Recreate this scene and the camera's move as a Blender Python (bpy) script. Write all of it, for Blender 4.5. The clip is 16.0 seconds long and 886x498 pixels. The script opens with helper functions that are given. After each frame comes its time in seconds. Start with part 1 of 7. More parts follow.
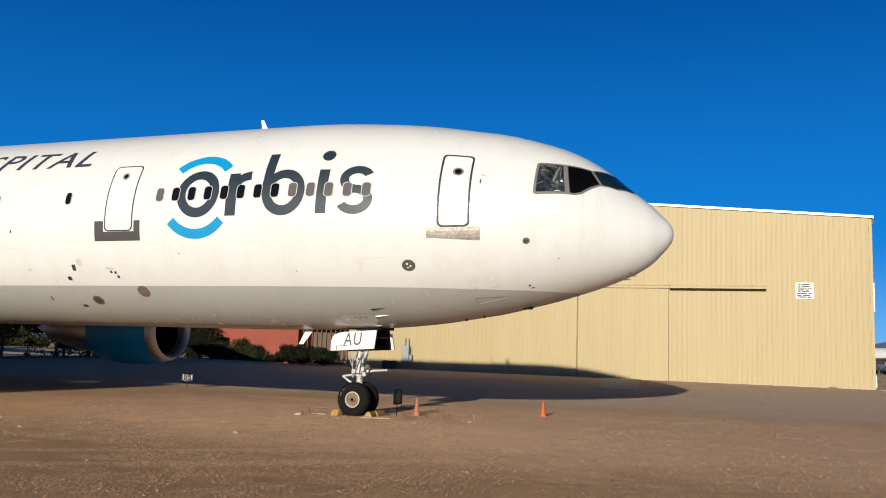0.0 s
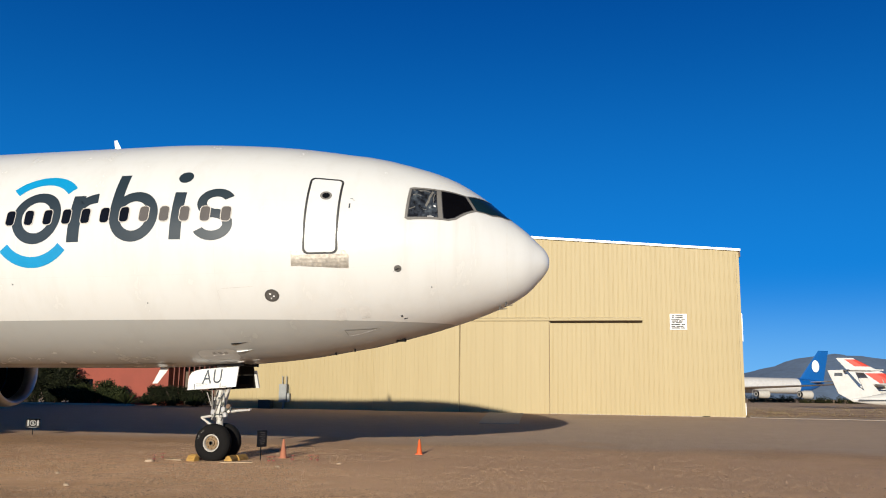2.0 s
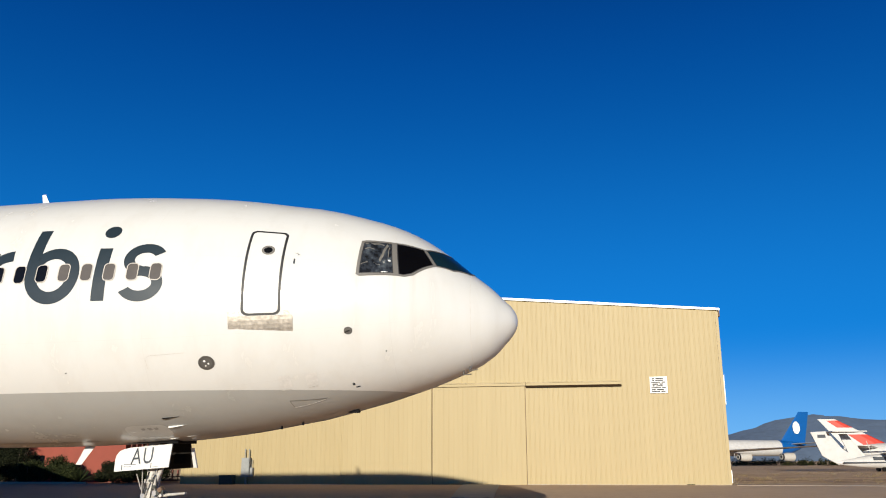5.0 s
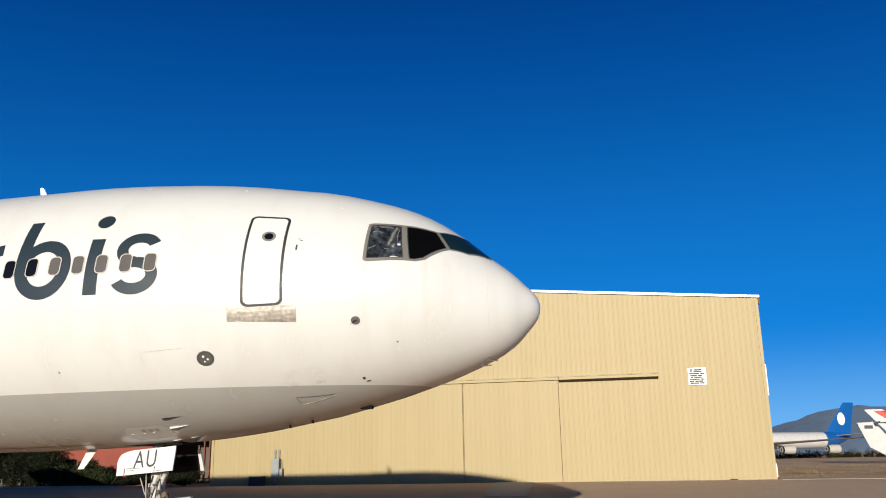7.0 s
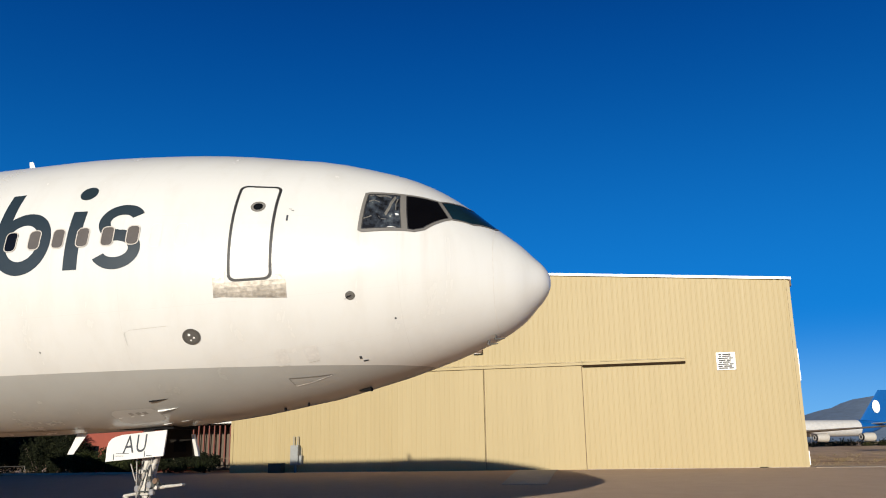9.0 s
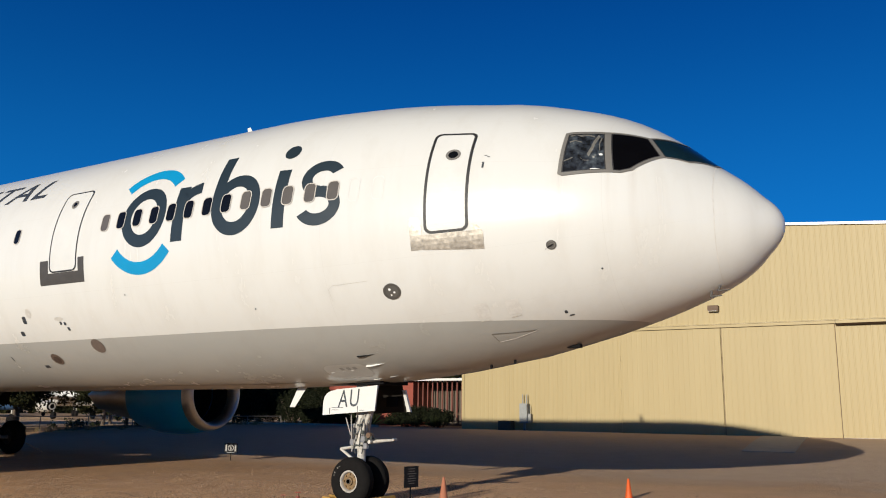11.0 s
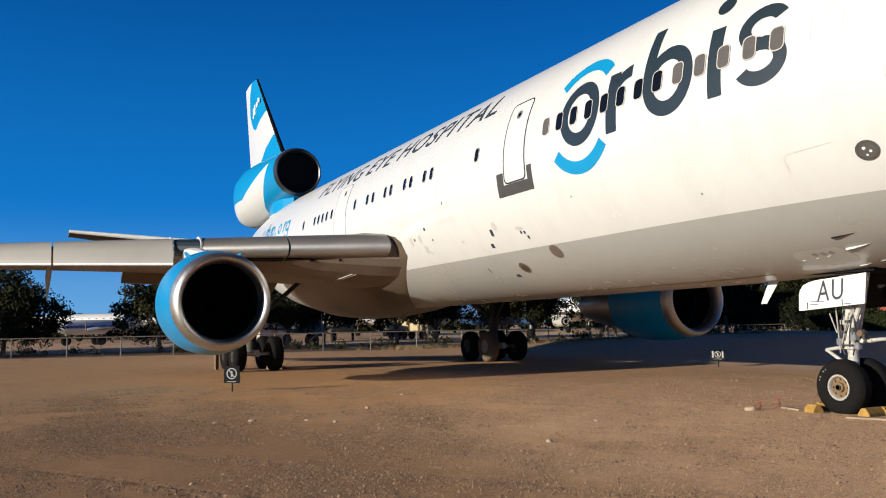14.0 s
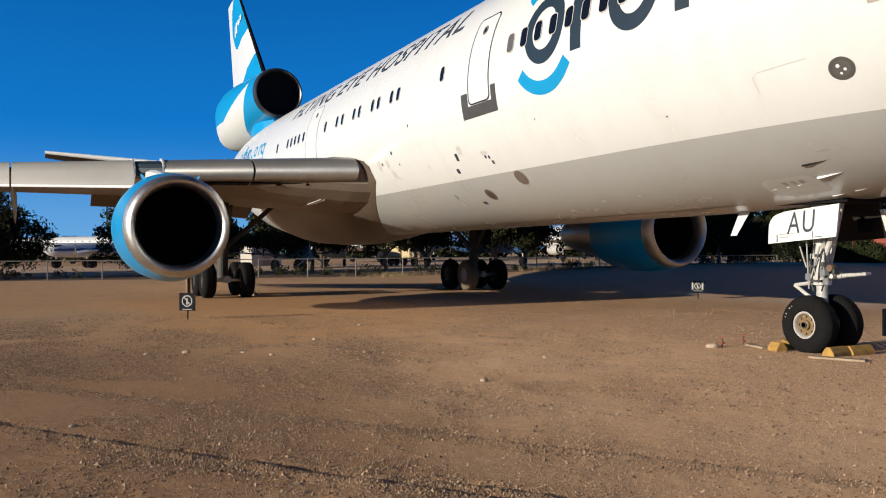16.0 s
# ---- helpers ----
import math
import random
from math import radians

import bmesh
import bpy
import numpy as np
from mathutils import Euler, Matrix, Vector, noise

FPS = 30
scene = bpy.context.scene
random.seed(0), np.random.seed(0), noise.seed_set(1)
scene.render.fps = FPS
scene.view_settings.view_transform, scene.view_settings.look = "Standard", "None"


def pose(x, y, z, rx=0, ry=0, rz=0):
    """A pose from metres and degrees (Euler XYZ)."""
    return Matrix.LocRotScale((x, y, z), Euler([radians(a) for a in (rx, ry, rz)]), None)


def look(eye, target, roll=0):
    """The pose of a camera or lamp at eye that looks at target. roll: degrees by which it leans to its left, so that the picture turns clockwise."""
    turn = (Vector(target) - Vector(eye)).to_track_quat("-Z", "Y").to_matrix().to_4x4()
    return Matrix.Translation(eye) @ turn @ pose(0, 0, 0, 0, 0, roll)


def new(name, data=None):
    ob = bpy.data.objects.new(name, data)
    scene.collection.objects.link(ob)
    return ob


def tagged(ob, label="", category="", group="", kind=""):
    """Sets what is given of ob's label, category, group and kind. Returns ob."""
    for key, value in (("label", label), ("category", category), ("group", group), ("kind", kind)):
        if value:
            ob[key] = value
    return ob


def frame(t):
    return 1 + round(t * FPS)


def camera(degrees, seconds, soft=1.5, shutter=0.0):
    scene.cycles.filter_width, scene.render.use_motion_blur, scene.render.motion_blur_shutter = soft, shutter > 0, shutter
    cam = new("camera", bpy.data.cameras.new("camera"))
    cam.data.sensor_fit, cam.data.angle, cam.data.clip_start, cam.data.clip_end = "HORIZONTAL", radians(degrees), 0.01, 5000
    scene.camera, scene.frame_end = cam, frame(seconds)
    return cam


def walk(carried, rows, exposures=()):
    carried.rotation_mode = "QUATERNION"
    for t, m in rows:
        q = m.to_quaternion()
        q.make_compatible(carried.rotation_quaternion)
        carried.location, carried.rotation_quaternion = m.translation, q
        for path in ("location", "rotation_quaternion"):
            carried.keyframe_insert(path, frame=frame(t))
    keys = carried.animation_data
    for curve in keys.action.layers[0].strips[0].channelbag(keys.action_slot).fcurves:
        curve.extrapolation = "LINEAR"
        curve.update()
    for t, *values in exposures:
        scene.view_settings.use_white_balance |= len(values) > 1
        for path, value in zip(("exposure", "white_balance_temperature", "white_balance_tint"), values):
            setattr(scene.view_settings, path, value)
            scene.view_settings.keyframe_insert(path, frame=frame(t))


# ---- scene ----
import functools

cam = camera(56.12, 16.0, 1.05)
# seconds, eye x y z, yaw, pitch, roll (degrees)
ROWS = [
    (0, 0, -0, 1.803, 18.906, 7.173, 2.102),
    (0.5, 0.051, 0.256, 1.76, 13.803, 8.479, 1.294),
    (1, 0.125, 0.503, 1.738, 16.715, 9.188, 0.956),
    (1.5, 0.049, 0.884, 1.754, 15.292, 9.761, 1.608),
    (2, 0.089, 1.197, 1.775, 11.104, 9.868, 0.846),
    (2.5, 0.11, 1.567, 1.956, 9.813, 10.334, 1.514),
    (3, 0.026, 1.907, 1.979, 9.729, 12.113, 0.534),
    (3.5, 0.098, 2.255, 1.97, 10.297, 12.921, 0.247),
    (6, 0.245, 3.829, 1.982, 9.09, 14.78, -0.406),
    (6.5, 0.342, 4.231, 1.985, 10.25, 14.708, -1.081),
    (7, 0.323, 4.597, 1.989, 11.891, 14.234, -1.049),
    (7.5, 0.338, 4.859, 1.98, 11.956, 13.683, -2.225),
    (8, 0.421, 5.212, 1.948, 12.78, 13.584, -1.733),
    (10.5, 0.607, 6.816, 1.925, 20.254, 12.455, 1.291),
    (11, 0.624, 7.142, 1.949, 30.119, 10.807, 0.582),
    (11.5, 0.52, 7.465, 1.868, 35.532, 10.88, 0.642),
    (12, 0.475, 7.712, 1.798, 37.637, 10.951, -0.553),
    (12.5, 0.34, 8.066, 1.842, 54.116, 10.156, 0.356),
    (13, 0.162, 8.36, 1.784, 56.286, 9.985, 0.167),
    (13.5, 0.177, 8.671, 1.667, 57.757, 8.359, -1.212),
    (14, 0.118, 8.977, 1.66, 63.724, 5.106, -0.986),
    (14.5, -0.092, 9.312, 1.677, 62.33, 3.261, -0.84),
    (15, -0.022, 9.617, 1.682, 63.072, 1.973, -1.482),
    (15.5, -0.12, 9.924, 1.665, 66.033, 1.317, -1.065),
    (16, -0.31, 10.235, 1.701, 63.89, 0.05, -0.326),
]


def aim(x, y, z, yaw, pitch, roll):
    a, b = radians(yaw), radians(pitch)
    way = Vector((-math.sin(a) * math.cos(b), math.cos(a) * math.cos(b), math.sin(b)))
    return look((x, y, z), Vector((x, y, z)) + way * 10, roll)


EXPOSURES = [(0.0, 0.28), (1.5, 0.3), (3.5, 0.32), (8.0, 0.28), (11.0, 0.12), (12.5, 0.0), (13.4, 0.16), (14.0, 0.37), (15.0, 0.38), (15.5, 0.48), (16.0, 0.39)]
walk(cam, [(r[0], aim(*r[1:])) for r in ROWS], EXPOSURES)

# ---- sky and sun ----
SUN_ELEV = 11.6
SUN_WAY = Vector((-0.025, math.cos(radians(SUN_ELEV)), -math.sin(radians(SUN_ELEV)))).normalized()
world = bpy.data.worlds.new("sky")
scene.world = world
world.use_nodes = True
wn, wl = world.node_tree.nodes, world.node_tree.links
wn.clear()
sky = wn.new("ShaderNodeTexSky")
sky.sky_type = "NISHITA"
sky.sun_disc = False
sky.sun_elevation = radians(SUN_ELEV)
sky.sun_rotation = math.atan2(-SUN_WAY.x, -SUN_WAY.y)
sky.altitude = 800
sky.air_density = 1.0
sky.dust_density = 0.0
sky.ozone_density = 5.0
hue = wn.new("ShaderNodeHueSaturation")
hue.inputs["Saturation"].default_value = 1.95
hue.inputs["Hue"].default_value = 0.523
bgn = wn.new("ShaderNodeBackground")
bgn.inputs["Strength"].default_value = 0.066
won = wn.new("ShaderNodeOutputWorld")
haze = wn.new("ShaderNodeMix")
haze.data_type = "RGBA"
tc = wn.new("ShaderNodeTexCoord")
sz = wn.new("ShaderNodeSeparateXYZ")
low = wn.new("ShaderNodeMapRange")
low.interpolation_type = "SMOOTHERSTEP"
low.inputs[1].default_value, low.inputs[2].default_value = 0.62, -0.08
low.inputs[3].default_value, low.inputs[4].default_value = 0.0, 0.94
wl.new(tc.outputs["Generated"], sz.inputs[0])
wl.new(sz.outputs[2], low.inputs[0])
wl.new(sky.outputs[0], hue.inputs["Color"])
wl.new(low.outputs[0], haze.inputs[0])
# clear dry air: an even deep blue overhead
deep = wn.new("ShaderNodeMix")
deep.data_type = "RGBA"
deep.inputs[0].default_value = 0.88
deep.inputs[7].default_value = (0.0, 0.78, 3.9, 1)
wl.new(hue.outputs[0], deep.inputs[6])
# thin dark air towards the zenith, a right angle away from the low sun
zenith = wn.new("ShaderNodeMix")
zenith.data_type = "RGBA"
rise = wn.new("ShaderNodeMapRange")
rise.interpolation_type = "SMOOTHSTEP"
rise.inputs[1].default_value, rise.inputs[2].default_value = 0.42, 0.84
wl.new(sz.outputs[2], rise.inputs[0])
wl.new(rise.outputs[0], zenith.inputs[0])
zenith.inputs[7].default_value = (0.05, 0.12, 0.34, 1)
wl.new(deep.outputs[2], zenith.inputs[6])
wl.new(zenith.outputs[2], haze.inputs[6])
haze.inputs[7].default_value = (0.12, 3.4, 10.4, 1)
# paler air close above the horizon
pale = wn.new("ShaderNodeMix")
pale.data_type = "RGBA"
near = wn.new("ShaderNodeMapRange")
near.interpolation_type = "SMOOTHERSTEP"
near.inputs[1].default_value, near.inputs[2].default_value = 0.16, -0.02
near.inputs[3].default_value, near.inputs[4].default_value = 0.0, 0.8
wl.new(sz.outputs[2], near.inputs[0])
wl.new(near.outputs[0], pale.inputs[0])
wl.new(haze.outputs[2], pale.inputs[6])
pale.inputs[7].default_value = (2.6, 6.6, 11.5, 1)
# molecular scattering: weakest at right angles to the sun
toward = wn.new("ShaderNodeVectorMath")
toward.operation = "DOT_PRODUCT"
toward.inputs[1].default_value = SUN_WAY
wl.new(tc.outputs["Generated"], toward.inputs[0])
square = wn.new("ShaderNodeMath")
square.operation = "MULTIPLY"
wl.new(toward.outputs["Value"], square.inputs[0])
wl.new(toward.outputs["Value"], square.inputs[1])
scatter = wn.new("ShaderNodeMath")
scatter.operation = "MULTIPLY_ADD"
scatter.inputs[1].default_value, scatter.inputs[2].default_value = 0.26, 0.76
wl.new(square.outputs[0], scatter.inputs[0])
spread = wn.new("ShaderNodeVectorMath")
spread.operation = "SCALE"
wl.new(pale.outputs[2], spread.inputs[0])
wl.new(scatter.outputs[0], spread.inputs["Scale"])
wl.new(spread.outputs[0], bgn.inputs["Color"])
wl.new(bgn.outputs[0], won.inputs["Surface"])

sun_data = bpy.data.lights.new("sun", "SUN")
sun_data.energy = 5.0
sun_data.angle = radians(0.55)
sun_data.color = (1.0, 0.92, 0.77)
sun = new("sun", sun_data)
sun.rotation_mode = "QUATERNION"
sun.rotation_quaternion = SUN_WAY.to_track_quat("-Z", "Y")

# ---- materials ----
def srgb(r, g, b):
    return tuple((c / 12.92 if c <= 0.04045 else ((c + 0.055) / 1.055) ** 2.4) for c in (r / 255, g / 255, b / 255))


class Nodes:
    """A small builder for node materials."""

    def __init__(self, name):
        self.mat = bpy.data.materials.new(name)
        self.mat.use_nodes = True
        self.t = self.mat.node_tree
        self.t.nodes.clear()
        self.out = self.t.nodes.new("ShaderNodeOutputMaterial")
        self.bsdf = self.t.nodes.new("ShaderNodeBsdfPrincipled")
        self.t.links.new(self.bsdf.outputs[0], self.out.inputs[0])
        self.coord = self.t.nodes.new("ShaderNodeTexCoord")

    def node(self, kind, **kw):
        n = self.t.nodes.new(kind)
        for k, v in kw.items():
            if k in ("operation", "blend_type", "data_type", "feature", "wave_type", "bands_direction", "wave_profile", "distance"):
                if k == "operation":
                    n.operation = v
                elif k == "blend_type":
                    n.blend_type = v
                elif k == "data_type":
                    n.data_type = v
                elif k == "feature":
                    n.feature = v
                elif k == "wave_type":
                    n.wave_type = v
                elif k == "bands_direction":
                    n.bands_direction = v
                elif k == "wave_profile":
                    n.wave_profile = v
            else:
                n.inputs[k].default_value = v
        return n

    def link(self, a, b):
        self.t.links.new(a, b)

    def noise(self, scale, detail=4, rough=0.6, stretch=None, space="Object"):
        n = self.node("ShaderNodeTexNoise", Scale=scale, Detail=detail, Roughness=rough)
        src = self.coord.outputs[space]
        if stretch:
            m = self.t.nodes.new("ShaderNodeMapping")
            m.inputs["Scale"].default_value = stretch
            self.link(src, m.inputs["Vector"])
            src = m.outputs[0]
        self.link(src, n.inputs["Vector"])
        return n.outputs[0]

    def ramp(self, fac, stops):
        n = self.t.nodes.new("ShaderNodeValToRGB")
        e = n.color_ramp.elements
        while len(e) < len(stops):
            e.new(0.5)
        for el, (p, c) in zip(e, stops):
            el.position = p
            el.color = (*c, 1) if len(c) == 3 else c
        self.link(fac, n.inputs[0])
        return n.outputs[0]

    def mix(self, fac, a, b, mode="MIX"):
        n = self.t.nodes.new("ShaderNodeMix")
        n.data_type = "RGBA"
        n.blend_type = mode
        for sock, v in ((n.inputs[0], fac), (n.inputs[6], a), (n.inputs[7], b)):
            if isinstance(v, (int, float)):
                sock.default_value = v
            elif isinstance(v, tuple):
                sock.default_value = (*v, 1) if len(v) == 3 else v
            else:
                self.link(v, sock)
        return n.outputs[2]

    def math(self, op, a, b=0.0, c=None):
        n = self.t.nodes.new("ShaderNodeMath")
        n.operation = op
        for i, v in enumerate((a, b) if c is None else (a, b, c)):
            if isinstance(v, (int, float)):
                n.inputs[i].default_value = v
            else:
                self.link(v, n.inputs[i])
        return n.outputs[0]

    def bump(self, height, strength=0.3, dist=0.02):
        n = self.t.nodes.new("ShaderNodeBump")
        n.inputs["Strength"].default_value = strength
        n.inputs["Distance"].default_value = dist
        self.link(height, n.inputs["Height"])
        self.link(n.outputs[0], self.bsdf.inputs["Normal"])

    def base(self, v):
        if isinstance(v, tuple):
            self.bsdf.inputs["Base Color"].default_value = (*v, 1)
        else:
            self.link(v, self.bsdf.inputs["Base Color"])

    def set(self, rough=0.5, metal=0.0, **kw):
        if isinstance(rough, (int, float)):
            self.bsdf.inputs["Roughness"].default_value = rough
        else:
            self.link(rough, self.bsdf.inputs["Roughness"])
        self.bsdf.inputs["Metallic"].default_value = metal
        for k, v in kw.items():
            self.bsdf.inputs[k.replace("_", " ")].default_value = v
        return self.mat


def surface(name, color, rough=0.5, metal=0.0, vary=0.12, scale=1.2, fine=14.0, bump=0.0, stretch=None, spec=0.5):
    """A plain painted, metal or mineral surface: base colour with stains and grain."""
    n = Nodes(name)
    dark = tuple(max(c * (1 - vary), 0) for c in color)
    light = tuple(min(c * (1 + vary * 0.6), 1) for c in color)
    big = n.ramp(n.noise(scale, 5, 0.62, stretch), [(0.3, dark), (0.7, light)])
    grain = n.noise(fine, 3, 0.6)
    n.base(n.mix(0.25 * vary / 0.12 if vary < 0.4 else 0.6, big, n.ramp(grain, [(0.3, dark), (0.7, light)])))
    r = n.node("ShaderNodeMapRange")
    n.link(grain, r.inputs[0])
    r.inputs[3].default_value = max(rough - 0.08, 0.02)
    r.inputs[4].default_value = min(rough + 0.08, 1)
    if bump:
        n.bump(grain, bump, 0.01)
    return n.set(r.outputs[0], metal, Specular_IOR_Level=spec)


def island_surface(name, dark, light, rough=0.8):
    """Many loose pieces in one mesh, each of its own shade."""
    n = Nodes(name)
    g = n.t.nodes.new("ShaderNodeNewGeometry")
    mid = tuple(a * 0.6 + b * 0.4 for a, b in zip(dark, light))
    n.base(n.ramp(g.outputs["Random Per Island"], [(0.0, dark), (0.8, mid), (1.0, light)]))
    return n.set(rough, 0.0, Specular_IOR_Level=0.12)


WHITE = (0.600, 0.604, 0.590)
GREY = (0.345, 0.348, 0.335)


def livery_material():
    """White crown over a grey belly, with a fine edge, rain streaks and faint skin joints."""
    n = Nodes("white_and_grey_aircraft_paint")
    sep = n.t.nodes.new("ShaderNodeSeparateXYZ")
    n.link(n.coord.outputs["Object"], sep.inputs[0])
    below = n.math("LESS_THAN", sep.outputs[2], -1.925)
    streak = n.noise(1.0, 5, 0.65, (1.6, 1.6, 0.16))
    stain = n.noise(0.35, 6, 0.6)
    grime = n.math("MULTIPLY", n.math("SUBTRACT", streak, 0.46), 0.9)
    white = n.mix(n.math("MAXIMUM", grime, 0.0), WHITE, (0.47, 0.442, 0.395))
    white = n.mix(n.math("MULTIPLY", n.math("MAXIMUM", n.math("SUBTRACT", stain, 0.5), 0.0), 0.5), white, (0.54, 0.51, 0.455))
    # brown runs below the corners of the cockpit panes
    run = None
    for sx, w, z0, z1, k in ((2.45, 0.05, 0.8, -1.1, 0.16), (2.08, 0.09, 0.8, -1.3, 0.22), (3.20, 0.07, 0.8, -1.7, 0.14)):
        off = n.math("ADD", n.math("ABSOLUTE", n.math("ADD", sep.outputs[0], sx)), n.math("MULTIPLY", n.math("SUBTRACT", n.noise(3.0, 4, 0.6, (6, 1, 0.4)), 0.5), 0.10))
        across = n.node("ShaderNodeMapRange")
        n.link(off, across.inputs[0])
        across.inputs[1].default_value, across.inputs[2].default_value = w, 0.0
        down = n.node("ShaderNodeMapRange")
        n.link(sep.outputs[2], down.inputs[0])
        down.inputs[1].default_value, down.inputs[2].default_value = z1, z0
        under = n.math("LESS_THAN", sep.outputs[2], z0)
        one = n.math("MULTIPLY", n.math("MULTIPLY", across.outputs[0], down.outputs[0]), n.math("MULTIPLY", under, k))
        run = one if run is None else n.math("MAXIMUM", run, one)
    white = n.mix(run, white, (0.34, 0.27, 0.21))
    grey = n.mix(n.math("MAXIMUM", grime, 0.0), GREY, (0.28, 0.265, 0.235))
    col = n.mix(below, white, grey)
    # skin joints: rings every 5.08 m, lap joints round the girth
    fx = n.math("ABSOLUTE", n.math("SUBTRACT", n.math("FRACT", n.math("DIVIDE", sep.outputs[0], 5.08)), 0.5))
    joint = n.math("LESS_THAN", fx, 0.0009)
    ang = n.math("ARCTAN2", sep.outputs[2], sep.outputs[1])
    fa = n.math("ABSOLUTE", n.math("SUBTRACT", n.math("FRACT", n.math("MULTIPLY", ang, 2.3)), 0.5))
    lap = n.math("LESS_THAN", fa, 0.003)
    lines = n.math("MULTIPLY", n.math("MAXIMUM", joint, lap), 0.12)
    col = n.mix(lines, col, (0.35, 0.33, 0.30))
    n.base(col)
    n.bump(n.noise(0.9, 3, 0.5), 0.05, 0.02)
    r = n.node("ShaderNodeMapRange")
    n.link(streak, r.inputs[0])
    r.inputs[3].default_value = 0.15
    r.inputs[4].default_value = 0.34
    return n.set(r.outputs[0], 0.0)


def tail_material():
    """White tail with bright-blue sweeping bands."""
    n = Nodes("white_and_blue_tail_paint")
    sep = n.t.nodes.new("ShaderNodeSeparateXYZ")
    n.link(n.coord.outputs["Object"], sep.inputs[0])
    x, z = sep.outputs[0], sep.outputs[2]

    def pos(v):
        return n.math("MAXIMUM", v, 0.0)

    def sq(v):
        return n.math("MULTIPLY", v, v)

    # teardrop at the tip
    rim = n.math("ADD", 9.25, n.math("ADD", n.math("MULTIPLY", pos(n.math("ADD", x, 51.3)), 0.33), n.math("MULTIPLY", sq(pos(n.math("SUBTRACT", -51.3, x))), 0.36)))
    edge = n.math("ADD", -53.28, n.math("MULTIPLY", pos(n.math("SUBTRACT", z, 12.0)), 0.7))
    top = n.math("MULTIPLY", n.math("GREATER_THAN", z, rim), n.math("GREATER_THAN", x, edge))
    # sweep up the leading edge of the fin
    above = n.math("GREATER_THAN", z, 6.3)
    crest = n.math("ADD", 6.66, n.math("MULTIPLY", n.math("SUBTRACT", n.math("SQRT", n.math("ADD", sq(n.math("ADD", x, 50.1)), 0.16)), n.math("MULTIPLY", n.math("ADD", x, 50.1), -1.0)), 0.24))
    upper = n.math("MULTIPLY", n.math("LESS_THAN", z, crest), above)
    # band behind the inlet and the sweep along the top of the pod
    drop = pos(n.math("SUBTRACT", 5.6, z))
    front = n.math("GREATER_THAN", x, n.math("SUBTRACT", -43.85, n.math("MULTIPLY", sq(drop), 0.55)))
    front = n.math("MULTIPLY", front, n.math("GREATER_THAN", z, 2.9))
    rear = n.math("GREATER_THAN", z, n.math("MAXIMUM", 4.22, n.math("ADD", 5.5, n.math("MULTIPLY", n.math("ADD", x, 44.3), 0.28))))
    rear = n.math("MULTIPLY", rear, n.math("LESS_THAN", z, 6.4))
    front = n.math("MULTIPLY", front, n.math("LESS_THAN", z, 6.4))
    blue = n.math("MINIMUM", n.math("ADD", n.math("ADD", top, upper), n.math("ADD", front, rear)), 1.0)
    stain = n.noise(0.8, 4)
    white = n.mix(n.math("MULTIPLY", n.math("MAXIMUM", n.math("SUBTRACT", stain, 0.5), 0.0), 0.6), WHITE, (0.52, 0.485, 0.43))
    n.base(n.mix(blue, white, srgb(6, 134, 186)))
    return n.set(0.32)


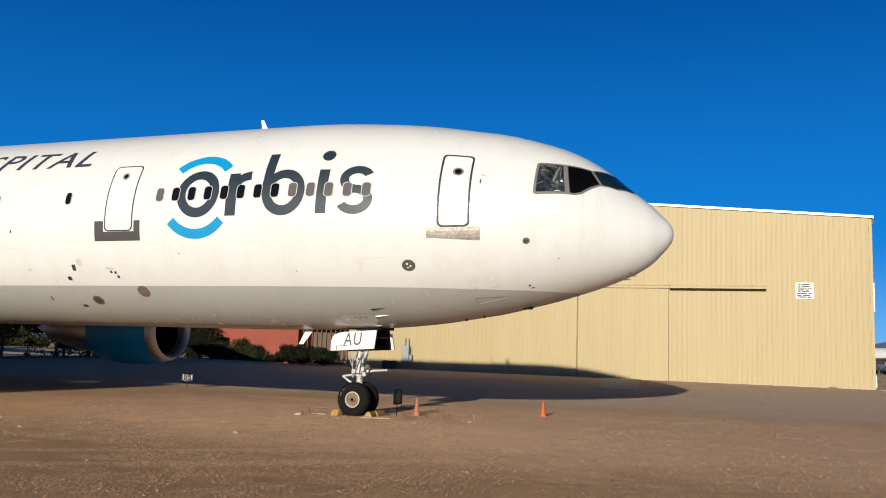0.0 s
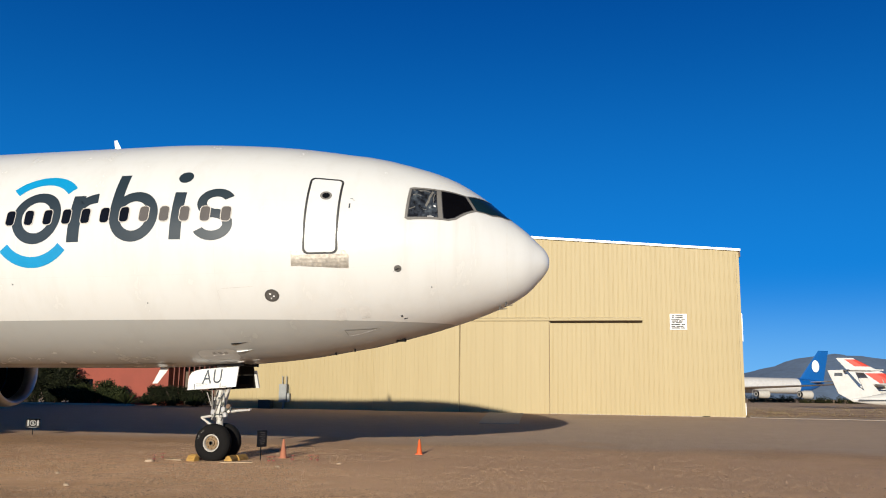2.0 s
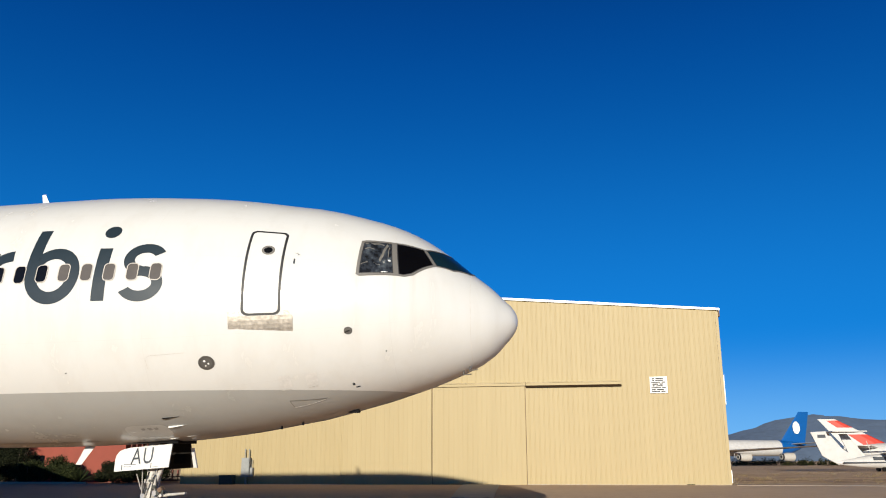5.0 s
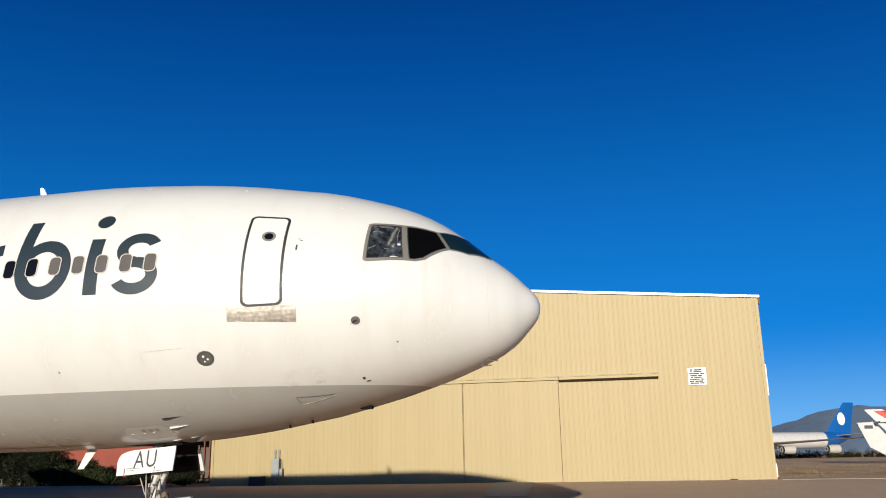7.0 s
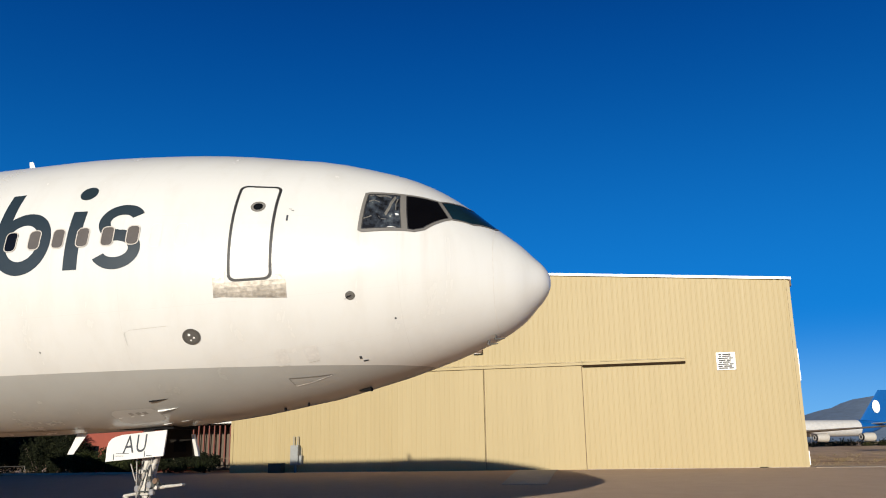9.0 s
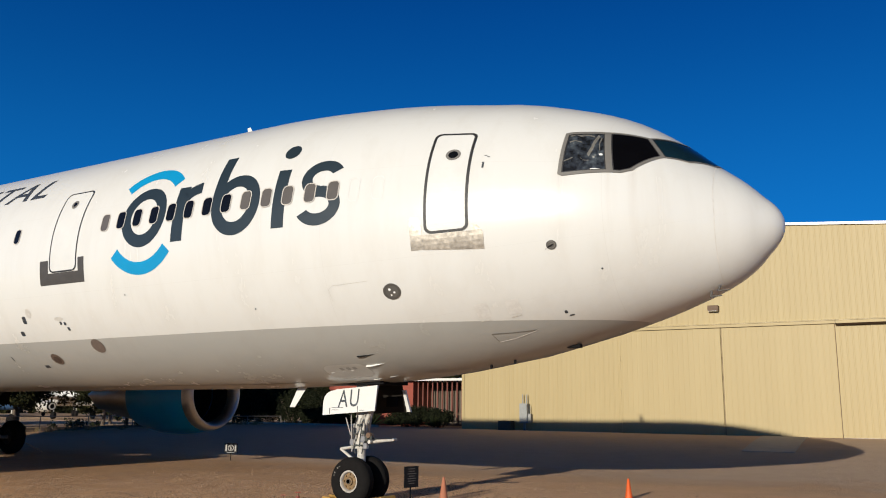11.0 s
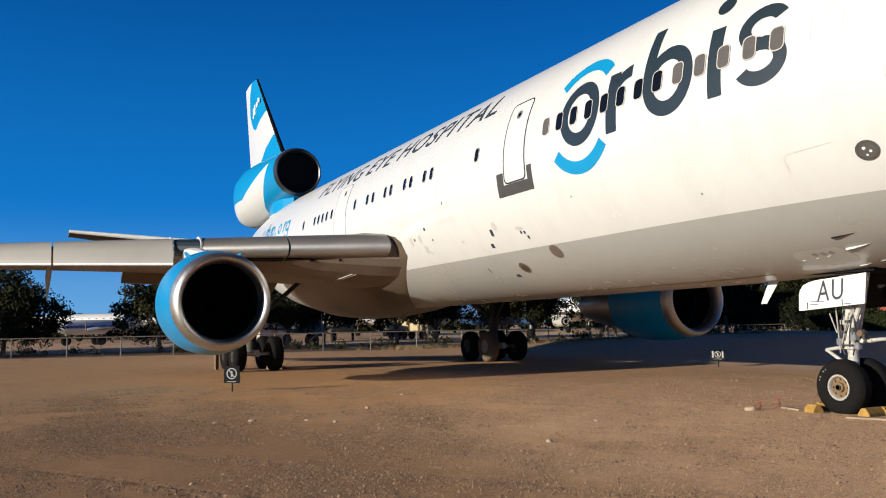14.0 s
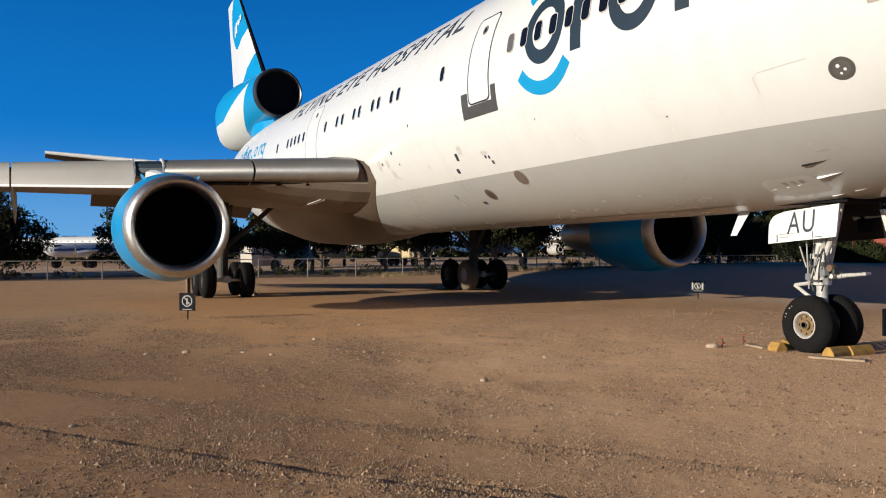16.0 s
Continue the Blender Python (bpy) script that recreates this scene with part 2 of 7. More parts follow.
def ground_material():
    n = Nodes("packed_desert_dirt")
    sep = n.t.nodes.new("ShaderNodeSeparateXYZ")
    n.link(n.coord.outputs["Object"], sep.inputs[0])
    big = n.noise(0.12, 6, 0.6)
    mid = n.noise(1.3, 6, 0.68)
    fine = n.noise(9.0, 6, 0.72)
    grit = n.noise(75.0, 3, 0.75)
    dirt = n.ramp(mid, [(0.25, (0.375, 0.220, 0.100)), (0.55, (0.485, 0.300, 0.148)), (0.8, (0.550, 0.370, 0.200))])
    dirt = n.mix(n.ramp(big, [(0.35, (0, 0, 0)), (0.65, (1, 1, 1))]), dirt, (0.490, 0.280, 0.122))
    dirt = n.mix(0.42, dirt, n.ramp(fine, [(0.3, (0.255, 0.155, 0.085)), (0.62, (0.490, 0.325, 0.195))]))
    # pebbly patches: small stones of two sizes
    patch = n.ramp(n.noise(0.55, 5, 0.7), [(0.30, (0.15, 0.15, 0.15)), (0.58, (1, 1, 1))])
    for size, cover, amount in ((31.0, 0.40, 0.42), (74.0, 0.62, 0.6)):
        vor = n.node("ShaderNodeTexVoronoi", Scale=size)
        n.link(n.coord.outputs["Object"], vor.inputs["Vector"])
        peb = n.math("LESS_THAN", vor.outputs["Distance"], n.math("MULTIPLY", n.math("MULTIPLY", patch, grit), cover * 1.7))
        dirt = n.mix(n.math("MULTIPLY", peb, amount), dirt, n.ramp(vor.outputs["Color"], [(0.30, (0.105, 0.064, 0.038)), (0.50, (0.270, 0.175, 0.105)), (0.64, (0.420, 0.290, 0.180)), (0.85, (0.640, 0.480, 0.340))]))
    dirt = n.mix(n.math("MULTIPLY", n.ramp(grit, [(0.36, (1, 1, 1)), (0.47, (0, 0, 0))]), 0.35), dirt, (0.170, 0.105, 0.062))
    # pale trodden dust about the nose wheel and out in front of it
    gx = n.math("DIVIDE", n.math("ADD", sep.outputs[0], 1.0), 16.0)
    gy = n.math("DIVIDE", n.math("SUBTRACT", sep.outputs[1], 22.0), 8.0)
    rad = n.math("ADD", n.math("ADD", n.math("MULTIPLY", gx, gx), n.math("MULTIPLY", gy, gy)), n.math("MULTIPLY", n.math("SUBTRACT", n.noise(0.5, 5, 0.65), 0.5), 1.8))
    dust = n.node("ShaderNodeMapRange")
    n.link(rad, dust.inputs[0])
    dust.inputs[1].default_value, dust.inputs[2].default_value = 1.5, 0.5
    dirt = n.mix(n.math("MULTIPLY", dust.outputs[0], 0.5), dirt, (0.70, 0.47, 0.29))
    # darker turned soil in the tracks nearer by
    sx = n.math("DIVIDE", n.math("ADD", sep.outputs[0], 9.3), 6.8)
    sy = n.math("DIVIDE", n.math("SUBTRACT", sep.outputs[1], 10.2), 3.5)
    rad = n.math("ADD", n.math("ADD", n.math("MULTIPLY", sx, sx), n.math("MULTIPLY", sy, sy)), n.math("MULTIPLY", n.math("SUBTRACT", n.noise(0.7, 5, 0.65), 0.5), 2.0))
    soil = n.node("ShaderNodeMapRange")
    n.link(rad, soil.inputs[0])
    soil.inputs[1].default_value, soil.inputs[2].default_value = 1.5, 0.4
    dirt = n.mix(n.math("MULTIPLY", soil.outputs[0], 0.46), dirt, (0.225, 0.120, 0.060))
    # faint wheel ruts
    rot = n.t.nodes.new("ShaderNodeMapping")
    rot.inputs["Rotation"].default_value = (0, 0, radians(-33.5))
    squash = n.t.nodes.new("ShaderNodeMapping")
    squash.inputs["Scale"].default_value = (0.045, 1.0, 1.0)
    n.link(n.coord.outputs["Object"], rot.inputs["Vector"])
    n.link(rot.outputs[0], squash.inputs["Vector"])
    rn = n.node("ShaderNodeTexNoise", Scale=1.9, Detail=6.0, Roughness=0.7)
    n.link(squash.outputs[0], rn.inputs["Vector"])
    rut = n.ramp(rn.outputs[0], [(0.56, (0, 0, 0)), (0.68, (1, 1, 1))])
    rut = n.mix(1.0, rut, n.ramp(n.noise(0.8, 4), [(0.4, (0, 0, 0)), (0.6, (1, 1, 1))]), "MULTIPLY")
    dirt = n.mix(n.math("MULTIPLY", rut, 0.34), dirt, (0.215, 0.130, 0.075))
    # straw-coloured dry growth over the far field beyond the hangar front
    field = n.node("ShaderNodeMapRange")
    n.link(n.math("ADD", sep.outputs[1], n.math("MULTIPLY", n.noise(0.1, 4), 20.0)), field.inputs[0])
    field.inputs[1].default_value, field.inputs[2].default_value = 62.0, 69.0
    straw = n.ramp(n.noise(0.35, 7, 0.75, (0.35, 1.0, 1.0)), [(0.36, (0.13, 0.085, 0.05)), (0.47, (0.44, 0.30, 0.18)), (0.62, (0.64, 0.48, 0.29))])
    dirt = n.mix(n.math("MULTIPLY", field.outputs[0], 0.85), dirt, straw)
    # tree shade painted dark along the back of the fence, then a pale service road
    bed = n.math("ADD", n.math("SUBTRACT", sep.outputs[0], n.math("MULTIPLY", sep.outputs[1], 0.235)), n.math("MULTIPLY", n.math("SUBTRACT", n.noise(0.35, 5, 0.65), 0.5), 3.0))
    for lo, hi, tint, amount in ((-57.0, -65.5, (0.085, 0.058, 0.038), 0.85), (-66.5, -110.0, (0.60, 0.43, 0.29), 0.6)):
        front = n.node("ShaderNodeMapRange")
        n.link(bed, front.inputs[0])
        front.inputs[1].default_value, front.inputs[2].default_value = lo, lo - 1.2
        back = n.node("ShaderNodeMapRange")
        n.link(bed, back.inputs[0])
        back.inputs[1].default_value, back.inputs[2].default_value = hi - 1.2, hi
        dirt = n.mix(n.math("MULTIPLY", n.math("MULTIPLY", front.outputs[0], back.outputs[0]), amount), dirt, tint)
    # redder soil between the nose wheel and the near engine
    ox = n.math("DIVIDE", n.math("ADD", sep.outputs[0], 24.0), 9.0)
    oy = n.math("DIVIDE", n.math("SUBTRACT", sep.outputs[1], 16.5), 4.2)
    rad = n.math("ADD", n.math("ADD", n.math("MULTIPLY", ox, ox), n.math("MULTIPLY", oy, oy)), n.math("MULTIPLY", n.math("SUBTRACT", n.noise(0.4, 5, 0.65), 0.5), 1.6))
    red = n.node("ShaderNodeMapRange")
    n.link(rad, red.inputs[0])
    red.inputs[1].default_value, red.inputs[2].default_value = 1.4, 0.4
    dirt = n.mix(n.math("MULTIPLY", red.outputs[0], 0.38), dirt, (0.52, 0.27, 0.11))
    # old paving under dust in front of the hangar
    edge = n.math("ADD", sep.outputs[1], n.math("MULTIPLY", n.math("SUBTRACT", n.noise(0.25, 5), 0.5), 9.0))
    pave = n.node("ShaderNodeMapRange")
    n.link(edge, pave.inputs[0])
    pave.inputs[1].default_value, pave.inputs[2].default_value = 28.5, 33.0
    far = n.node("ShaderNodeMapRange")
    n.link(sep.outputs[1], far.inputs[0])
    far.inputs[1].default_value, far.inputs[2].default_value = 64.0, 57.0
    side = n.node("ShaderNodeMapRange")
    n.link(sep.outputs[0], side.inputs[0])
    side.inputs[1].default_value, side.inputs[2].default_value = -46.0, -40.0
    asphalt = n.mix(0.5, n.ramp(mid, [(0.3, (0.465, 0.345, 0.245)), (0.7, (0.580, 0.438, 0.318))]), n.ramp(grit, [(0.3, (0.400, 0.300, 0.215)), (0.7, (0.620, 0.478, 0.350))]))
    k = n.math("MULTIPLY", n.math("MULTIPLY", pave.outputs[0], far.outputs[0]), side.outputs[0])
    dirt = n.mix(1.0, dirt, (1.17, 1.125, 1.11), "MULTIPLY")
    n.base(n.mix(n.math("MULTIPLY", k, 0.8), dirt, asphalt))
    h = n.math("ADD", n.math("MULTIPLY", fine, 0.6), n.math("ADD", n.math("MULTIPLY", mid, 0.5), n.math("MULTIPLY", grit, n.math("MULTIPLY", patch, 0.5))))
    h = n.math("SUBTRACT", h, n.math("MULTIPLY", rut, 0.35))
    n.bump(h, 0.6, 0.04)
    return n.set(0.95, 0.0, Specular_IOR_Level=0.15)


def metal_siding():
    n = Nodes("cream_metal_siding")
    st = n.noise(1.0, 5, 0.65, (1.3, 1.3, 0.1))
    big = n.noise(0.25, 4)
    c = n.ramp(st, [(0.3, (0.338, 0.265, 0.132)), (0.7, (0.368, 0.292, 0.150))])
    c = n.mix(n.math("MULTIPLY", big, 0.35), c, (0.348, 0.274, 0.138))
    # pale chalky runs down from the rake
    sep = n.t.nodes.new("ShaderNodeSeparateXYZ")
    n.link(n.coord.outputs["Object"], sep.inputs[0])
    high = n.node("ShaderNodeMapRange")
    n.link(sep.outputs[2], high.inputs[0])
    high.inputs[1].default_value, high.inputs[2].default_value = 7.0, 11.5
    chalk = n.ramp(n.noise(1.0, 4, 0.7, (5.0, 1.0, 0.22)), [(0.60, (0, 0, 0)), (0.70, (1, 1, 1))])
    c = n.mix(n.math("MULTIPLY", n.math("MULTIPLY", chalk, high.outputs[0]), 0.45), c, (0.42, 0.35, 0.22))
    n.base(c)
    return n.set(0.5, 0.0, Specular_IOR_Level=0.3)


def glass_material(name, color, rough=0.06, gloss=0.35):
    n = Nodes(name)
    n.base(n.mix(n.noise(3.0, 3), color, tuple(c * 0.6 for c in color)))
    return n.set(rough, 0.0, Specular_IOR_Level=gloss)


M_LIVERY = livery_material()
M_TAIL = tail_material()
M_GROUND = ground_material()
M_SIDING = metal_siding()
M_WHITE = surface("white_paint", WHITE, 0.35, vary=0.08)
M_GREYPAINT = surface("grey_paint", GREY, 0.4, vary=0.1)
M_NAVY = surface("dark_slate_blue_paint", srgb(33, 46, 54), 0.42, vary=0.1)
M_COWL = surface("bright_blue_cowl_paint", srgb(10, 134, 190), 0.33, vary=0.1)
M_BLUE = surface("bright_cyan_paint", srgb(6, 134, 184), 0.4, vary=0.1)
M_INK = surface("charcoal_lettering", srgb(52, 58, 66), 0.5, vary=0.15)
M_BLACK = surface("black_rubber_seal", (0.018, 0.018, 0.02), 0.55, vary=0.2)
# black fittings, and the insides of ducts and bays painted as unlit
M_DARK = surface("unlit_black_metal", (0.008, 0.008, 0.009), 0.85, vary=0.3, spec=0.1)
M_STEEL = surface("brushed_bare_metal", (0.52, 0.50, 0.47), 0.36, 1.0, vary=0.18, scale=3, stretch=(0.3, 2, 2))
M_LIP = surface("dull_aluminium_lip", (0.60, 0.585, 0.56), 0.42, 1.0, vary=0.2, scale=2.5)
M_FLAP = surface("dark_brown_flap_paint", (0.105, 0.078, 0.055), 0.55, vary=0.3, scale=0.9)
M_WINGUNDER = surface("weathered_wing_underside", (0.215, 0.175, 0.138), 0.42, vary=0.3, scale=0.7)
# near-black so that sunlit door linings look shaded
M_DOORIN = surface("shaded_door_lining", (0.012, 0.010, 0.008), 0.8, vary=0.3, scale=4, spec=0.2)
# belly grey with wear, darkened for the shade under the wing
M_FAIRING = surface("weathered_shaded_fairing", (0.115, 0.088, 0.066), 0.33, vary=0.3, scale=0.6)
M_SLATPAINT = surface("pale_slat_paint", (0.26, 0.245, 0.22), 0.5, vary=0.1, scale=0.6)
# fan metal blackened to stand for the darkness inside the inlet
M_FAN = surface("unlit_fan_metal", (0.003, 0.003, 0.003), 0.9, vary=0.3, spec=0.05)
M_OLDRIM = surface("dirty_dark_rim", (0.055, 0.05, 0.045), 0.7, vary=0.3, scale=9)
M_SLAT = surface("bare_leading_edge_metal", (0.36, 0.34, 0.31), 0.40, 0.75, vary=0.14, scale=1.5, stretch=(0.5, 0.5, 2))
M_TYRE = surface("black_tyre_rubber", (0.0095, 0.009, 0.009), 0.9, vary=0.3, scale=6, bump=0.2, spec=0.1)
M_TANTYRE = surface("pale_tan_tyre", (0.135, 0.105, 0.075), 0.9, vary=0.35, scale=5, bump=0.2, spec=0.1)
M_RIM = surface("worn_white_wheel_rim", (0.36, 0.335, 0.30), 0.5, vary=0.3, scale=9)
M_LAMPRIM0 = surface("dark_green_box_paint", (0.04, 0.045, 0.04), 0.6, vary=0.2)
M_RAIL = surface("dark_brown_rail", (0.030, 0.016, 0.006), 0.8, vary=0.2, spec=0.15)
# siding cream made paler so the hood edge reads as catching light
M_FLASHING = surface("lit_cream_flashing", (0.46, 0.375, 0.20), 0.5, vary=0.15)
# the board colour halved, as for timber out of the sun
M_SHADEDWOOD = surface("shaded_timber", (0.17, 0.12, 0.08), 0.9, vary=0.3, scale=6, bump=0.2)
M_FENCE = surface("dull_weathered_galvanising", (0.21, 0.19, 0.165), 0.7, 0.2, vary=0.25, scale=5)
M_FIELDWOOD = surface("weathered_board", (0.34, 0.25, 0.165), 0.9, vary=0.3, scale=6, bump=0.2)
M_HUB = surface("oily_brown_hub", (0.17, 0.105, 0.045), 0.6, vary=0.4, scale=12, bump=0.2)
M_RUST = surface("rust_brown_metal", (0.13, 0.078, 0.046), 0.7, vary=0.4, scale=9, bump=0.2)
M_GEAR = surface("white_gear_enamel", (0.45, 0.43, 0.39), 0.42, vary=0.4, scale=7)
M_YELLOW = surface("yellow_chock_paint", srgb(166, 128, 62), 0.8, vary=0.4, scale=6, bump=0.2)
M_ORANGE = surface("orange_cone_plastic", srgb(200, 84, 22), 0.6, vary=0.2, scale=6)
M_ORANGEOLD = surface("sun_bleached_cone_plastic", srgb(158, 100, 74), 0.8, vary=0.2, scale=6)
M_REDWALL = surface("brick_red_wall_paint", (0.225, 0.046, 0.027), 0.75, vary=0.15, scale=1.0)
M_SLATRED = surface("dark_red_slat_paint", (0.15, 0.04, 0.026), 0.7, vary=0.2)
M_REDPIPE = surface("red_pipe_paint", (0.27, 0.045, 0.028), 0.55, vary=0.25, scale=8)
M_PANELGREY = surface("plug_grey_paint", (0.105, 0.096, 0.088), 0.22, vary=0.15, scale=2)
M_WINDOWRIM = surface("pale_window_rim", (0.47, 0.44, 0.40), 0.4, vary=0.15)
M_GLASSDARK = glass_material("dark_cabin_glass", (0.007, 0.008, 0.010), 0.08, 0.3)
M_COCKPIT = glass_material("cockpit_glass", (0.003, 0.003, 0.004), 0.04, 0.12)
# blue-green base paints in the sky mirrored by the front panes
M_WINDSCREEN = glass_material("sky_tinted_windscreen_glass", (0.006, 0.022, 0.034), 0.05, 0.5)
M_SIGNBLACK = surface("black_sign_board", (0.012, 0.012, 0.014), 0.8, vary=0.15, spec=0.1)
M_FRAME = surface("grey_window_frame", (0.15, 0.143, 0.132), 0.5, vary=0.15)
M_PRINT = surface("faded_black_print", (0.035, 0.034, 0.032), 0.6, vary=0.3)
M_SIGNDIM = surface("scratched_grey_print", (0.30, 0.30, 0.29), 0.6, vary=0.3, scale=20)
M_SIGNWHITE = surface("white_sign_print", (0.75, 0.75, 0.74), 0.5, vary=0.06)
M_GALVDULL = surface("dull_line_grey", (0.30, 0.285, 0.26), 0.6, vary=0.25, scale=8)
M_CABINET = surface("dull_grey_cabinet_paint", (0.24, 0.25, 0.245), 0.6, vary=0.2, scale=3)
M_CONCRETE = surface("pale_concrete", (0.42, 0.38, 0.33), 0.85, vary=0.2, scale=1.5, bump=0.2)
M_BARK = surface("grey_brown_bark", (0.11, 0.085, 0.065), 0.9, vary=0.35, scale=8, bump=0.4)
M_LEAF = island_surface("mesquite_leaves", (0.005, 0.007, 0.003), (0.055, 0.055, 0.018))
M_SHRUB = island_surface("shrub_leaves", (0.008, 0.013, 0.005), (0.058, 0.066, 0.022))
# the shrub leaves again, darkened for those standing in shadow
M_SHADEDSHRUB = island_surface("shaded_shrub_leaves", (0.004, 0.006, 0.003), (0.026, 0.030, 0.012))
M_DRYGRASS = island_surface("dry_grass_blades", (0.15, 0.11, 0.055), (0.34, 0.255, 0.13))
M_STONE = island_surface("loose_gravel", (0.135, 0.082, 0.049), (0.475, 0.325, 0.208), 0.95)
# distance haze is mixed straight into the rock colour
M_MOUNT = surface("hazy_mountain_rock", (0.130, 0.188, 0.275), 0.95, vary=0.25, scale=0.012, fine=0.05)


# ---- mesh helpers ----
def mesh_of(bm, name, mats, smooth=False):
    me = bpy.data.meshes.new(name)
    bmesh.ops.recalc_face_normals(bm, faces=bm.faces)
    bm.to_mesh(me)
    bm.free()
    for m in (mats if isinstance(mats, (list, tuple)) else [mats]):
        me.materials.append(m)
    if smooth:
        me.shade_smooth()
        me.set_sharp_from_angle(angle=radians(40))
    return me


def part(name, bm, material, parent, label="", smooth=False, at=None):
    ob = new(name, mesh_of(bm, name, material, smooth))
    ob.parent = parent
    if at is not None:
        ob.matrix_local = at
    if label:
        tagged(ob, label)
    return ob


def thing(name, label, category, m=None, group="", kind=""):
    ob = new(name)
    ob.empty_display_size = 0.3
    if m is not None:
        ob.matrix_world = m
    return tagged(ob, label, category, group, kind)


def solo(name, bm, material, label, category="", kind="", group="", smooth=False, m=None):
    ob = new(name, mesh_of(bm, name, material, smooth))
    if m is not None:
        ob.matrix_world = m
    return tagged(ob, label, category, group, kind)


def box(bm, x0, x1, y0, y1, z0, z1, bevel=0.0):
    r = bmesh.ops.create_cube(bm, size=1.0)
    vs = r["verts"]
    for v in vs:
        v.co = Vector((x0 + (v.co.x + 0.5) * (x1 - x0), y0 + (v.co.y + 0.5) * (y1 - y0), z0 + (v.co.z + 0.5) * (z1 - z0)))
    if bevel:
        es = list({e for v in vs for e in v.link_edges})
        bmesh.ops.bevel(bm, geom=es, offset=bevel, segments=2, affect="EDGES")
    return bm


def rod(bm, a, b, r0, r1=None, seg=10):
    """A closed tapered rod from a to b."""
    a, b = Vector(a), Vector(b)
    r1 = r0 if r1 is None else r1
    d = b - a
    q = d.to_track_quat("Z", "Y")
    rings = []
    for p, r in ((a, r0), (b, r1)):
        rings.append([bm.verts.new(p + q @ Vector((r * math.cos(2 * math.pi * i / seg), r * math.sin(2 * math.pi * i / seg), 0))) for i in range(seg)])
    for i in range(seg):
        bm.faces.new((rings[0][i], rings[0][(i + 1) % seg], rings[1][(i + 1) % seg], rings[1][i]))
    bm.faces.new(rings[0][::-1])
    bm.faces.new(rings[1])
    return bm


def lathe(bm, profile, seg=48, axis="x", center=(0, 0, 0), close=False):
    """Turn (along, radius) pairs about an axis."""
    c = Vector(center)
    rings = []
    for u, r in profile:
        ring = []
        for i in range(seg):
            a = 2 * math.pi * i / seg
            p, q = r * math.cos(a), r * math.sin(a)
            ring.append(bm.verts.new(c + (Vector((u, p, q)) if axis == "x" else Vector((p, u, q)) if axis == "y" else Vector((p, q, u)))))
        rings.append(ring)
    pairs = list(zip(rings, rings[1:])) + ([(rings[-1], rings[0])] if close else [])
    for a, b in pairs:
        for i in range(seg):
            bm.faces.new((a[i], a[(i + 1) % seg], b[(i + 1) % seg], b[i]))
    if not close:
        if profile[0][1] > 1e-4:
            bm.faces.new(rings[0][::-1])
        if profile[-1][1] > 1e-4:
            bm.faces.new(rings[-1])
    bmesh.ops.remove_doubles(bm, verts=bm.verts, dist=1e-5)
    return bm


def loft(bm, sections, caps=True):
    """Skin a list of closed point rings of equal length."""
    rings = [[bm.verts.new(Vector(p)) for p in s] for s in sections]
    k = len(rings[0])
    for a, b in zip(rings, rings[1:]):
        for i in range(k):
            bm.faces.new((a[i], a[(i + 1) % k], b[(i + 1) % k], b[i]))
    if caps:
        bm.faces.new(rings[0][::-1])
        bm.faces.new(rings[-1])
    return bm


def smoothstep(a, b, v):
    t = min(max((v - a) / (b - a), 0), 1)
    return t * t * (3 - 2 * t)


RUTS = (((-11.0, 9.05), (-7.4, 11.45), 0.065, 0.030), ((-7.5, 11.40), (-4.9, 13.35), 0.075, 0.030), ((-11.7, 10.50), (-8.0, 13.08), 0.05, 0.013), ((-8.1, 13.02), (-4.7, 15.40), 0.06, 0.014), ((-14.8, 9.7), (-12.6, 11.0), 0.06, 0.022), ((-5.9, 12.8), (-4.6, 13.8), 0.06, 0.03))


def ground_z(x, y):
    """The yard is level under the aircraft and rises gently to the hangar; wheel ruts cross the near dirt."""
    z = 0.58 * smoothstep(29, 55, y) * smoothstep(-70, -44, x) - 0.35 * smoothstep(60, 300, y)
    if -17 < x < 7 and 7.0 < y < 20:
        edge = smoothstep(-17, -15, x) * smoothstep(7, 5, x) * smoothstep(7.0, 9.8, y) * smoothstep(20, 18, y)
        bump = 0.012 * noise.noise(Vector((x * 0.7, y * 0.7, 1))) + 0.009 * noise.noise(Vector((x * 2.3, y * 2.3, 2))) + 0.006 * noise.noise(Vector((x * 6.1, y * 6.1, 3)))
        for (x0, y0), (x1, y1), w, d in RUTS:
            l = math.hypot(x1 - x0, y1 - y0)
            ux, uy = (x1 - x0) / l, (y1 - y0) / l
            s = (x - x0) * ux + (y - y0) * uy
            if -0.5 < s < l + 0.5:
                v = (x - x0) * -uy + (y - y0) * ux + 0.07 * noise.noise(Vector((s * 0.9, y0, 5))) + 0.04 * noise.noise(Vector((x * 3.1, y * 3.1, 6))) + 0.03 * noise.noise(Vector((x * 8.0, y * 8.0, 6)))
                k = smoothstep(-0.5, 0.2, s) * smoothstep(l + 0.5, l - 0.2, s) * (0.72 + 0.5 * noise.noise(Vector((s * 1.3, x0, 8))))
                bump += d * k * (math.exp(-((v + 1.3 * w) / w) ** 2) - 0.9 * math.exp(-(v / w) ** 2))
        z += edge * bump
    return z


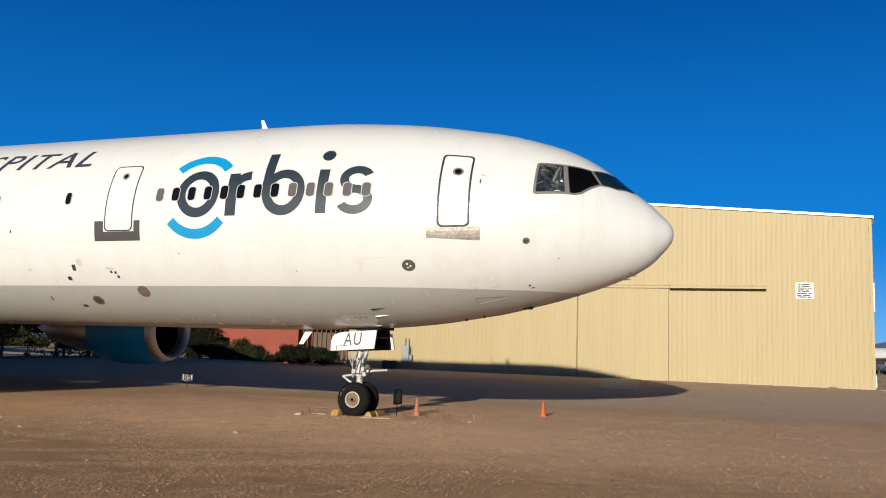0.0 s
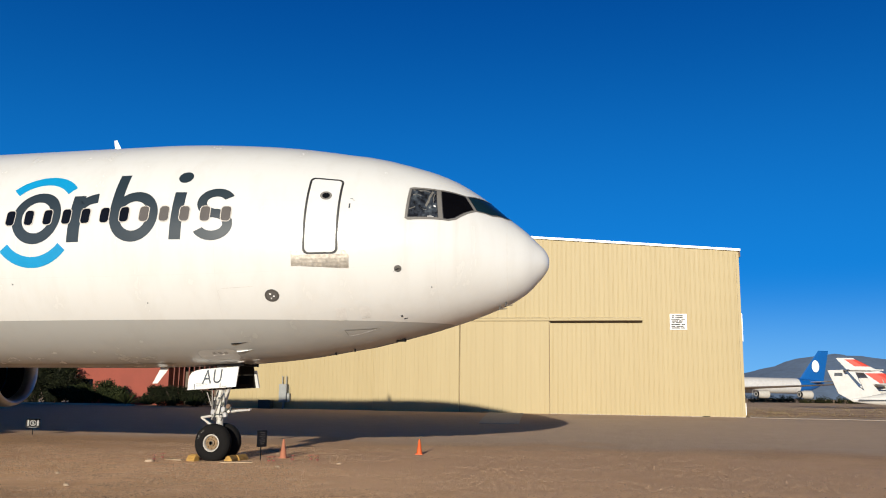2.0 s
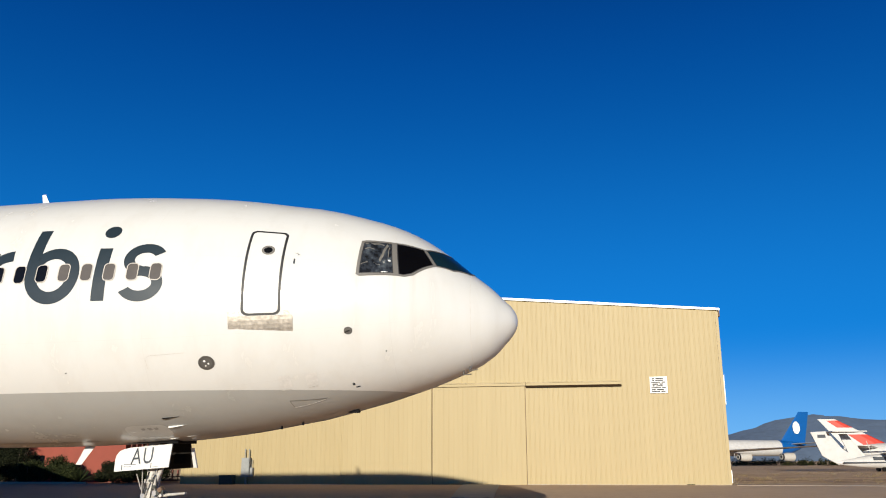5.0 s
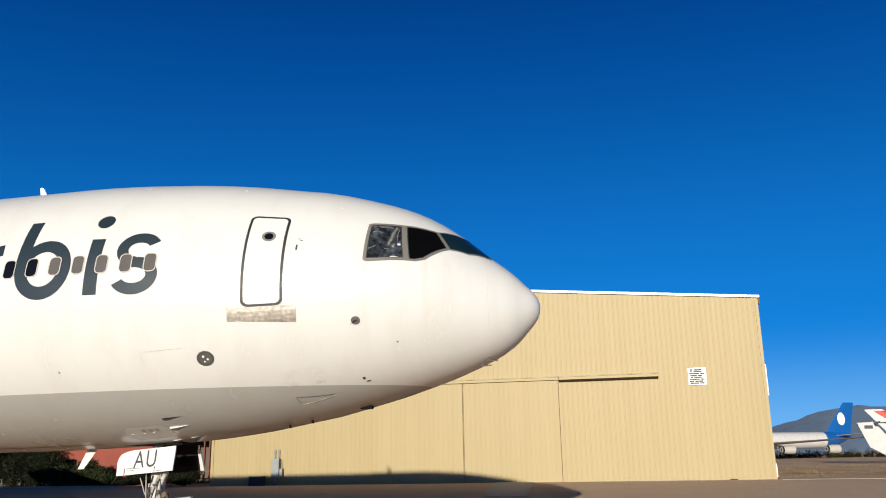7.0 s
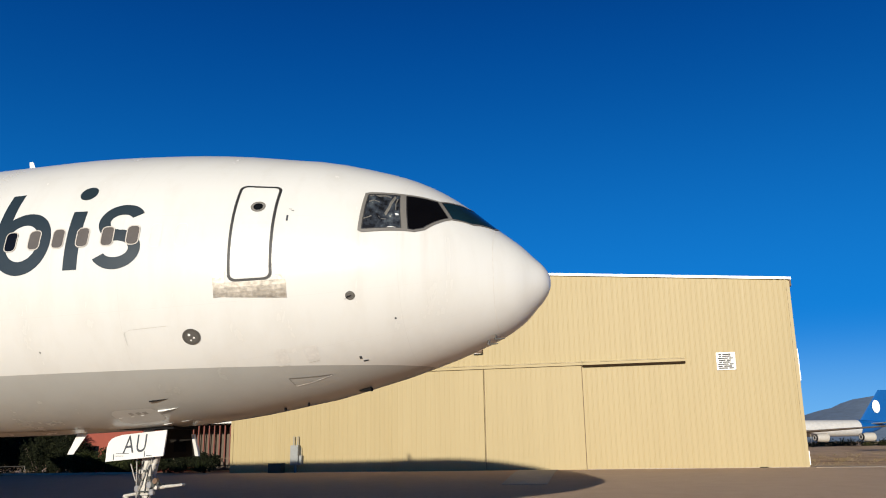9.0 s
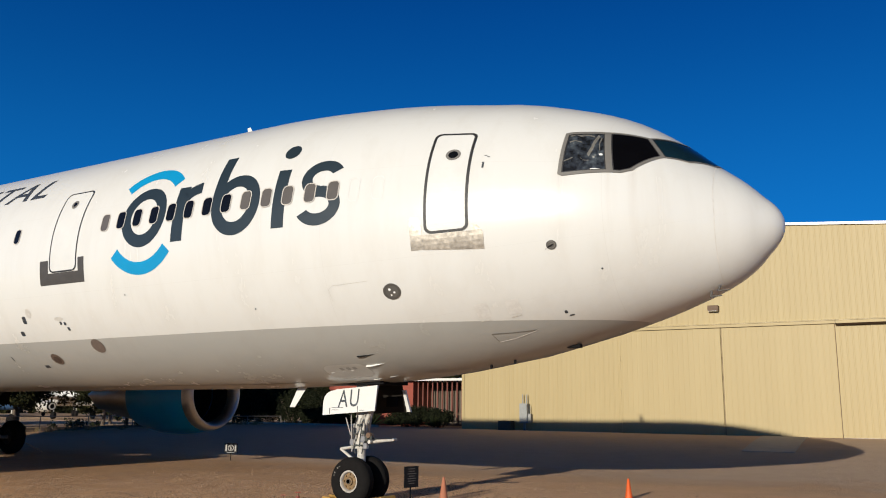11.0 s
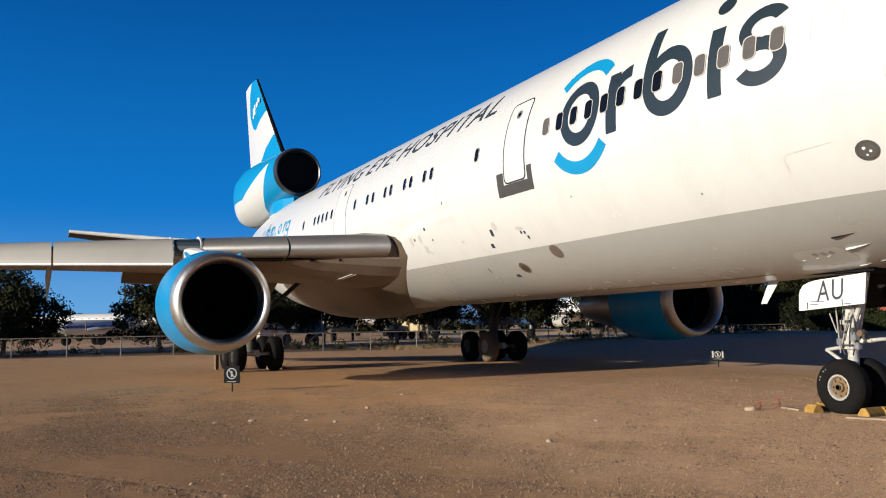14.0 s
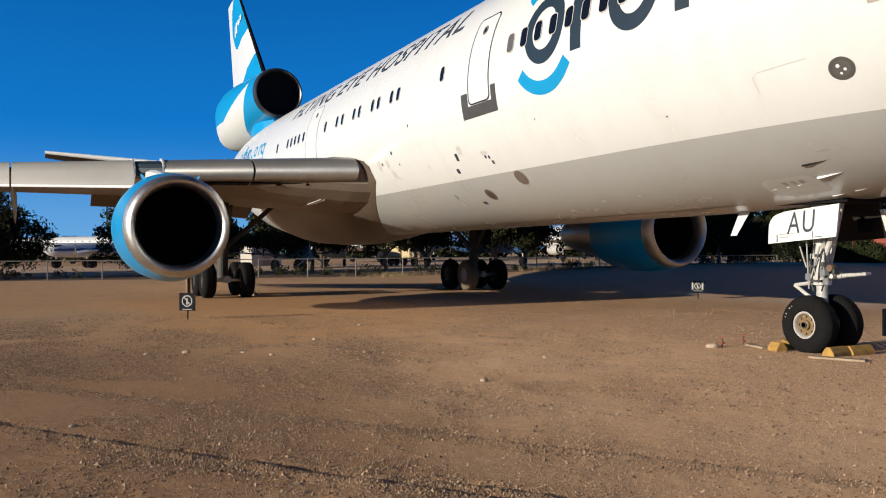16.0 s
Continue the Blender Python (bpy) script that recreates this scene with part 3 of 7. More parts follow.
# ---- ground ----
def build_ground():
    fx = [-17 + 0.075 * i for i in range(321)]
    fy = [7.0 + 0.052 * i for i in range(250)]
    xs = sorted({*[-3500, -1500, -700, -350, -200, -140, -100], *range(-80, -17, 4), *fx, *range(8, 41, 4), *[60, 90, 140, 200, 350, 700, 1500, 3500]})
    ys = sorted({*[-3000, -1200, -400, -150, -60, -30], *range(-16, 7, 2), *fy, *[20.2, 21, 22], *range(24, 77, 2), *[85, 95, 110, 130, 160, 200, 260, 320, 500, 900, 1800, 3800]})
    verts = [(x, y, ground_z(x, y)) for y in ys for x in xs]
    w = len(xs)
    faces = [(j * w + i, j * w + i + 1, (j + 1) * w + i + 1, (j + 1) * w + i) for j in range(len(ys) - 1) for i in range(w - 1)]
    me = bpy.data.meshes.new("ground")
    me.from_pydata(verts, [], faces)
    me.materials.append(M_GROUND)
    me.shade_smooth()
    tagged(new("ground", me), "packed tan desert dirt with gravel and old paving", "ground", kind="structure")


build_ground()

# ---- hangar ----
HY, HX0, HX1, EAVE, RIDGE, HB = 56.7, -26.5, 8.58, 11.15, 12.6, 0.5


def ribbed(bm, x0, x1, y, z0, top, pitch=0.305, rib=0.05, depth=0.0075):
    """A sheet of ribbed siding facing -y, from z0 up to top(x), with a flat back."""
    xs = []
    x = x0
    while x < x1 - 1e-6:
        for dx, dy in ((0, 0), (pitch * 0.36, 0), (pitch * 0.36 + 0.02, -depth), (pitch * 0.36 + 0.02 + rib, -depth), (pitch * 0.36 + 0.04 + rib, 0), (pitch * 0.72, 0), (pitch * 0.72 + 0.012, -depth * 0.35), (pitch * 0.72 + 0.03, 0)):
            if x + dx < x1:
                xs.append((x + dx, dy))
        x += pitch
    xs.append((x1, 0))
    lo = [bm.verts.new((a, y + d, z0)) for a, d in xs]
    hi = [bm.verts.new((a, y + d, top(a))) for a, d in xs]
    for i in range(len(xs) - 1):
        bm.faces.new((lo[i], lo[i + 1], hi[i + 1], hi[i]))
    b = [bm.verts.new(p) for p in ((x0, y + 0.05, z0), (x1, y + 0.05, z0), (x1, y + 0.05, top(x1)), (x0, y + 0.05, top(x0)))]
    bm.faces.new((lo[0], hi[0], b[3], b[0]))
    bm.faces.new((lo[-1], b[1], b[2], hi[-1]))
    bm.faces.new((b[0], b[3], b[2], b[1]))
    return bm


def roof_z(x):
    mid = (HX0 + HX1) / 2
    return RIDGE - (RIDGE - EAVE) * abs(x - mid) / ((HX1 - HX0) / 2)


def build_hangar():
    h = thing("hangar", "cream ribbed-metal hangar with large sliding doors", "building", pose(0, 0, 0), kind="structure")
    mid = (HX0 + HX1) / 2
    # front gable wall in two halves, the sides, the back and the roof
    bm = bmesh.new()
    ribbed(bm, HX0, mid, HY, HB, roof_z)
    ribbed(bm, mid, HX1, HY, HB, roof_z)
    part("front_wall", bm, M_SIDING, h, "cream ribbed metal gable wall")
    for name, x in (("side_wall", HX0 + 0.02), ("side_wall", HX1 - 0.14)):
        part(name, box(bmesh.new(), x, x + 0.12, HY + 0.055, HY + 48, HB - 0.3, EAVE - 0.02), M_SIDING, h)
    part("back_wall", box(bmesh.new(), HX0, HX1, HY + 48, HY + 48.15, HB - 0.3, EAVE), M_SIDING, h)
    for sgn in (-1, 1):
        bm = bmesh.new()
        xo = mid + sgn * ((HX1 - HX0) / 2 + 0.14)
        zo = roof_z(mid) - (RIDGE - EAVE) * 1.008
        pts = [(mid, RIDGE + 0.10), (xo, zo + 0.10), (xo, zo - 0.02), (mid, RIDGE - 0.02)]
        loft(bm, [[(a, yy, b) for a, b in pts] for yy in (HY - 0.10, HY + 48.3)])
        part("roof", bm, M_WHITE, h, "white metal roof with a pale rake trim")
        # rake trim along the gable
        bm = bmesh.new()
        pts = [(mid, RIDGE + 0.11), (xo, zo + 0.11), (xo, zo - 0.04), (mid, RIDGE - 0.04)]
        loft(bm, [[(a, yy, b) for a, b in pts] for yy in (HY - 0.145, HY - 0.103)])
        part("rake_trim", bm, M_WHITE, h)
    part("corner_trim", box(bmesh.new(), HX1 - 0.15, HX1 + 0.03, HY - 0.055, HY - 0.037, HB, EAVE - 0.12), M_SIDING, h)
    part("corner_trim", box(bmesh.new(), HX0 - 0.03, HX0 + 0.15, HY - 0.055, HY - 0.037, HB, EAVE - 0.12), M_SIDING, h)
    # sliding door leaves
    for x0, x1 in ((-15.5, -9.56), (-9.50, -3.55)):
        bm = bmesh.new()
        ribbed(bm, x0, x1, HY - 0.16, HB + 0.06, lambda a: 6.62, 0.305, 0.05, 0.0045)
        d = part("sliding_door", bm, M_SIDING, h, "tall cream sliding door leaf")
        part("door_edge", box(bmesh.new(), x0 - 0.006, x0 + 0.014, HY - 0.19, HY - 0.105, HB + 0.06, 6.62), M_RUST if x0 > -10 else M_SIDING, d)
    part("door_header", box(bmesh.new(), -15.6, -3.5, HY - 0.30, HY - 0.04, 6.625, 6.80), M_SIDING, h, "cream header flashing over the doors")
    part("door_jamb", box(bmesh.new(), -3.548, -3.530, HY - 0.20, HY - 0.04, HB, 6.62), M_RUST, h, "dark gap beside the door")
    for x0, x1 in ((-21.6, -15.61), (-15.6, -3.49), (-3.48, 2.47)):
        part("hood_flashing", loft(bmesh.new(), [[(x, HY - 0.04, 6.86), (x, HY - 0.36, 6.812), (x, HY - 0.36, 6.788), (x, HY - 0.04, 6.835)] for x in (x0, x1)]), M_FLASHING, h, "cream flashing painted paler as a lit edge")
    part("gutter", box(bmesh.new(), HX1 + 0.032, HX1 + 0.13, HY - 0.09, HY + 48, EAVE - 0.42, EAVE - 0.06, 0.01), M_RUST, h, "dark brown eaves gutter")
    for x0, x1 in ((-21.6, -15.62), (-3.48, 2.47)):
        t = part("door_track", box(bmesh.new(), x0, x1, HY - 0.30, HY - 0.04, 6.63, 6.79), M_SIDING, h, "cream track hood")
        part("rail", box(bmesh.new(), x0, x1, HY - 0.24, HY - 0.045, 6.53, 6.627), M_RAIL, t, "dark brown steel rail under the hood")
    part("base_flashing", box(bmesh.new(), -3.5, HX1, HY - 0.07, HY - 0.037, HB - 0.1, HB + 0.10), M_CONCRETE, h)
    part("base_flashing", box(bmesh.new(), HX0, -15.55, HY - 0.07, HY - 0.037, HB - 0.1, HB + 0.10), M_CONCRETE, h)
    # white guards left on the corner
    for z0, z1 in ((5.3, 7.1), (HB + 0.2, HB + 0.95)):
        part("corner_guard", box(bmesh.new(), HX1 + 0.032, HX1 + 0.085, HY - 0.05, HY + 0.04, z0, z1, 0.006), M_WHITE, h, "white corner guard")
    # notice board
    s = part("notice_board", box(bmesh.new(), 4.2, 5.25, HY - 0.085, HY - 0.04, 6.05, 7.06), M_SIGNWHITE, h, "white notice board with rows of small print")
    rnd = random.Random(4)
    for i in range(8):
        z = 6.95 - i * 0.113
        w = 0.36 + 0.10 * rnd.random()
        cut = 4.72 + rnd.uniform(-0.25, 0.25)
        for x0, x1 in ((4.72 - w, cut - 0.03), (cut + 0.03, 4.72 + w * rnd.uniform(0.6, 1.0))):
            part("print_bar", box(bmesh.new(), x0, x1, HY - 0.089, HY - 0.0855, z - 0.045 - 0.012 * (i % 3 == 0), z + 0.03), M_PRINT, s)
    # wall lamp and a small dark drain
    lamp = part("wall_lamp", box(bmesh.new(), -10.15, -9.55, HY - 0.42, HY - 0.04, 7.60, 7.92, 0.03), M_RUST, h, "brown box flood lamp on the gable")
    part("lens", box(bmesh.new(), -10.1, -9.6, HY - 0.40, HY - 0.10, 7.58, 7.597), M_SIGNWHITE, lamp)
    part("drain", box(bmesh.new(), 6.0, 6.45, HY - 0.16, HY - 0.075, HB - 0.02, HB + 0.12), M_DARK, h)
    return h


build_hangar()


def build_cabinets():
    c = thing("electrical_cabinet", "pale grey electrical cabinet with conduits on the hangar wall", "cabinet", pose(-21.86, HY - 0.30, ground_z(-21.9, 56.3)))
    part("body", box(bmesh.new(), -0.27, 0.27, -0.14, 0.2, 0.45, 1.68, 0.01), M_CABINET, c)
    part("door", box(bmesh.new(), -0.24, 0.24, -0.165, -0.142, 0.5, 1.63), M_CABINET, c)
    for x in (-0.12, 0.16):
        part("conduit", rod(bmesh.new(), (x, 0.05, 1.675), (x, 0.05, 2.25), 0.03), M_CABINET, c)
    part("leg", box(bmesh.new(), -0.05, 0.05, -0.02, 0.2, -0.05, 0.455), M_CABINET, c)
    part("meter_box", box(bmesh.new(), 0.29, 0.47, -0.05, 0.2, 0.5, 1.05, 0.008), M_CABINET, c)
    part("conduit", rod(bmesh.new(), (0.38, 0.08, 1.04), (0.38, 0.08, 1.55), 0.02), M_CABINET, c)
    b = thing("utility_box", "low dark utility box against the hangar", "box", pose(-23.0, HY - 0.55, ground_z(-23, 56.1)))
    part("body", box(bmesh.new(), -0.45, 0.45, -0.3, 0.3, -0.03, 0.55, 0.02), M_LAMPRIM0, b)
    part("lid", box(bmesh.new(), -0.47, 0.47, -0.32, 0.32, 0.552, 0.59, 0.01), M_LAMPRIM0, b)
    # low ramp of pale concrete in front of the doors
    bm = bmesh.new()
    secs = []
    for k in range(8):
        u = k / 7
        y, xa, xb = 43.2 + 13.1 * u, -6.2 - 1.3 * u, -4.2 - 1.0 * u
        secs.append([(xa, y, ground_z(xa, y) - 0.02), (xb, y, ground_z(xb, y) - 0.02), (xb, y, ground_z(xb, y) + 0.025), (xa, y, ground_z(xa, y) + 0.025)])
    loft(bm, secs)
    solo("concrete_slab", bm, surface("sun_bleached_concrete", (0.45, 0.405, 0.335), 0.85, vary=0.2, scale=1.5, bump=0.2), "worn pale concrete slab before the hangar doors", "slab", "structure")


build_cabinets()

# ---- the airliner ----
NOSE = Vector((-1.25, 21.842, 5.415))
PITCH = 0.357
PLANE_M = Matrix.Translation(NOSE) @ Matrix.Rotation(radians(-PITCH), 4, "Y")
jet = thing("airliner", "white three-engined wide-body airliner with grey belly and bright-blue markings", "aircraft", PLANE_M)

# stations aft of the nose: top and bottom heights about the centreline
STATIONS = [(0.0, -0.36, -0.37), (0.02, -0.28, -0.46), (0.1, -0.15, -0.59), (0.3, 0.13, -0.89), (0.6, 0.435, -1.18), (1.0, 0.755, -1.42), (1.5, 1.19, -1.63), (2.0, 1.555, -1.815), (2.5, 1.83, -1.97),
            (3.0, 2.03, -2.12), (3.5, 2.19, -2.245), (4.0, 2.335, -2.37), (4.5, 2.45, -2.485), (5.0, 2.53, -2.565), (6.0, 2.7, -2.73), (7.0, 2.83, -2.845), (8.0, 2.915, -2.92), (9.0, 2.98, -2.96), (10.0, 3.01, -2.99),
            (11.0, 3.01, -3.01), (34.0, 3.01, -3.01), (37.0, 3.01, -2.85), (41.0, 2.95, -2.2), (45.0, 2.75, -1.2), (49.0, 2.45, 0.1), (51.5, 2.05, 1.2)]
ST = np.array(STATIONS)


def slopes(x, y):
    """Slopes of a curve through the stations that never overshoots."""
    h, d = np.diff(x), np.diff(y) / np.diff(x)
    m = np.zeros(len(x))
    for i in range(1, len(x) - 1):
        if d[i - 1] * d[i] > 0:
            w1, w2 = 2 * h[i] + h[i - 1], h[i] + 2 * h[i - 1]
            m[i] = (w1 + w2) / (w1 / d[i - 1] + w2 / d[i])
    m[0], m[-1] = d[0], d[-1]
    return m


SLOPE = [None, slopes(ST[:, 0], ST[:, 1]), slopes(ST[:, 0], ST[:, 2])]


def outline(s, k):
    i = int(min(max(np.searchsorted(ST[:, 0], s) - 1, 0), len(ST) - 2))
    h = ST[i + 1, 0] - ST[i, 0]
    t = min(max((s - ST[i, 0]) / h, 0.0), 1.0)
    a, b, m, n = ST[i, k], ST[i + 1, k], SLOPE[k][i] * h, SLOPE[k][i + 1] * h
    return a * (1 + 2 * t) * (1 - t) ** 2 + m * t * (1 - t) ** 2 + b * t * t * (3 - 2 * t) + n * t * t * (t - 1)


@functools.lru_cache(maxsize=20000)
def ring_at(s):
    """Centre height and radius of the fuselage at a station."""
    t, b = outline(s, 1), outline(s, 2)
    r = (t - b) / 2
    if s < 0.3:
        r = 0.5 * math.sqrt(max(s, 0.0) / 0.3) + 0.002
    return (t + b) / 2, r


def skin(s, ang, off=0.0, side=-1):
    """A point on the fuselage skin: station, degrees above the level line, on the starboard side."""
    c, r = ring_at(s)
    a = radians(ang)
    return Vector((-s, side * (r + off) * math.cos(a), c + (r + off) * math.sin(a)))


def build_fuselage():
    bm = bmesh.new()
    seg = 128
    fine = [0.0, 0.01, 0.03, 0.06, 0.1, 0.15, 0.2, 0.3, 0.4, 0.5, 0.6, 0.8, 1.0, 1.25, 1.5, 1.75, 2.0, 2.25, 2.5, 2.75, 3.0, 3.5, 4.0, 4.5, 5.0, 5.5, 6.0, 6.5, 7.0, 7.5, 8.0, 8.5, 9.0, 9.5, 10.0, 11.0, 16, 22, 28, 34, 35.5, 37.0, 39, 41.0, 43, 45.0, 47, 49.0, 50.5, 51.5]
    rings = []
    for s in fine:
        c, r = ring_at(s)
        rings.append([(-s, -r * math.cos(2 * math.pi * i / seg), c + r * math.sin(2 * math.pi * i / seg)) for i in range(seg)])
    loft(bm, rings)
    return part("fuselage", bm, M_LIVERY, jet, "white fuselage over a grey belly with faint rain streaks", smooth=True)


build_fuselage()


def on_skin(bm, off, sign=1):
    """Bend a flat pattern, drawn as (station, degrees), on to the skin."""
    lo = min(v.co.y for v in bm.verts)
    hi = max(v.co.y for v in bm.verts)
    a = math.ceil(lo / 2.0) * 2.0
    while a < hi:
        bmesh.ops.bisect_plane(bm, geom=bm.verts[:] + bm.edges[:] + bm.faces[:], plane_co=(0, a, 0), plane_no=(0, 1, 0))
        a += 2.0
    lo = min(v.co.x for v in bm.verts)
    hi = max(v.co.x for v in bm.verts)
    if lo < 11:
        a = math.ceil(lo / 0.25) * 0.25
        while a < min(hi, 11):
            bmesh.ops.bisect_plane(bm, geom=bm.verts[:] + bm.edges[:] + bm.faces[:], plane_co=(a, 0, 0), plane_no=(1, 0, 0))
            a += 0.25
    for v in bm.verts:
        v.co = skin(v.co.x, v.co.y, off)
    return bm


DEG = 1 / 0.05253  # degrees of girth to a metre


def poly(bm, pts):
    return bm.faces.new([bm.verts.new((s, a, 0)) for s, a in pts])


def strip(bm, inner, outer, closed=True):
    a = [bm.verts.new((*p, 0)) for p in inner]
    b = [bm.verts.new((*p, 0)) for p in outer]
    k = len(a)
    for i in range(k if closed else k - 1):
        bm.faces.new((a[i], a[(i + 1) % k], b[(i + 1) % k], b[i]))
    return bm


def arc_pts(s, a, rs, ra, t0, t1, n):
    """Points of an ellipse: rs metres along, ra metres up the girth; turn 0 is forward, 90 up."""
    return [(s - rs * math.cos(radians(t0 + (t1 - t0) * i / n)), a + ra * DEG * math.sin(radians(t0 + (t1 - t0) * i / n))) for i in range(n + (abs(t1 - t0) < 359.9))]


def band(bm, s, a, rs, ra, w, t0=0.0, t1=360.0, n=48):
    """A ring or an arc of even width."""
    return strip(bm, arc_pts(s, a, rs - w, ra - w, t0, t1, n), arc_pts(s, a, rs, ra, t0, t1, n), abs(t1 - t0) > 359.9)


def rounded(s0, s1, a0, a1, r, n=6):
    """A rounded rectangle as (station, degrees); r in metres."""
    ra = r * DEG
    out = []
    for cs, ca, t in ((s1 - r, a1 - ra, 90), (s1 - r, a0 + ra, 180), (s0 + r, a0 + ra, 270), (s0 + r, a1 - ra, 0)):
        for i in range(n + 1):
            q = radians(t + 90 * i / n)
            out.append((cs - r * math.cos(q) * 1.0, ca + ra * math.sin(q)))
    return out


def decal(name, bm, material, label="", off=0.004, parent=None):
    return part(name, on_skin(bm, off), material, parent or jet, label)


def build_emblem():
    """The bright mark on the forward fuselage: rings, bars and arcs."""
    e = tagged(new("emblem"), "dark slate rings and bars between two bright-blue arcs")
    e.parent = jet
    decal("ring", band(bmesh.new(), 12.31, 10.5, 0.66, 0.68, 0.27), M_NAVY, parent=e)
    bm = bmesh.new()
    poly(bm, [(11.40, -2.0), (11.08, -2.0), (11.08, 21.0), (11.40, 21.0)])
    bm2 = band(bm, 10.66, 14.0, 0.62, 0.42, 0.27, 98, 178, 14)
    decal("bar", bm2, M_NAVY, parent=e)
    bm = bmesh.new()
    band(bm, 9.70, 9.6, 0.62, 0.65, 0.27)
    poly(bm, [(10.34, 8.0), (10.06, 8.0), (10.06, 32.6), (10.34, 32.6)])
    decal("ring_and_bar", bm, M_NAVY, parent=e)
    bm = bmesh.new()
    poly(bm, [(8.74, -2.0), (8.45, -2.0), (8.45, 21.6), (8.74, 21.6)])
    decal("bar", bm, M_NAVY, parent=e)
    bm = bmesh.new()
    poly(bm, arc_pts(8.60, 30.7, 0.185, 0.185, 0, 360, 28))
    decal("dot", bm, M_NAVY, parent=e)
    bm = bmesh.new()
    band(bm, 7.66, 16.15, 0.47, 0.407, 0.24, 28, 262, 26)
    band(bm, 7.70, 5.20, 0.50, 0.407, 0.24, -152, 82, 26)
    poly(bm, [(7.84, 13.0), (7.58, 12.65), (7.50, 8.5), (7.78, 8.4)])
    decal("curl", bm, M_NAVY, parent=e)
    decal("arc", band(bmesh.new(), 12.29, 10.5, 1.18, 1.21, 0.27, 42, 138, 26), M_BLUE, "bright-blue upper arc", parent=e)
    decal("arc", band(bmesh.new(), 12.32, 10.5, 1.20, 1.26, 0.27, 222, 318, 26), M_BLUE, "bright-blue lower arc", parent=e)


build_emblem()


def text_mesh(body, height, width, shear=0.0, spacing=1.0, bold=0.0):
    """Flat letters as a bmesh: x along the text from 0 to width, y up from 0 to height."""
    cu = bpy.data.curves.new("letters", "FONT")
    cu.body = body
    cu.size = 1.0
    cu.shear = shear
    cu.space_character = spacing
    cu.offset = bold
    cu.resolution_u = 4
    ob = bpy.data.objects.new("letters", cu)
    scene.collection.objects.link(ob)
    me = bpy.data.meshes.new_from_object(ob.evaluated_get(bpy.context.evaluated_depsgraph_get()))
    bpy.data.objects.remove(ob)
    bm = bmesh.new()
    bm.from_mesh(me)
    bpy.data.meshes.remove(me)
    xs = [v.co.x for v in bm.verts]
    ys = [v.co.y for v in bm.verts]
    kx, ky = width / (max(xs) - min(xs)), height / (max(ys) - min(ys))
    x0, y0 = min(xs), min(ys)
    for v in bm.verts:
        v.co = Vector(((v.co.x - x0) * kx, (v.co.y - y0) * ky, 0))
    return bm


bm = text_mesh("FLYING EYE HOSPITAL", 13.9, 14.45, 0.28, 1.12, 0.012)
for v in bm.verts:
    v.co.x, v.co.y = 30.8 - v.co.x, 31.0 + v.co.y
decal("title_lettering", bm, M_INK, "charcoal italic capitals reading flying eye hospital")

# the web address, a brand name, stays as plain blue shapes
addr = new("address_mark")
addr.parent = jet
for s0, ring, stem, tail in ((39.5, 1, 0, 0), (38.75, 0, 1, 0), (38.15, 1, 2, 0), (37.45, 0, 1, 0), (37.0, 1, 0, 0), (35.65, 1, 0, 0), (34.9, 0, 1, 0), (34.25, 1, 0, 1)):
    bm = bmesh.new()
    if ring:
        band(bm, s0, 16.6, 0.30, 0.26, 0.11, n=22)
    else:
        poly(bm, [(s0 + 0.07, 11.8), (s0 - 0.06, 11.8), (s0 - 0.06, 21.6), (s0 + 0.07, 21.6)])
        band(bm, s0 - 0.22, 17.6, 0.22, 0.20, 0.10, 60, 170, 10)
    if stem == 2:
        poly(bm, [(s0 + 0.30, 12.2), (s0 + 0.18, 12.2), (s0 + 0.18, 27.0), (s0 + 0.30, 27.0)])
    if tail:
        poly(bm, [(s0 - 0.18, 8.0), (s0 - 0.30, 8.0), (s0 - 0.30, 21.4), (s0 - 0.18, 21.4)])
        band(bm, s0, 9.4, 0.30, 0.22, 0.11, 180, 345, 14)
    decal("address_shape", bm, M_BLUE, parent=addr)
bm = bmesh.new()
poly(bm, arc_pts(36.35, 12.8, 0.09, 0.09, 0, 360, 14))
decal("address_dot", bm, M_BLUE, parent=addr)


def cabin_window(s, a, blind, w=0.27, h=0.42, name="cabin_window"):
    f = decal(name, strip(bmesh.new(), rounded(s - w / 2 + 0.02, s + w / 2 - 0.02, a - h / 2 * DEG + 0.4, a + h / 2 * DEG - 0.4, 0.08), rounded(s - w / 2, s + w / 2, a - h / 2 * DEG, a + h / 2 * DEG, 0.10)), M_WINDOWRIM, off=0.010)
    bm = bmesh.new()
    poly(bm, rounded(s - w / 2 + 0.015, s + w / 2 - 0.015, a - h / 2 * DEG + 0.3, a + h / 2 * DEG - 0.3, 0.085))
    decal("pane", bm, M_PANELGREY if blind else M_GLASSDARK, "brown-grey blanked pane" if blind else "dark glass pane", off=0.007, parent=f)


for i in range(13):
    cabin_window(7.38 + i * 0.5125, 10.4 - 0.0 * i, i < 5 or i == 12)
for s in (16.68, 19.34, 19.80, 20.75, 21.21, 22.28, 22.75, 23.8, 24.32, 25.51, 28.0, 28.6, 29.1, 29.6, 30.1, 31.6):
    cabin_window(s, 10.3, False, 0.23, 0.39)
for s in (6.44, 6.93):
    decal("plugged_window", strip(bmesh.new(), rounded(s - 0.10, s + 0.10, 5.5, 14.5, 0.08), rounded(s - 0.115, s + 0.115, 5.2, 14.8, 0.09)), M_WHITE, off=0.002)


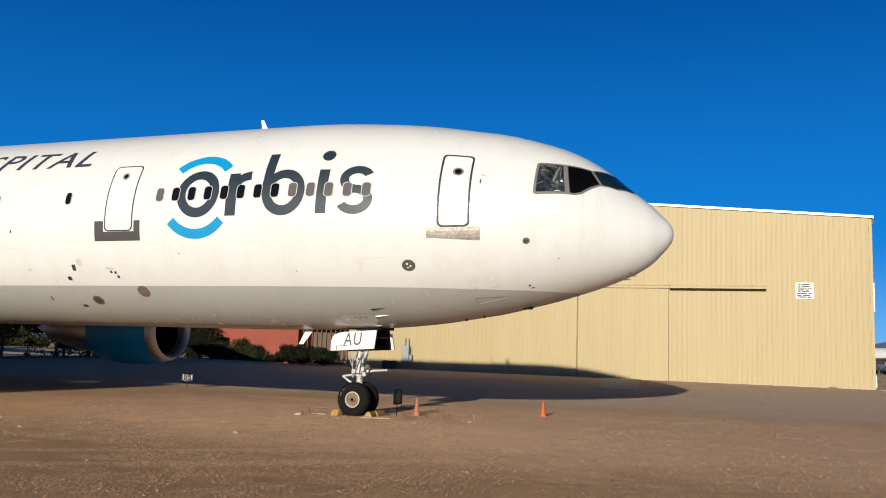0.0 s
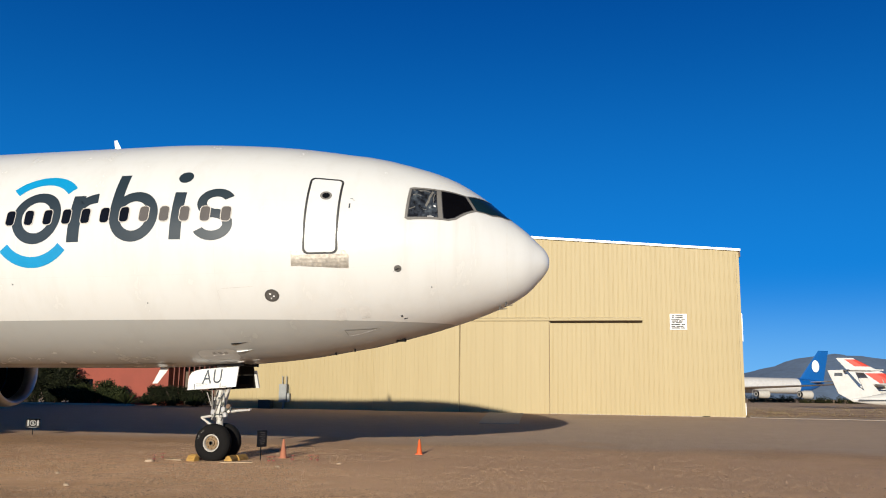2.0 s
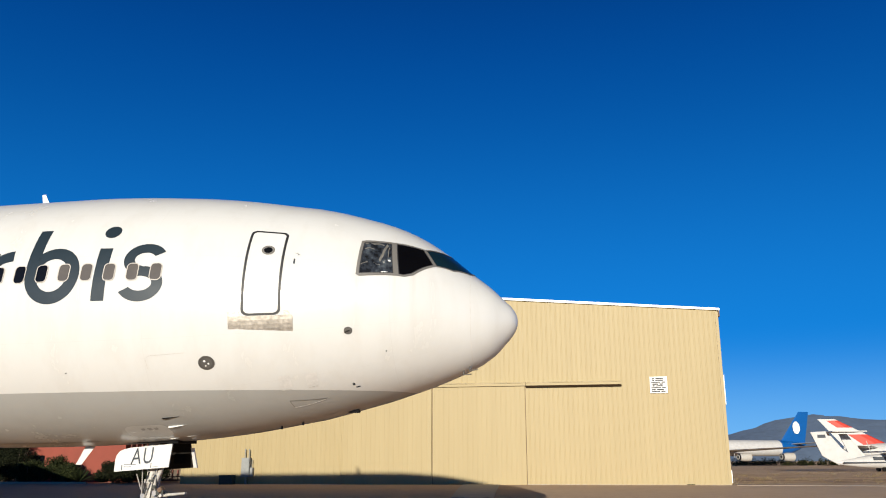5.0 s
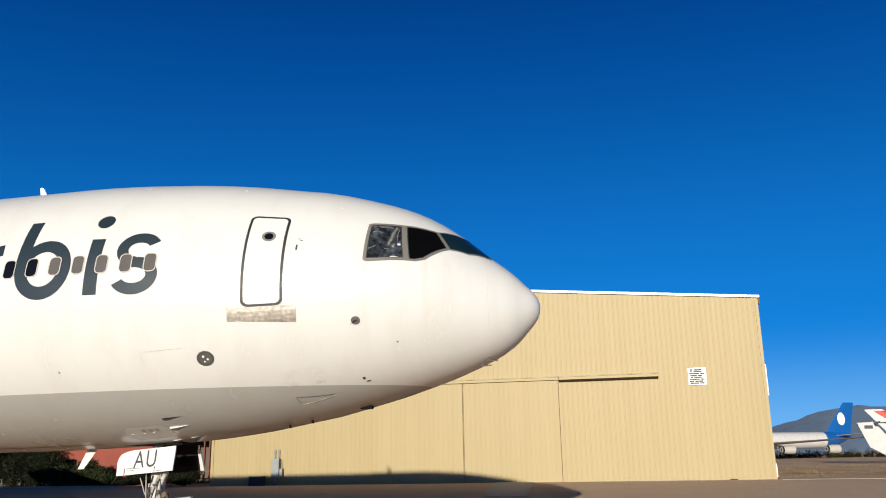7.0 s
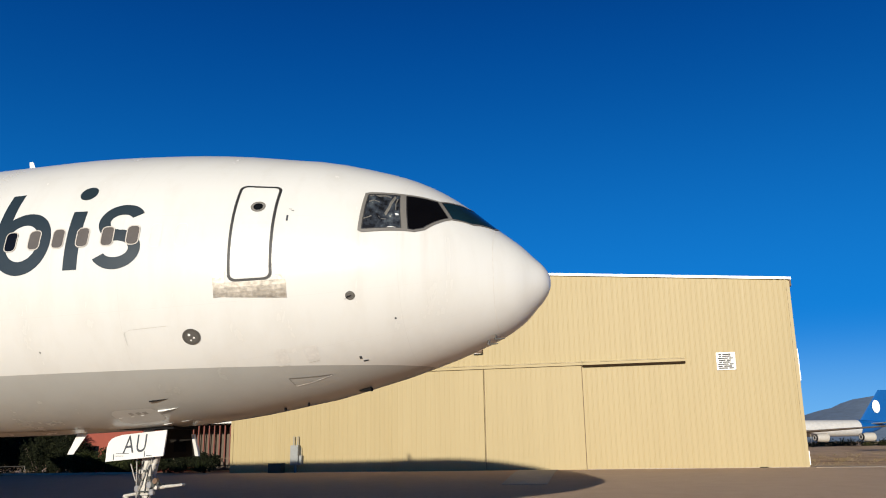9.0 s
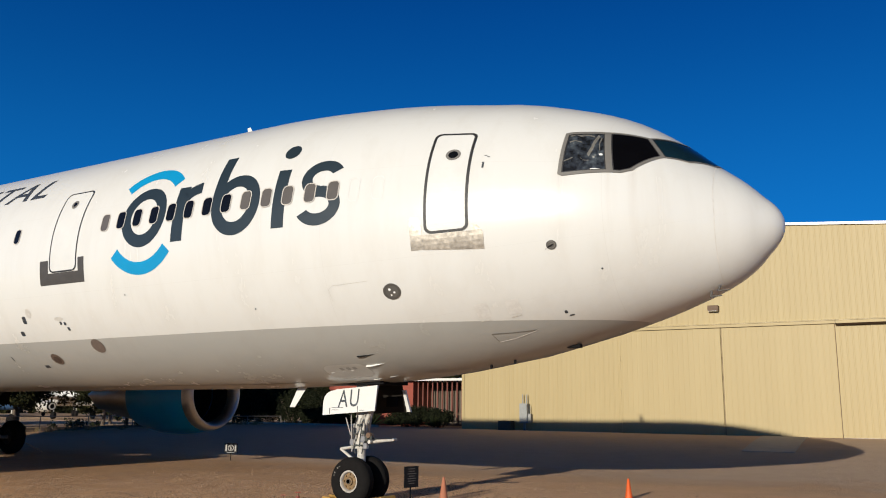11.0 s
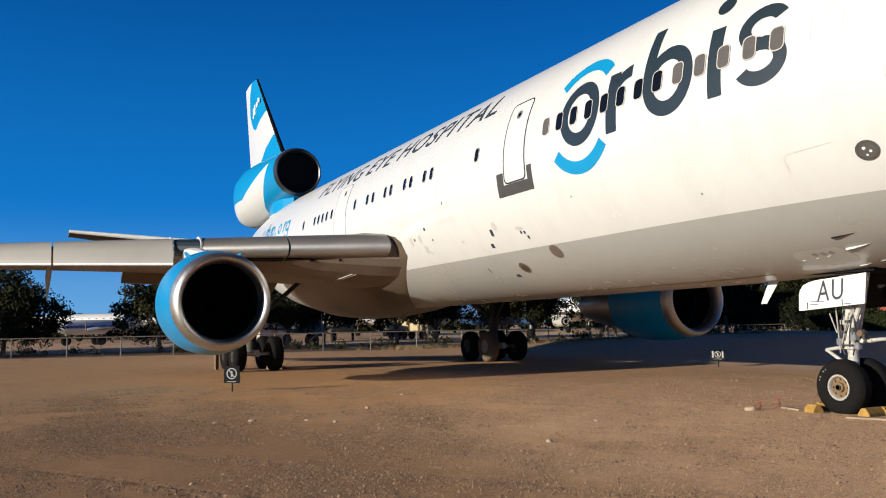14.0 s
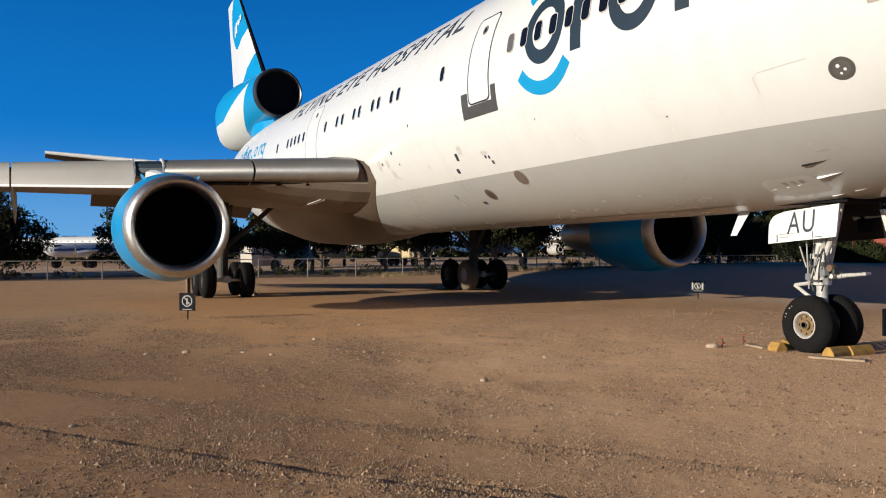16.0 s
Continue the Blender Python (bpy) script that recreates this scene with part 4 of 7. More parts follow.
def cabin_door(s0, s1, a0, a1, line, hole, hole_r, r, label):
    leaf = bmesh.new()
    poly(leaf, rounded(s0, s1, a0, a1, r))
    d = decal("cabin_door", leaf, M_WHITE, label, off=0.006)
    w = line
    decal("door_seal", strip(bmesh.new(), rounded(s0 + w, s1 - w, a0 + w * DEG, a1 - w * DEG, r - w * 0.6), rounded(s0, s1, a0, a1, r)), M_BLACK if line > 0.03 else M_INK, "dark rubber door seal", off=0.009, parent=d)
    bm = band(bmesh.new(), hole[0], hole[1], hole_r + 0.045, hole_r + 0.045, 0.05, n=28)
    decal("porthole_rim", bm, M_FRAME, off=0.012, parent=d)
    bm = bmesh.new()
    poly(bm, arc_pts(hole[0], hole[1], hole_r, hole_r, 0, 360, 28))
    decal("porthole", bm, M_GLASSDARK, "small dark porthole", off=0.010, parent=d)
    return d


cabin_door(4.72, 5.53, -9.9, 34.6, 0.052, (5.08, 22.6), 0.095, 0.14, "white forward passenger door with a heavy black seal")
cabin_door(14.37, 15.32, -8.6, 29.4, 0.034, (14.86, 22.4), 0.065, 0.14, "white second passenger door with a thin dark seal")
cabin_door(26.38, 27.62, -9.0, 28.6, 0.014, (26.9, 22.4), 0.06, 0.14, "white rear passenger door with a fine outline")
bm = bmesh.new()
for p in ([(15.66, -3.0), (15.36, -3.0), (15.36, -13.8), (15.66, -13.8)], [(14.32, -3.0), (14.12, -3.0), (14.12, -13.8), (14.32, -13.8)], [(15.36, -8.75), (14.32, -8.75), (14.32, -13.8), (15.36, -13.8)]):
    poly(bm, p)
decal("scuff_plate", bm, surface("dark_scuff_plate", (0.075, 0.07, 0.066), 0.5, 0.3, vary=0.2, scale=5), "dark grey scuff plate under the door", off=0.005)
bm = bmesh.new()
for p in ([(5.80, -3.4), (5.66, -3.2), (5.58, -5.2), (5.57, -15.6), (5.80, -15.6)], [(5.57, -10.1), (4.66, -10.1), (4.66, -17.6), (5.57, -15.8)], [(4.66, -7.6), (4.57, -8.0), (4.47, -11.0), (4.48, -18.0), (4.66, -17.6)]):
    poly(bm, p)
decal("scuff_plate", bm, surface("patchy_bare_metal", (0.50, 0.465, 0.415), 0.34, 0.8, vary=0.4, scale=4), "patchy bare-metal scuff plate under the door", off=0.005)


# cockpit windows
def foil():
    n = Nodes("crumpled_foil_behind_glass")
    a = n.noise(2.4, 5, 0.7, (1.0, 1.0, 0.45))
    b = n.noise(7.0, 3, 0.6)
    # highlights on the dark crumpled foil are painted as pale streaks
    c = n.ramp(n.mix(0.45, a, b), [(0.42, (0.008, 0.009, 0.011)), (0.50, (0.024, 0.029, 0.038)), (0.60, (0.070, 0.085, 0.100)), (0.67, (0.50, 0.48, 0.43))])
    n.base(c)
    n.bump(b, 0.4, 0.02)
    return n.set(0.22)


M_FOIL = foil()


def dense(pts, n=5):
    out = []
    for (a, b), (c, d) in zip(pts, pts[1:] + pts[:1]):
        out += [(a + (c - a) * i / n, b + (d - b) * i / n) for i in range(n)]
    return out


def inset(pts, w, m=0.036):
    """Draw an outline in by w metres; m is the arc length of a degree."""
    q = [Vector((s, a * m)) for s, a in pts]
    area = sum(p.x * r.y - r.x * p.y for p, r in zip(q, q[1:] + q[:1]))
    g = -1 if area > 0 else 1
    out = []
    for k in range(len(q)):
        e0, e1 = (q[k] - q[k - 1]).normalized(), (q[(k + 1) % len(q)] - q[k]).normalized()
        n0, n1 = Vector((e0.y, -e0.x)) * g, Vector((e1.y, -e1.x)) * g
        d = (n0 + n1) / max(0.4, 1 + n0.dot(n1))
        v = q[k] + d * w
        out.append((v.x, v.y / m))
    return out


COCKPIT = [([(3.20, 36.6), (3.12, 38.0), (2.54, 42.9), (2.41, 15.2), (3.16, 11.5), (3.23, 12.4)], M_FOIL, 0.058), ([(2.54, 42.9), (1.93, 50.4), (1.66, 36.3), (2.08, 18.9), (2.25, 15.8), (2.41, 15.2)], M_COCKPIT, 0.045),
           ([(1.93, 50.4), (1.70, 61.0), (1.51, 72.0), (1.40, 88), (0.90, 88), (0.96, 65.0), (1.30, 44.5), (1.66, 36.3)], M_WINDSCREEN, 0.03)]
M_FOLD = surface("creased_foil_fold", (0.20, 0.19, 0.17), 0.4, 0.3, vary=0.6, scale=9)
# creases of the sunshade behind the side pane: centre line, width, surface
FOLDS = [([(3.12, 35.4), (3.05, 36.9), (2.96, 36.4), (2.86, 37.4), (2.74, 37.4)], 0.05, M_FOLD),
         ([(3.11, 31.0), (3.03, 32.4), (2.92, 32.0)], 0.030, M_FOLD),
         ([(2.68, 38.8), (2.70, 36.0), (2.735, 32.5), (2.75, 28.5), (2.80, 24.0)], 0.075, M_FOLD),
         ([(2.62, 37.0), (2.64, 33.0), (2.62, 28.0)], 0.035, M_FOLD),
         ([(2.62, 25.2), (2.57, 25.4)], 0.050, M_SIGNWHITE),
         ([(2.73, 15.9), (2.65, 16.1), (2.57, 16.3)], 0.045, M_SIGNWHITE),
         ([(3.15, 19.5), (3.08, 20.5), (3.02, 21.8)], 0.022, M_FOLD),
         ([(2.90, 22.0), (2.84, 20.6), (2.76, 20.9)], 0.016, M_FOLD)]
for side in (-1, 1):
    for pts, m, fw in COCKPIT:
        def bent(bm, off):
            on_skin(bm, off)
            if side > 0:
                for v in bm.verts:
                    v.co.y = -v.co.y
            return bm
        f = part("cockpit_window", bent(strip(bmesh.new(), dense(inset(pts, fw)), dense(pts)), 0.014), M_FRAME, jet, "grey-framed cockpit window")
        part("gasket", bent(strip(bmesh.new(), dense(inset(pts, fw + 0.018)), dense(inset(pts, fw - 0.004))), 0.010), M_BLACK, f)
        b = bmesh.new()
        poly(b, dense(inset(pts, fw)))
        part("pane", bent(b, 0.006), m, f, "glass with a crumpled sunshade behind" if m is M_FOIL else "dark cockpit glass")
        if m is M_FOIL:
            for line, w, fm in FOLDS:
                b = bmesh.new()
                da = w / 0.036
                up = [(s, a + da * (0.5 if i % 2 else 0.25)) for i, (s, a) in enumerate(line)]
                dn = [(s - w * 0.5, a - da * (0.25 if i % 2 else 0.5)) for i, (s, a) in enumerate(line)]
                part("sunshade_fold", bent(strip(b, up, dn, False), 0.0075), fm, f, "bright creased foil fold")


def port(s, a, r, material, ring=None, name="fuselage_port", label="", tall=1.0):
    bm = bmesh.new()
    poly(bm, arc_pts(s, a, r, r * tall, 0, 360, 24))
    p = decal(name, bm, material, label, off=0.006)
    if ring:
        decal("rim", band(bmesh.new(), s, a, r * 1.04, r * 1.04 * tall, r * 0.3, n=24), ring, off=0.010, parent=p)
    return p


M_LAMPRIM = surface("dark_lamp_rim", (0.07, 0.066, 0.06), 0.5)
M_LAMPWELL = surface("dull_lamp_well", (0.11, 0.106, 0.10), 0.45, 0.3)
lamp = port(6.32, -30.0, 0.165, M_LAMPWELL, M_LAMPRIM, "landing_light", "round landing light with small bright lamps behind a dark rim")
for ds, da, r in ((0.035, 0.9, 0.026), (-0.045, -0.4, 0.022), (0.02, -1.3, 0.018)):
    bm = bmesh.new()
    poly(bm, arc_pts(6.32 + ds, -30.0 + da, r, r, 0, 360, 14))
    decal("bulb", bm, M_SIGNWHITE, off=0.013, parent=lamp)
sensor = port(3.38, -19.6, 0.082, surface("sensor_plate", (0.17, 0.16, 0.15), 0.45, 0.4), M_LAMPRIM, "sensor_port", "round grey sensor port with a small vane", 1.3)
decal("inner_ring", band(bmesh.new(), 3.38, -19.6, 0.048, 0.063, 0.016, n=20), M_LAMPRIM, off=0.009, parent=sensor)
bm = bmesh.new()
poly(bm, [(3.47, -20.9), (3.38, -20.2), (3.34, -19.4), (3.37, -19.2), (3.43, -20.0), (3.49, -21.6)])
decal("vane", bm, M_DARK, off=0.014, parent=sensor)
M_BROWNPORT = surface("brown_port_cover", (0.062, 0.042, 0.034), 0.6, vary=0.25, scale=9)
port(14.45, -43.6, 0.20, surface("pale_brown_port_cover", (0.135, 0.105, 0.09), 0.5, vary=0.2, scale=9), label="round pale-brown port cover")
hatch = port(16.23, -50.3, 0.185, surface("brown_port_rim", (0.11, 0.08, 0.065), 0.5, vary=0.2, scale=9), label="round brown port with a dark well")
bm = bmesh.new()
poly(bm, arc_pts(16.23, -50.6, 0.115, 0.115, 0, 360, 20))
decal("well", bm, M_BROWNPORT, off=0.009, parent=hatch)
for s, a, w, h in ((16.85, -55.1, 0.18, 0.11), (16.57, -28.4, 0.13, 0.19), (16.84, -35.0, 0.14, 0.13), (15.30, -31.0, 0.075, 0.08), (15.16, -31.4, 0.075, 0.08), (15.10, -34.0, 0.08, 0.09), (17.9, -49.0, 0.04, 0.16), (19.82, -25.0, 0.06, 0.06), (20.95, -22.8, 0.08, 0.08),
                   (3.44, -53.6, 0.05, 0.10), (3.37, -56.4, 0.09, 0.05), (4.50, 17.0, 0.035, 0.15), (2.66, -34.0, 0.03, 0.05), (4.42, 20.8, 0.05, 0.015), (4.47, 21.6, 0.06, 0.012), (20.1, -18.2, 0.10, 0.10), (18.7, -7.5, 0.05, 0.09), (12.9, -21.0, 0.03, 0.03), (9.4, -31.5, 0.03, 0.03)):
    bm = bmesh.new()
    poly(bm, rounded(s - w / 2, s + w / 2, a - h / 2 * DEG, a + h / 2 * DEG, min(w, h) * 0.25, 3))
    decal("vent", bm, M_INK, "small dark vent")
M_SEAM = surface("faint_grey_seam", (0.50, 0.485, 0.455), 0.5, vary=0.2)
for pts in ([(7.58, -31.0), (7.60, -26.5), (7.50, -25.3), (6.75, -24.9)], [(19.6, -15.9), (18.1, -15.5)], [(19.5, -17.2), (18.2, -16.9)], [(4.84, -57.0), (4.02, -60.5)], [(4.84, -57.0), (4.78, -63.0), (4.1, -61.0)]):
    bm = bmesh.new()
    w = 0.011
    strip(bm, [(p[0] + w * 0.5, p[1] - w * DEG * 0.5) for p in pts], [(p[0] - w * 0.5, p[1] + w * DEG * 0.5) for p in pts], False)
    decal("hatch_seam", bm, M_SEAM, "fine seam of a skin hatch", off=0.003)
M_FAINT = surface("very_faint_seam", (0.565, 0.552, 0.522), 0.5, vary=0.2)
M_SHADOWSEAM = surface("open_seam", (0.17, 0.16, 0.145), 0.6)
# two dark gap lines, and the hatch's lit edge painted white
for pts, m in (([(4.84, -57.0), (4.70, -57.5), (4.05, -60.3)], M_SHADOWSEAM), ([(4.84, -57.0), (4.79, -62.5)], M_SHADOWSEAM), ([(4.78, -63.0), (4.50, -62.6), (4.06, -60.7)], M_SIGNWHITE)):
    bm = bmesh.new()
    strip(bm, [(p[0] + 0.007, p[1] - 0.2) for p in pts], [(p[0] - 0.007, p[1] + 0.2) for p in pts], False)
    decal("hatch_seam", bm, m, "belly hatch edge drawn as a dark gap and a painted lit lip", off=0.006)
# faint scuffs and two rubbed discs on the forward skin
M_WORN = surface("worn_grey_stencil", (0.25, 0.245, 0.23), 0.5, vary=0.3, scale=12)
M_RUBBED = surface("rubbed_pale_paint", (0.588, 0.58, 0.56), 0.4, vary=0.15, scale=10)
M_SMUDGE = surface("rubbed_grey_smudge", (0.50, 0.485, 0.455), 0.4, vary=0.15, scale=8)
for s, a, rs, ra in ((21.2, -23.5, 0.09, 0.16), (20.6, -23.0, 0.10, 0.15), (20.45, -29.5, 0.10, 0.14), (20.25, -32.2, 0.06, 0.06), (16.35, -25.4, 0.10, 0.12), (15.32, -29.0, 0.16, 0.05), (18.2, -29.8, 0.06, 0.05)):
    bm = bmesh.new()
    poly(bm, arc_pts(s, a, rs, ra, 0, 360, 20))
    decal("smudge", bm, M_SMUDGE, off=0.003)
for s, a in ((4.80, -44.2), (4.25, -44.8)):
    bm = bmesh.new()
    poly(bm, rounded(s - 0.12, s + 0.12, a - 3.8, a + 3.8, 0.04))
    decal("rubbed_panel", bm, M_RUBBED, off=0.0015)
    for k in range(3):
        bm = bmesh.new()
        poly(bm, [(s + 0.10 - k * 0.07, a - 4.6), (s + 0.05 - k * 0.07, a - 4.6), (s + 0.05 - k * 0.07, a - 5.2), (s + 0.10 - k * 0.07, a - 5.2)])
        decal("stencil_mark", bm, M_SEAM, off=0.004)
# paler patch over the nose-gear bay with worn marks, and a brown keel line
bm = bmesh.new()
poly(bm, rounded(7.69, 8.70, -74.5, -62.6, 0.2))
decal("pale_belly_patch", bm, surface("paler_belly_grey", (0.385, 0.382, 0.366), 0.4, vary=0.12), "paler rounded patch over the gear bay", off=0.003)
for s in (7.93, 8.08, 8.24):
    bm = bmesh.new()
    poly(bm, [(s, -64.6), (s + 0.09, -65.0), (s + 0.07, -67.0), (s - 0.02, -66.4)])
    decal("stencil_mark", bm, M_WORN, off=0.006)
bm = strip(bmesh.new(), [(9.6 + 0.5 * i, -77.6) for i in range(24)], [(9.6 + 0.5 * i, -77.0) for i in range(24)], False)
decal("keel_line", bm, surface("brown_keel_paint", (0.12, 0.098, 0.075), 0.6, vary=0.3), "brown line along the keel", off=0.004)
# radome joint
decal("radome_joint", strip(bmesh.new(), [(0.93 + 0.0006 * abs(a), a) for a in range(-84, 80, 4)], [(0.945 + 0.0006 * abs(a), a) for a in range(-84, 80, 4)], False), M_FAINT, "fine radome joint", off=0.003)


def blade(s, z0, z1, y, chord0, chord1, rake, material, name, label, up=True):
    bm = bmesh.new()
    secs = []
    for z, c, dx in ((z0, chord0, 0), (z1, chord1, -rake)):
        secs.append([(-s + dx + c * (0.5 - u), y + 0.06 * c * t, z) for u, t in ((0, 0), (0.3, 1), (0.7, 0.8), (1, 0), (0.7, -0.8), (0.3, -1))])
    loft(bm, secs)
    return part(name, bm, material, jet, label)


blade(12.1, 2.99, 3.42, 0, 0.26, 0.10, 0.16, M_WHITE, "blade_antenna", "small white blade antenna on the crown")
blade(10.25, -2.98, -3.42, 0.0, 0.26, 0.15, 0.28, M_WHITE, "blade_antenna", "white blade antenna under the belly")
for s, a in ((1.05, -72), (1.2, -76)):
    p = skin(s, a)
    bm = bmesh.new()
    rod(bm, p, p + Vector((-0.02, -0.03, -0.09)), 0.02)
    rod(bm, p + Vector((-0.03, -0.03, -0.09)), p + Vector((0.17, -0.03, -0.08)), 0.017, 0.010)
    part("pitot_probe", bm, M_LAMPRIM, jet, "small dark pitot probe")
for s in (3.74,):
    c, r = ring_at(s)
    part("belly_fitting", box(bmesh.new(), -s - 0.13, -s + 0.13, -0.24, -0.10, c - r - 0.035, c - r + 0.04, 0.01), M_DARK, jet)
for s, w in ((4.9, 0.02), (5.4, 0.02)):
    c, r = ring_at(s)
    part("drain_mast", box(bmesh.new(), -s - w, -s + w, -0.30, -0.26, c - r - 0.05, c - r + 0.03), M_DARK, jet)
# small skewed fins near the nose gear bay
for s0, s1, a, m, drop, w in ((7.27, 7.67, -57.9, M_DARK, 0.09, 0.012), (7.23, 7.66, -64.7, M_WHITE, 0.10, 0.012), (8.52, 8.62, -68.4, M_WHITE, 0.03, 0.01), (8.26, 8.34, -68.1, M_WHITE, 0.03, 0.01), (8.03, 8.11, -67.7, M_WHITE, 0.03, 0.01), (7.72, 7.94, -78.9, M_WHITE, 0.05, 0.012), (7.27, 7.50, -77.5, M_GREYPAINT, 0.04, 0.012), (7.08, 7.29, -53.5, M_SEAM, 0.01, 0.008)):
    p, q = skin(s0, a), skin(s1, a)
    n = Vector((0, p.y, p.z - 0.05)).normalized() * drop * 0.38
    bm = bmesh.new()
    loft(bm, [[p + Vector((0, w, 0)), p - Vector((0, w, 0)), q - Vector((0, w, 0)), q + Vector((0, w, 0))], [x.lerp(y, 0.25) + n for x, y in ((q, p), (q, p))] + [q + n * 0.9, q + n * 0.9 + Vector((0, 0.004, 0))]])
    part("belly_fin", bm, m, jet)


# ---- wings ----
def le(b):
    """Leading edge at a distance out from the centreline: along, height."""
    return -22.4 - 0.754 * (b - 2.89), -1.17 + 0.028 * (b - 2.89)


def chord(b):
    return float(np.interp(b, [0, 2.89, 8.3, 23.67], [14.2, 11.6, 7.9, 2.6]))


FOIL = [(0, 0.0), (0.006, 0.17), (0.02, 0.30), (0.05, 0.45), (0.12, 0.66), (0.25, 0.86), (0.4, 0.90), (0.6, 0.72), (0.8, 0.38), (1.0, 0.03), (1.0, -0.03), (0.8, -0.16), (0.6, -0.40), (0.4, -0.62), (0.25, -0.66), (0.12, -0.56), (0.05, -0.42), (0.02, -0.28), (0.006, -0.15)]


def wing_section(b, side, t=0.12):
    x, z = le(b)
    c = chord(b)
    tt = c * float(np.interp(b, [2.89, 8.3, 23.67], [0.112, 0.098, 0.09])) * 0.62
    drop = float(np.interp(b, [2.89, 8.3, 23.67], [0.55, 0.25, 0.05]))
    belly = float(np.interp(b, [2.89, 6.0, 9.0], [1.75, 1.35, 1.0]))
    return [(x - u * c, side * b, z + v * tt * (belly if v < -0.2 else 1.0) - u * drop) for u, v in FOIL]


def build_wing(side):
    bs = [1.2, 2.89, 4.5, 6.2, 8.3, 11, 14, 18, 21.5, 23.2, 23.67]
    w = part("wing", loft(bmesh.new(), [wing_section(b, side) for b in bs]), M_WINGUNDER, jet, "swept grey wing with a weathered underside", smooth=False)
    # slats: drawn-in inboard, let down outboard
    for b0, b1, out in ((3.02, 5.60, 0), (5.66, 8.0, 0), (8.85, 12.3, 1), (12.36, 16.0, 1), (16.06, 19.8, 1), (19.86, 23.0, 1)):
        secs = []
        for b in (b0, (b0 + b1) / 2, b1):
            x, z = le(b)
            k = float(np.interp(b, [3, 8, 23], [1.0, 0.9, 0.55]))
            if out:
                prof = [(-0.40, 0.40), (-0.1, 0.39), (0.12, 0.33), (0.27, 0.20), (0.37, -0.02), (0.47, -0.32), (0.545, -0.55), (0.55, -0.61), (0.51, -0.63), (0.46, -0.58), (0.37, -0.30), (0.27, -0.02), (0.17, 0.16), (0.05, 0.25), (-0.1, 0.31), (-0.40, 0.32)]
            else:
                prof = [(-0.75, 0.44), (-0.50, 0.42), (-0.28, 0.385), (-0.08, 0.335), (0.08, 0.26), (0.19, 0.17), (0.26, 0.07), (0.295, -0.03), (0.28, -0.13), (0.23, -0.21), (0.14, -0.28), (0.0, -0.32), (-0.16, -0.34), (-0.32, -0.345), (-0.32, -0.30), (-0.05, 0.0), (-0.75, 0.30)]
            secs.append([(x + px * k, side * b, z + pz * k) for px, pz in prof])
        sl = part("slat", loft(bmesh.new(), secs), M_SLATPAINT if out else M_SLAT, w, "pale slat let down" if out else "bare-metal slat", smooth=True)
        # bright lip under a lowered slat; dark gap and track ends behind a closed one
        low = []
        for b in (b0, b1):
            x, z = le(b)
            k = float(np.interp(b, [3, 8, 23], [1.0, 0.9, 0.55]))
            q = ((0.56, -0.57), (0.575, -0.62), (0.55, -0.66), (0.50, -0.65)) if out else ((-0.33, -0.30), (-0.33, -0.40), (-0.62, -0.44), (-0.62, -0.30))
            low.append([(x + px * k, side * b, z + pz * k) for px, pz in q])
        part("lip" if out else "slat_gap", loft(bmesh.new(), low), M_SIGNWHITE if out else M_DARK, sl)
        if not out:
            # track tabs hanging under the gap
            for u in (0.12, 0.42, 0.72):
                b = b0 + (b1 - b0) * u
                x, z = le(b)
                k = float(np.interp(b, [3, 8, 23], [1.0, 0.9, 0.55]))
                part("track_tab", loft(bmesh.new(), [[(x + px * k, side * (b + dy), z + pz * k) for px, pz in ((-0.34, -0.34), (-0.34, -0.42), (-0.42, -0.455), (-0.62, -0.45), (-0.62, -0.34))] for dy in (-0.07, 0.07)]), M_DARK, sl)
    # double pale seal where the wing meets the body
    for db in (0.0, 0.09):
        line = [Vector(wing_section(3.25 + db + 0.55 * u, side)[k]) + Vector((0, 0, -0.03)) for u, k in ((0.35, 15), (0.7, 14))]
        bm = bmesh.new()
        for p, q in zip(line, line[1:]):
            rod(bm, p, q, 0.016, seg=6)
        part("root_seal", bm, M_WINDOWRIM, w, "pale rubber root seal")
    # blue-black fill over the pylon between two white seal ribs
    secs = []
    for b in (8.06, 8.80):
        x, z = le(b)
        secs.append([(x + px * 0.86, side * b, z + pz * 0.86) for px, pz in ((-0.75, 0.43), (-0.3, 0.385), (-0.05, 0.32), (0.12, 0.22), (0.20, 0.08), (0.18, -0.08), (0.05, -0.2), (-0.4, -0.25))])
    part("pylon_cap", loft(bmesh.new(), secs), M_NAVY, w, "blue-black leading edge over the pylon")
    for b in (8.02, 8.82):
        x, z = le(b)
        pr = [(-0.6, 0.46), (-0.2, 0.42), (0.1, 0.30), (0.28, 0.10), (0.30, -0.12), (0.20, -0.34), (0.02, -0.36), (-0.5, -0.3)]
        part("seal_rib", loft(bmesh.new(), [[(x + px * 0.95, side * (b + d), z + pz * 0.95) for px, pz in pr] for d in (-0.025, 0.025)]), M_WHITE, w, "white slat end rib")
    # lowered flap panels and track fairings at the trailing edge
    for b0, b1 in ((3.4, 7.6), (7.75, 9.6)):
        secs = []
        for b in (b0, b1):
            x, z = le(b)
            c = chord(b)
            d = float(np.interp(b, [2.89, 8.3, 23.67], [0.55, 0.25, 0.05]))
            secs.append([(x - c * u, side * b, z - d + v) for u, v in ((0.95, 0.22), (1.02, 0.12), (1.09, -0.15), (1.11, -0.42), (1.08, -0.40), (1.0, -0.02), (0.93, 0.14))])
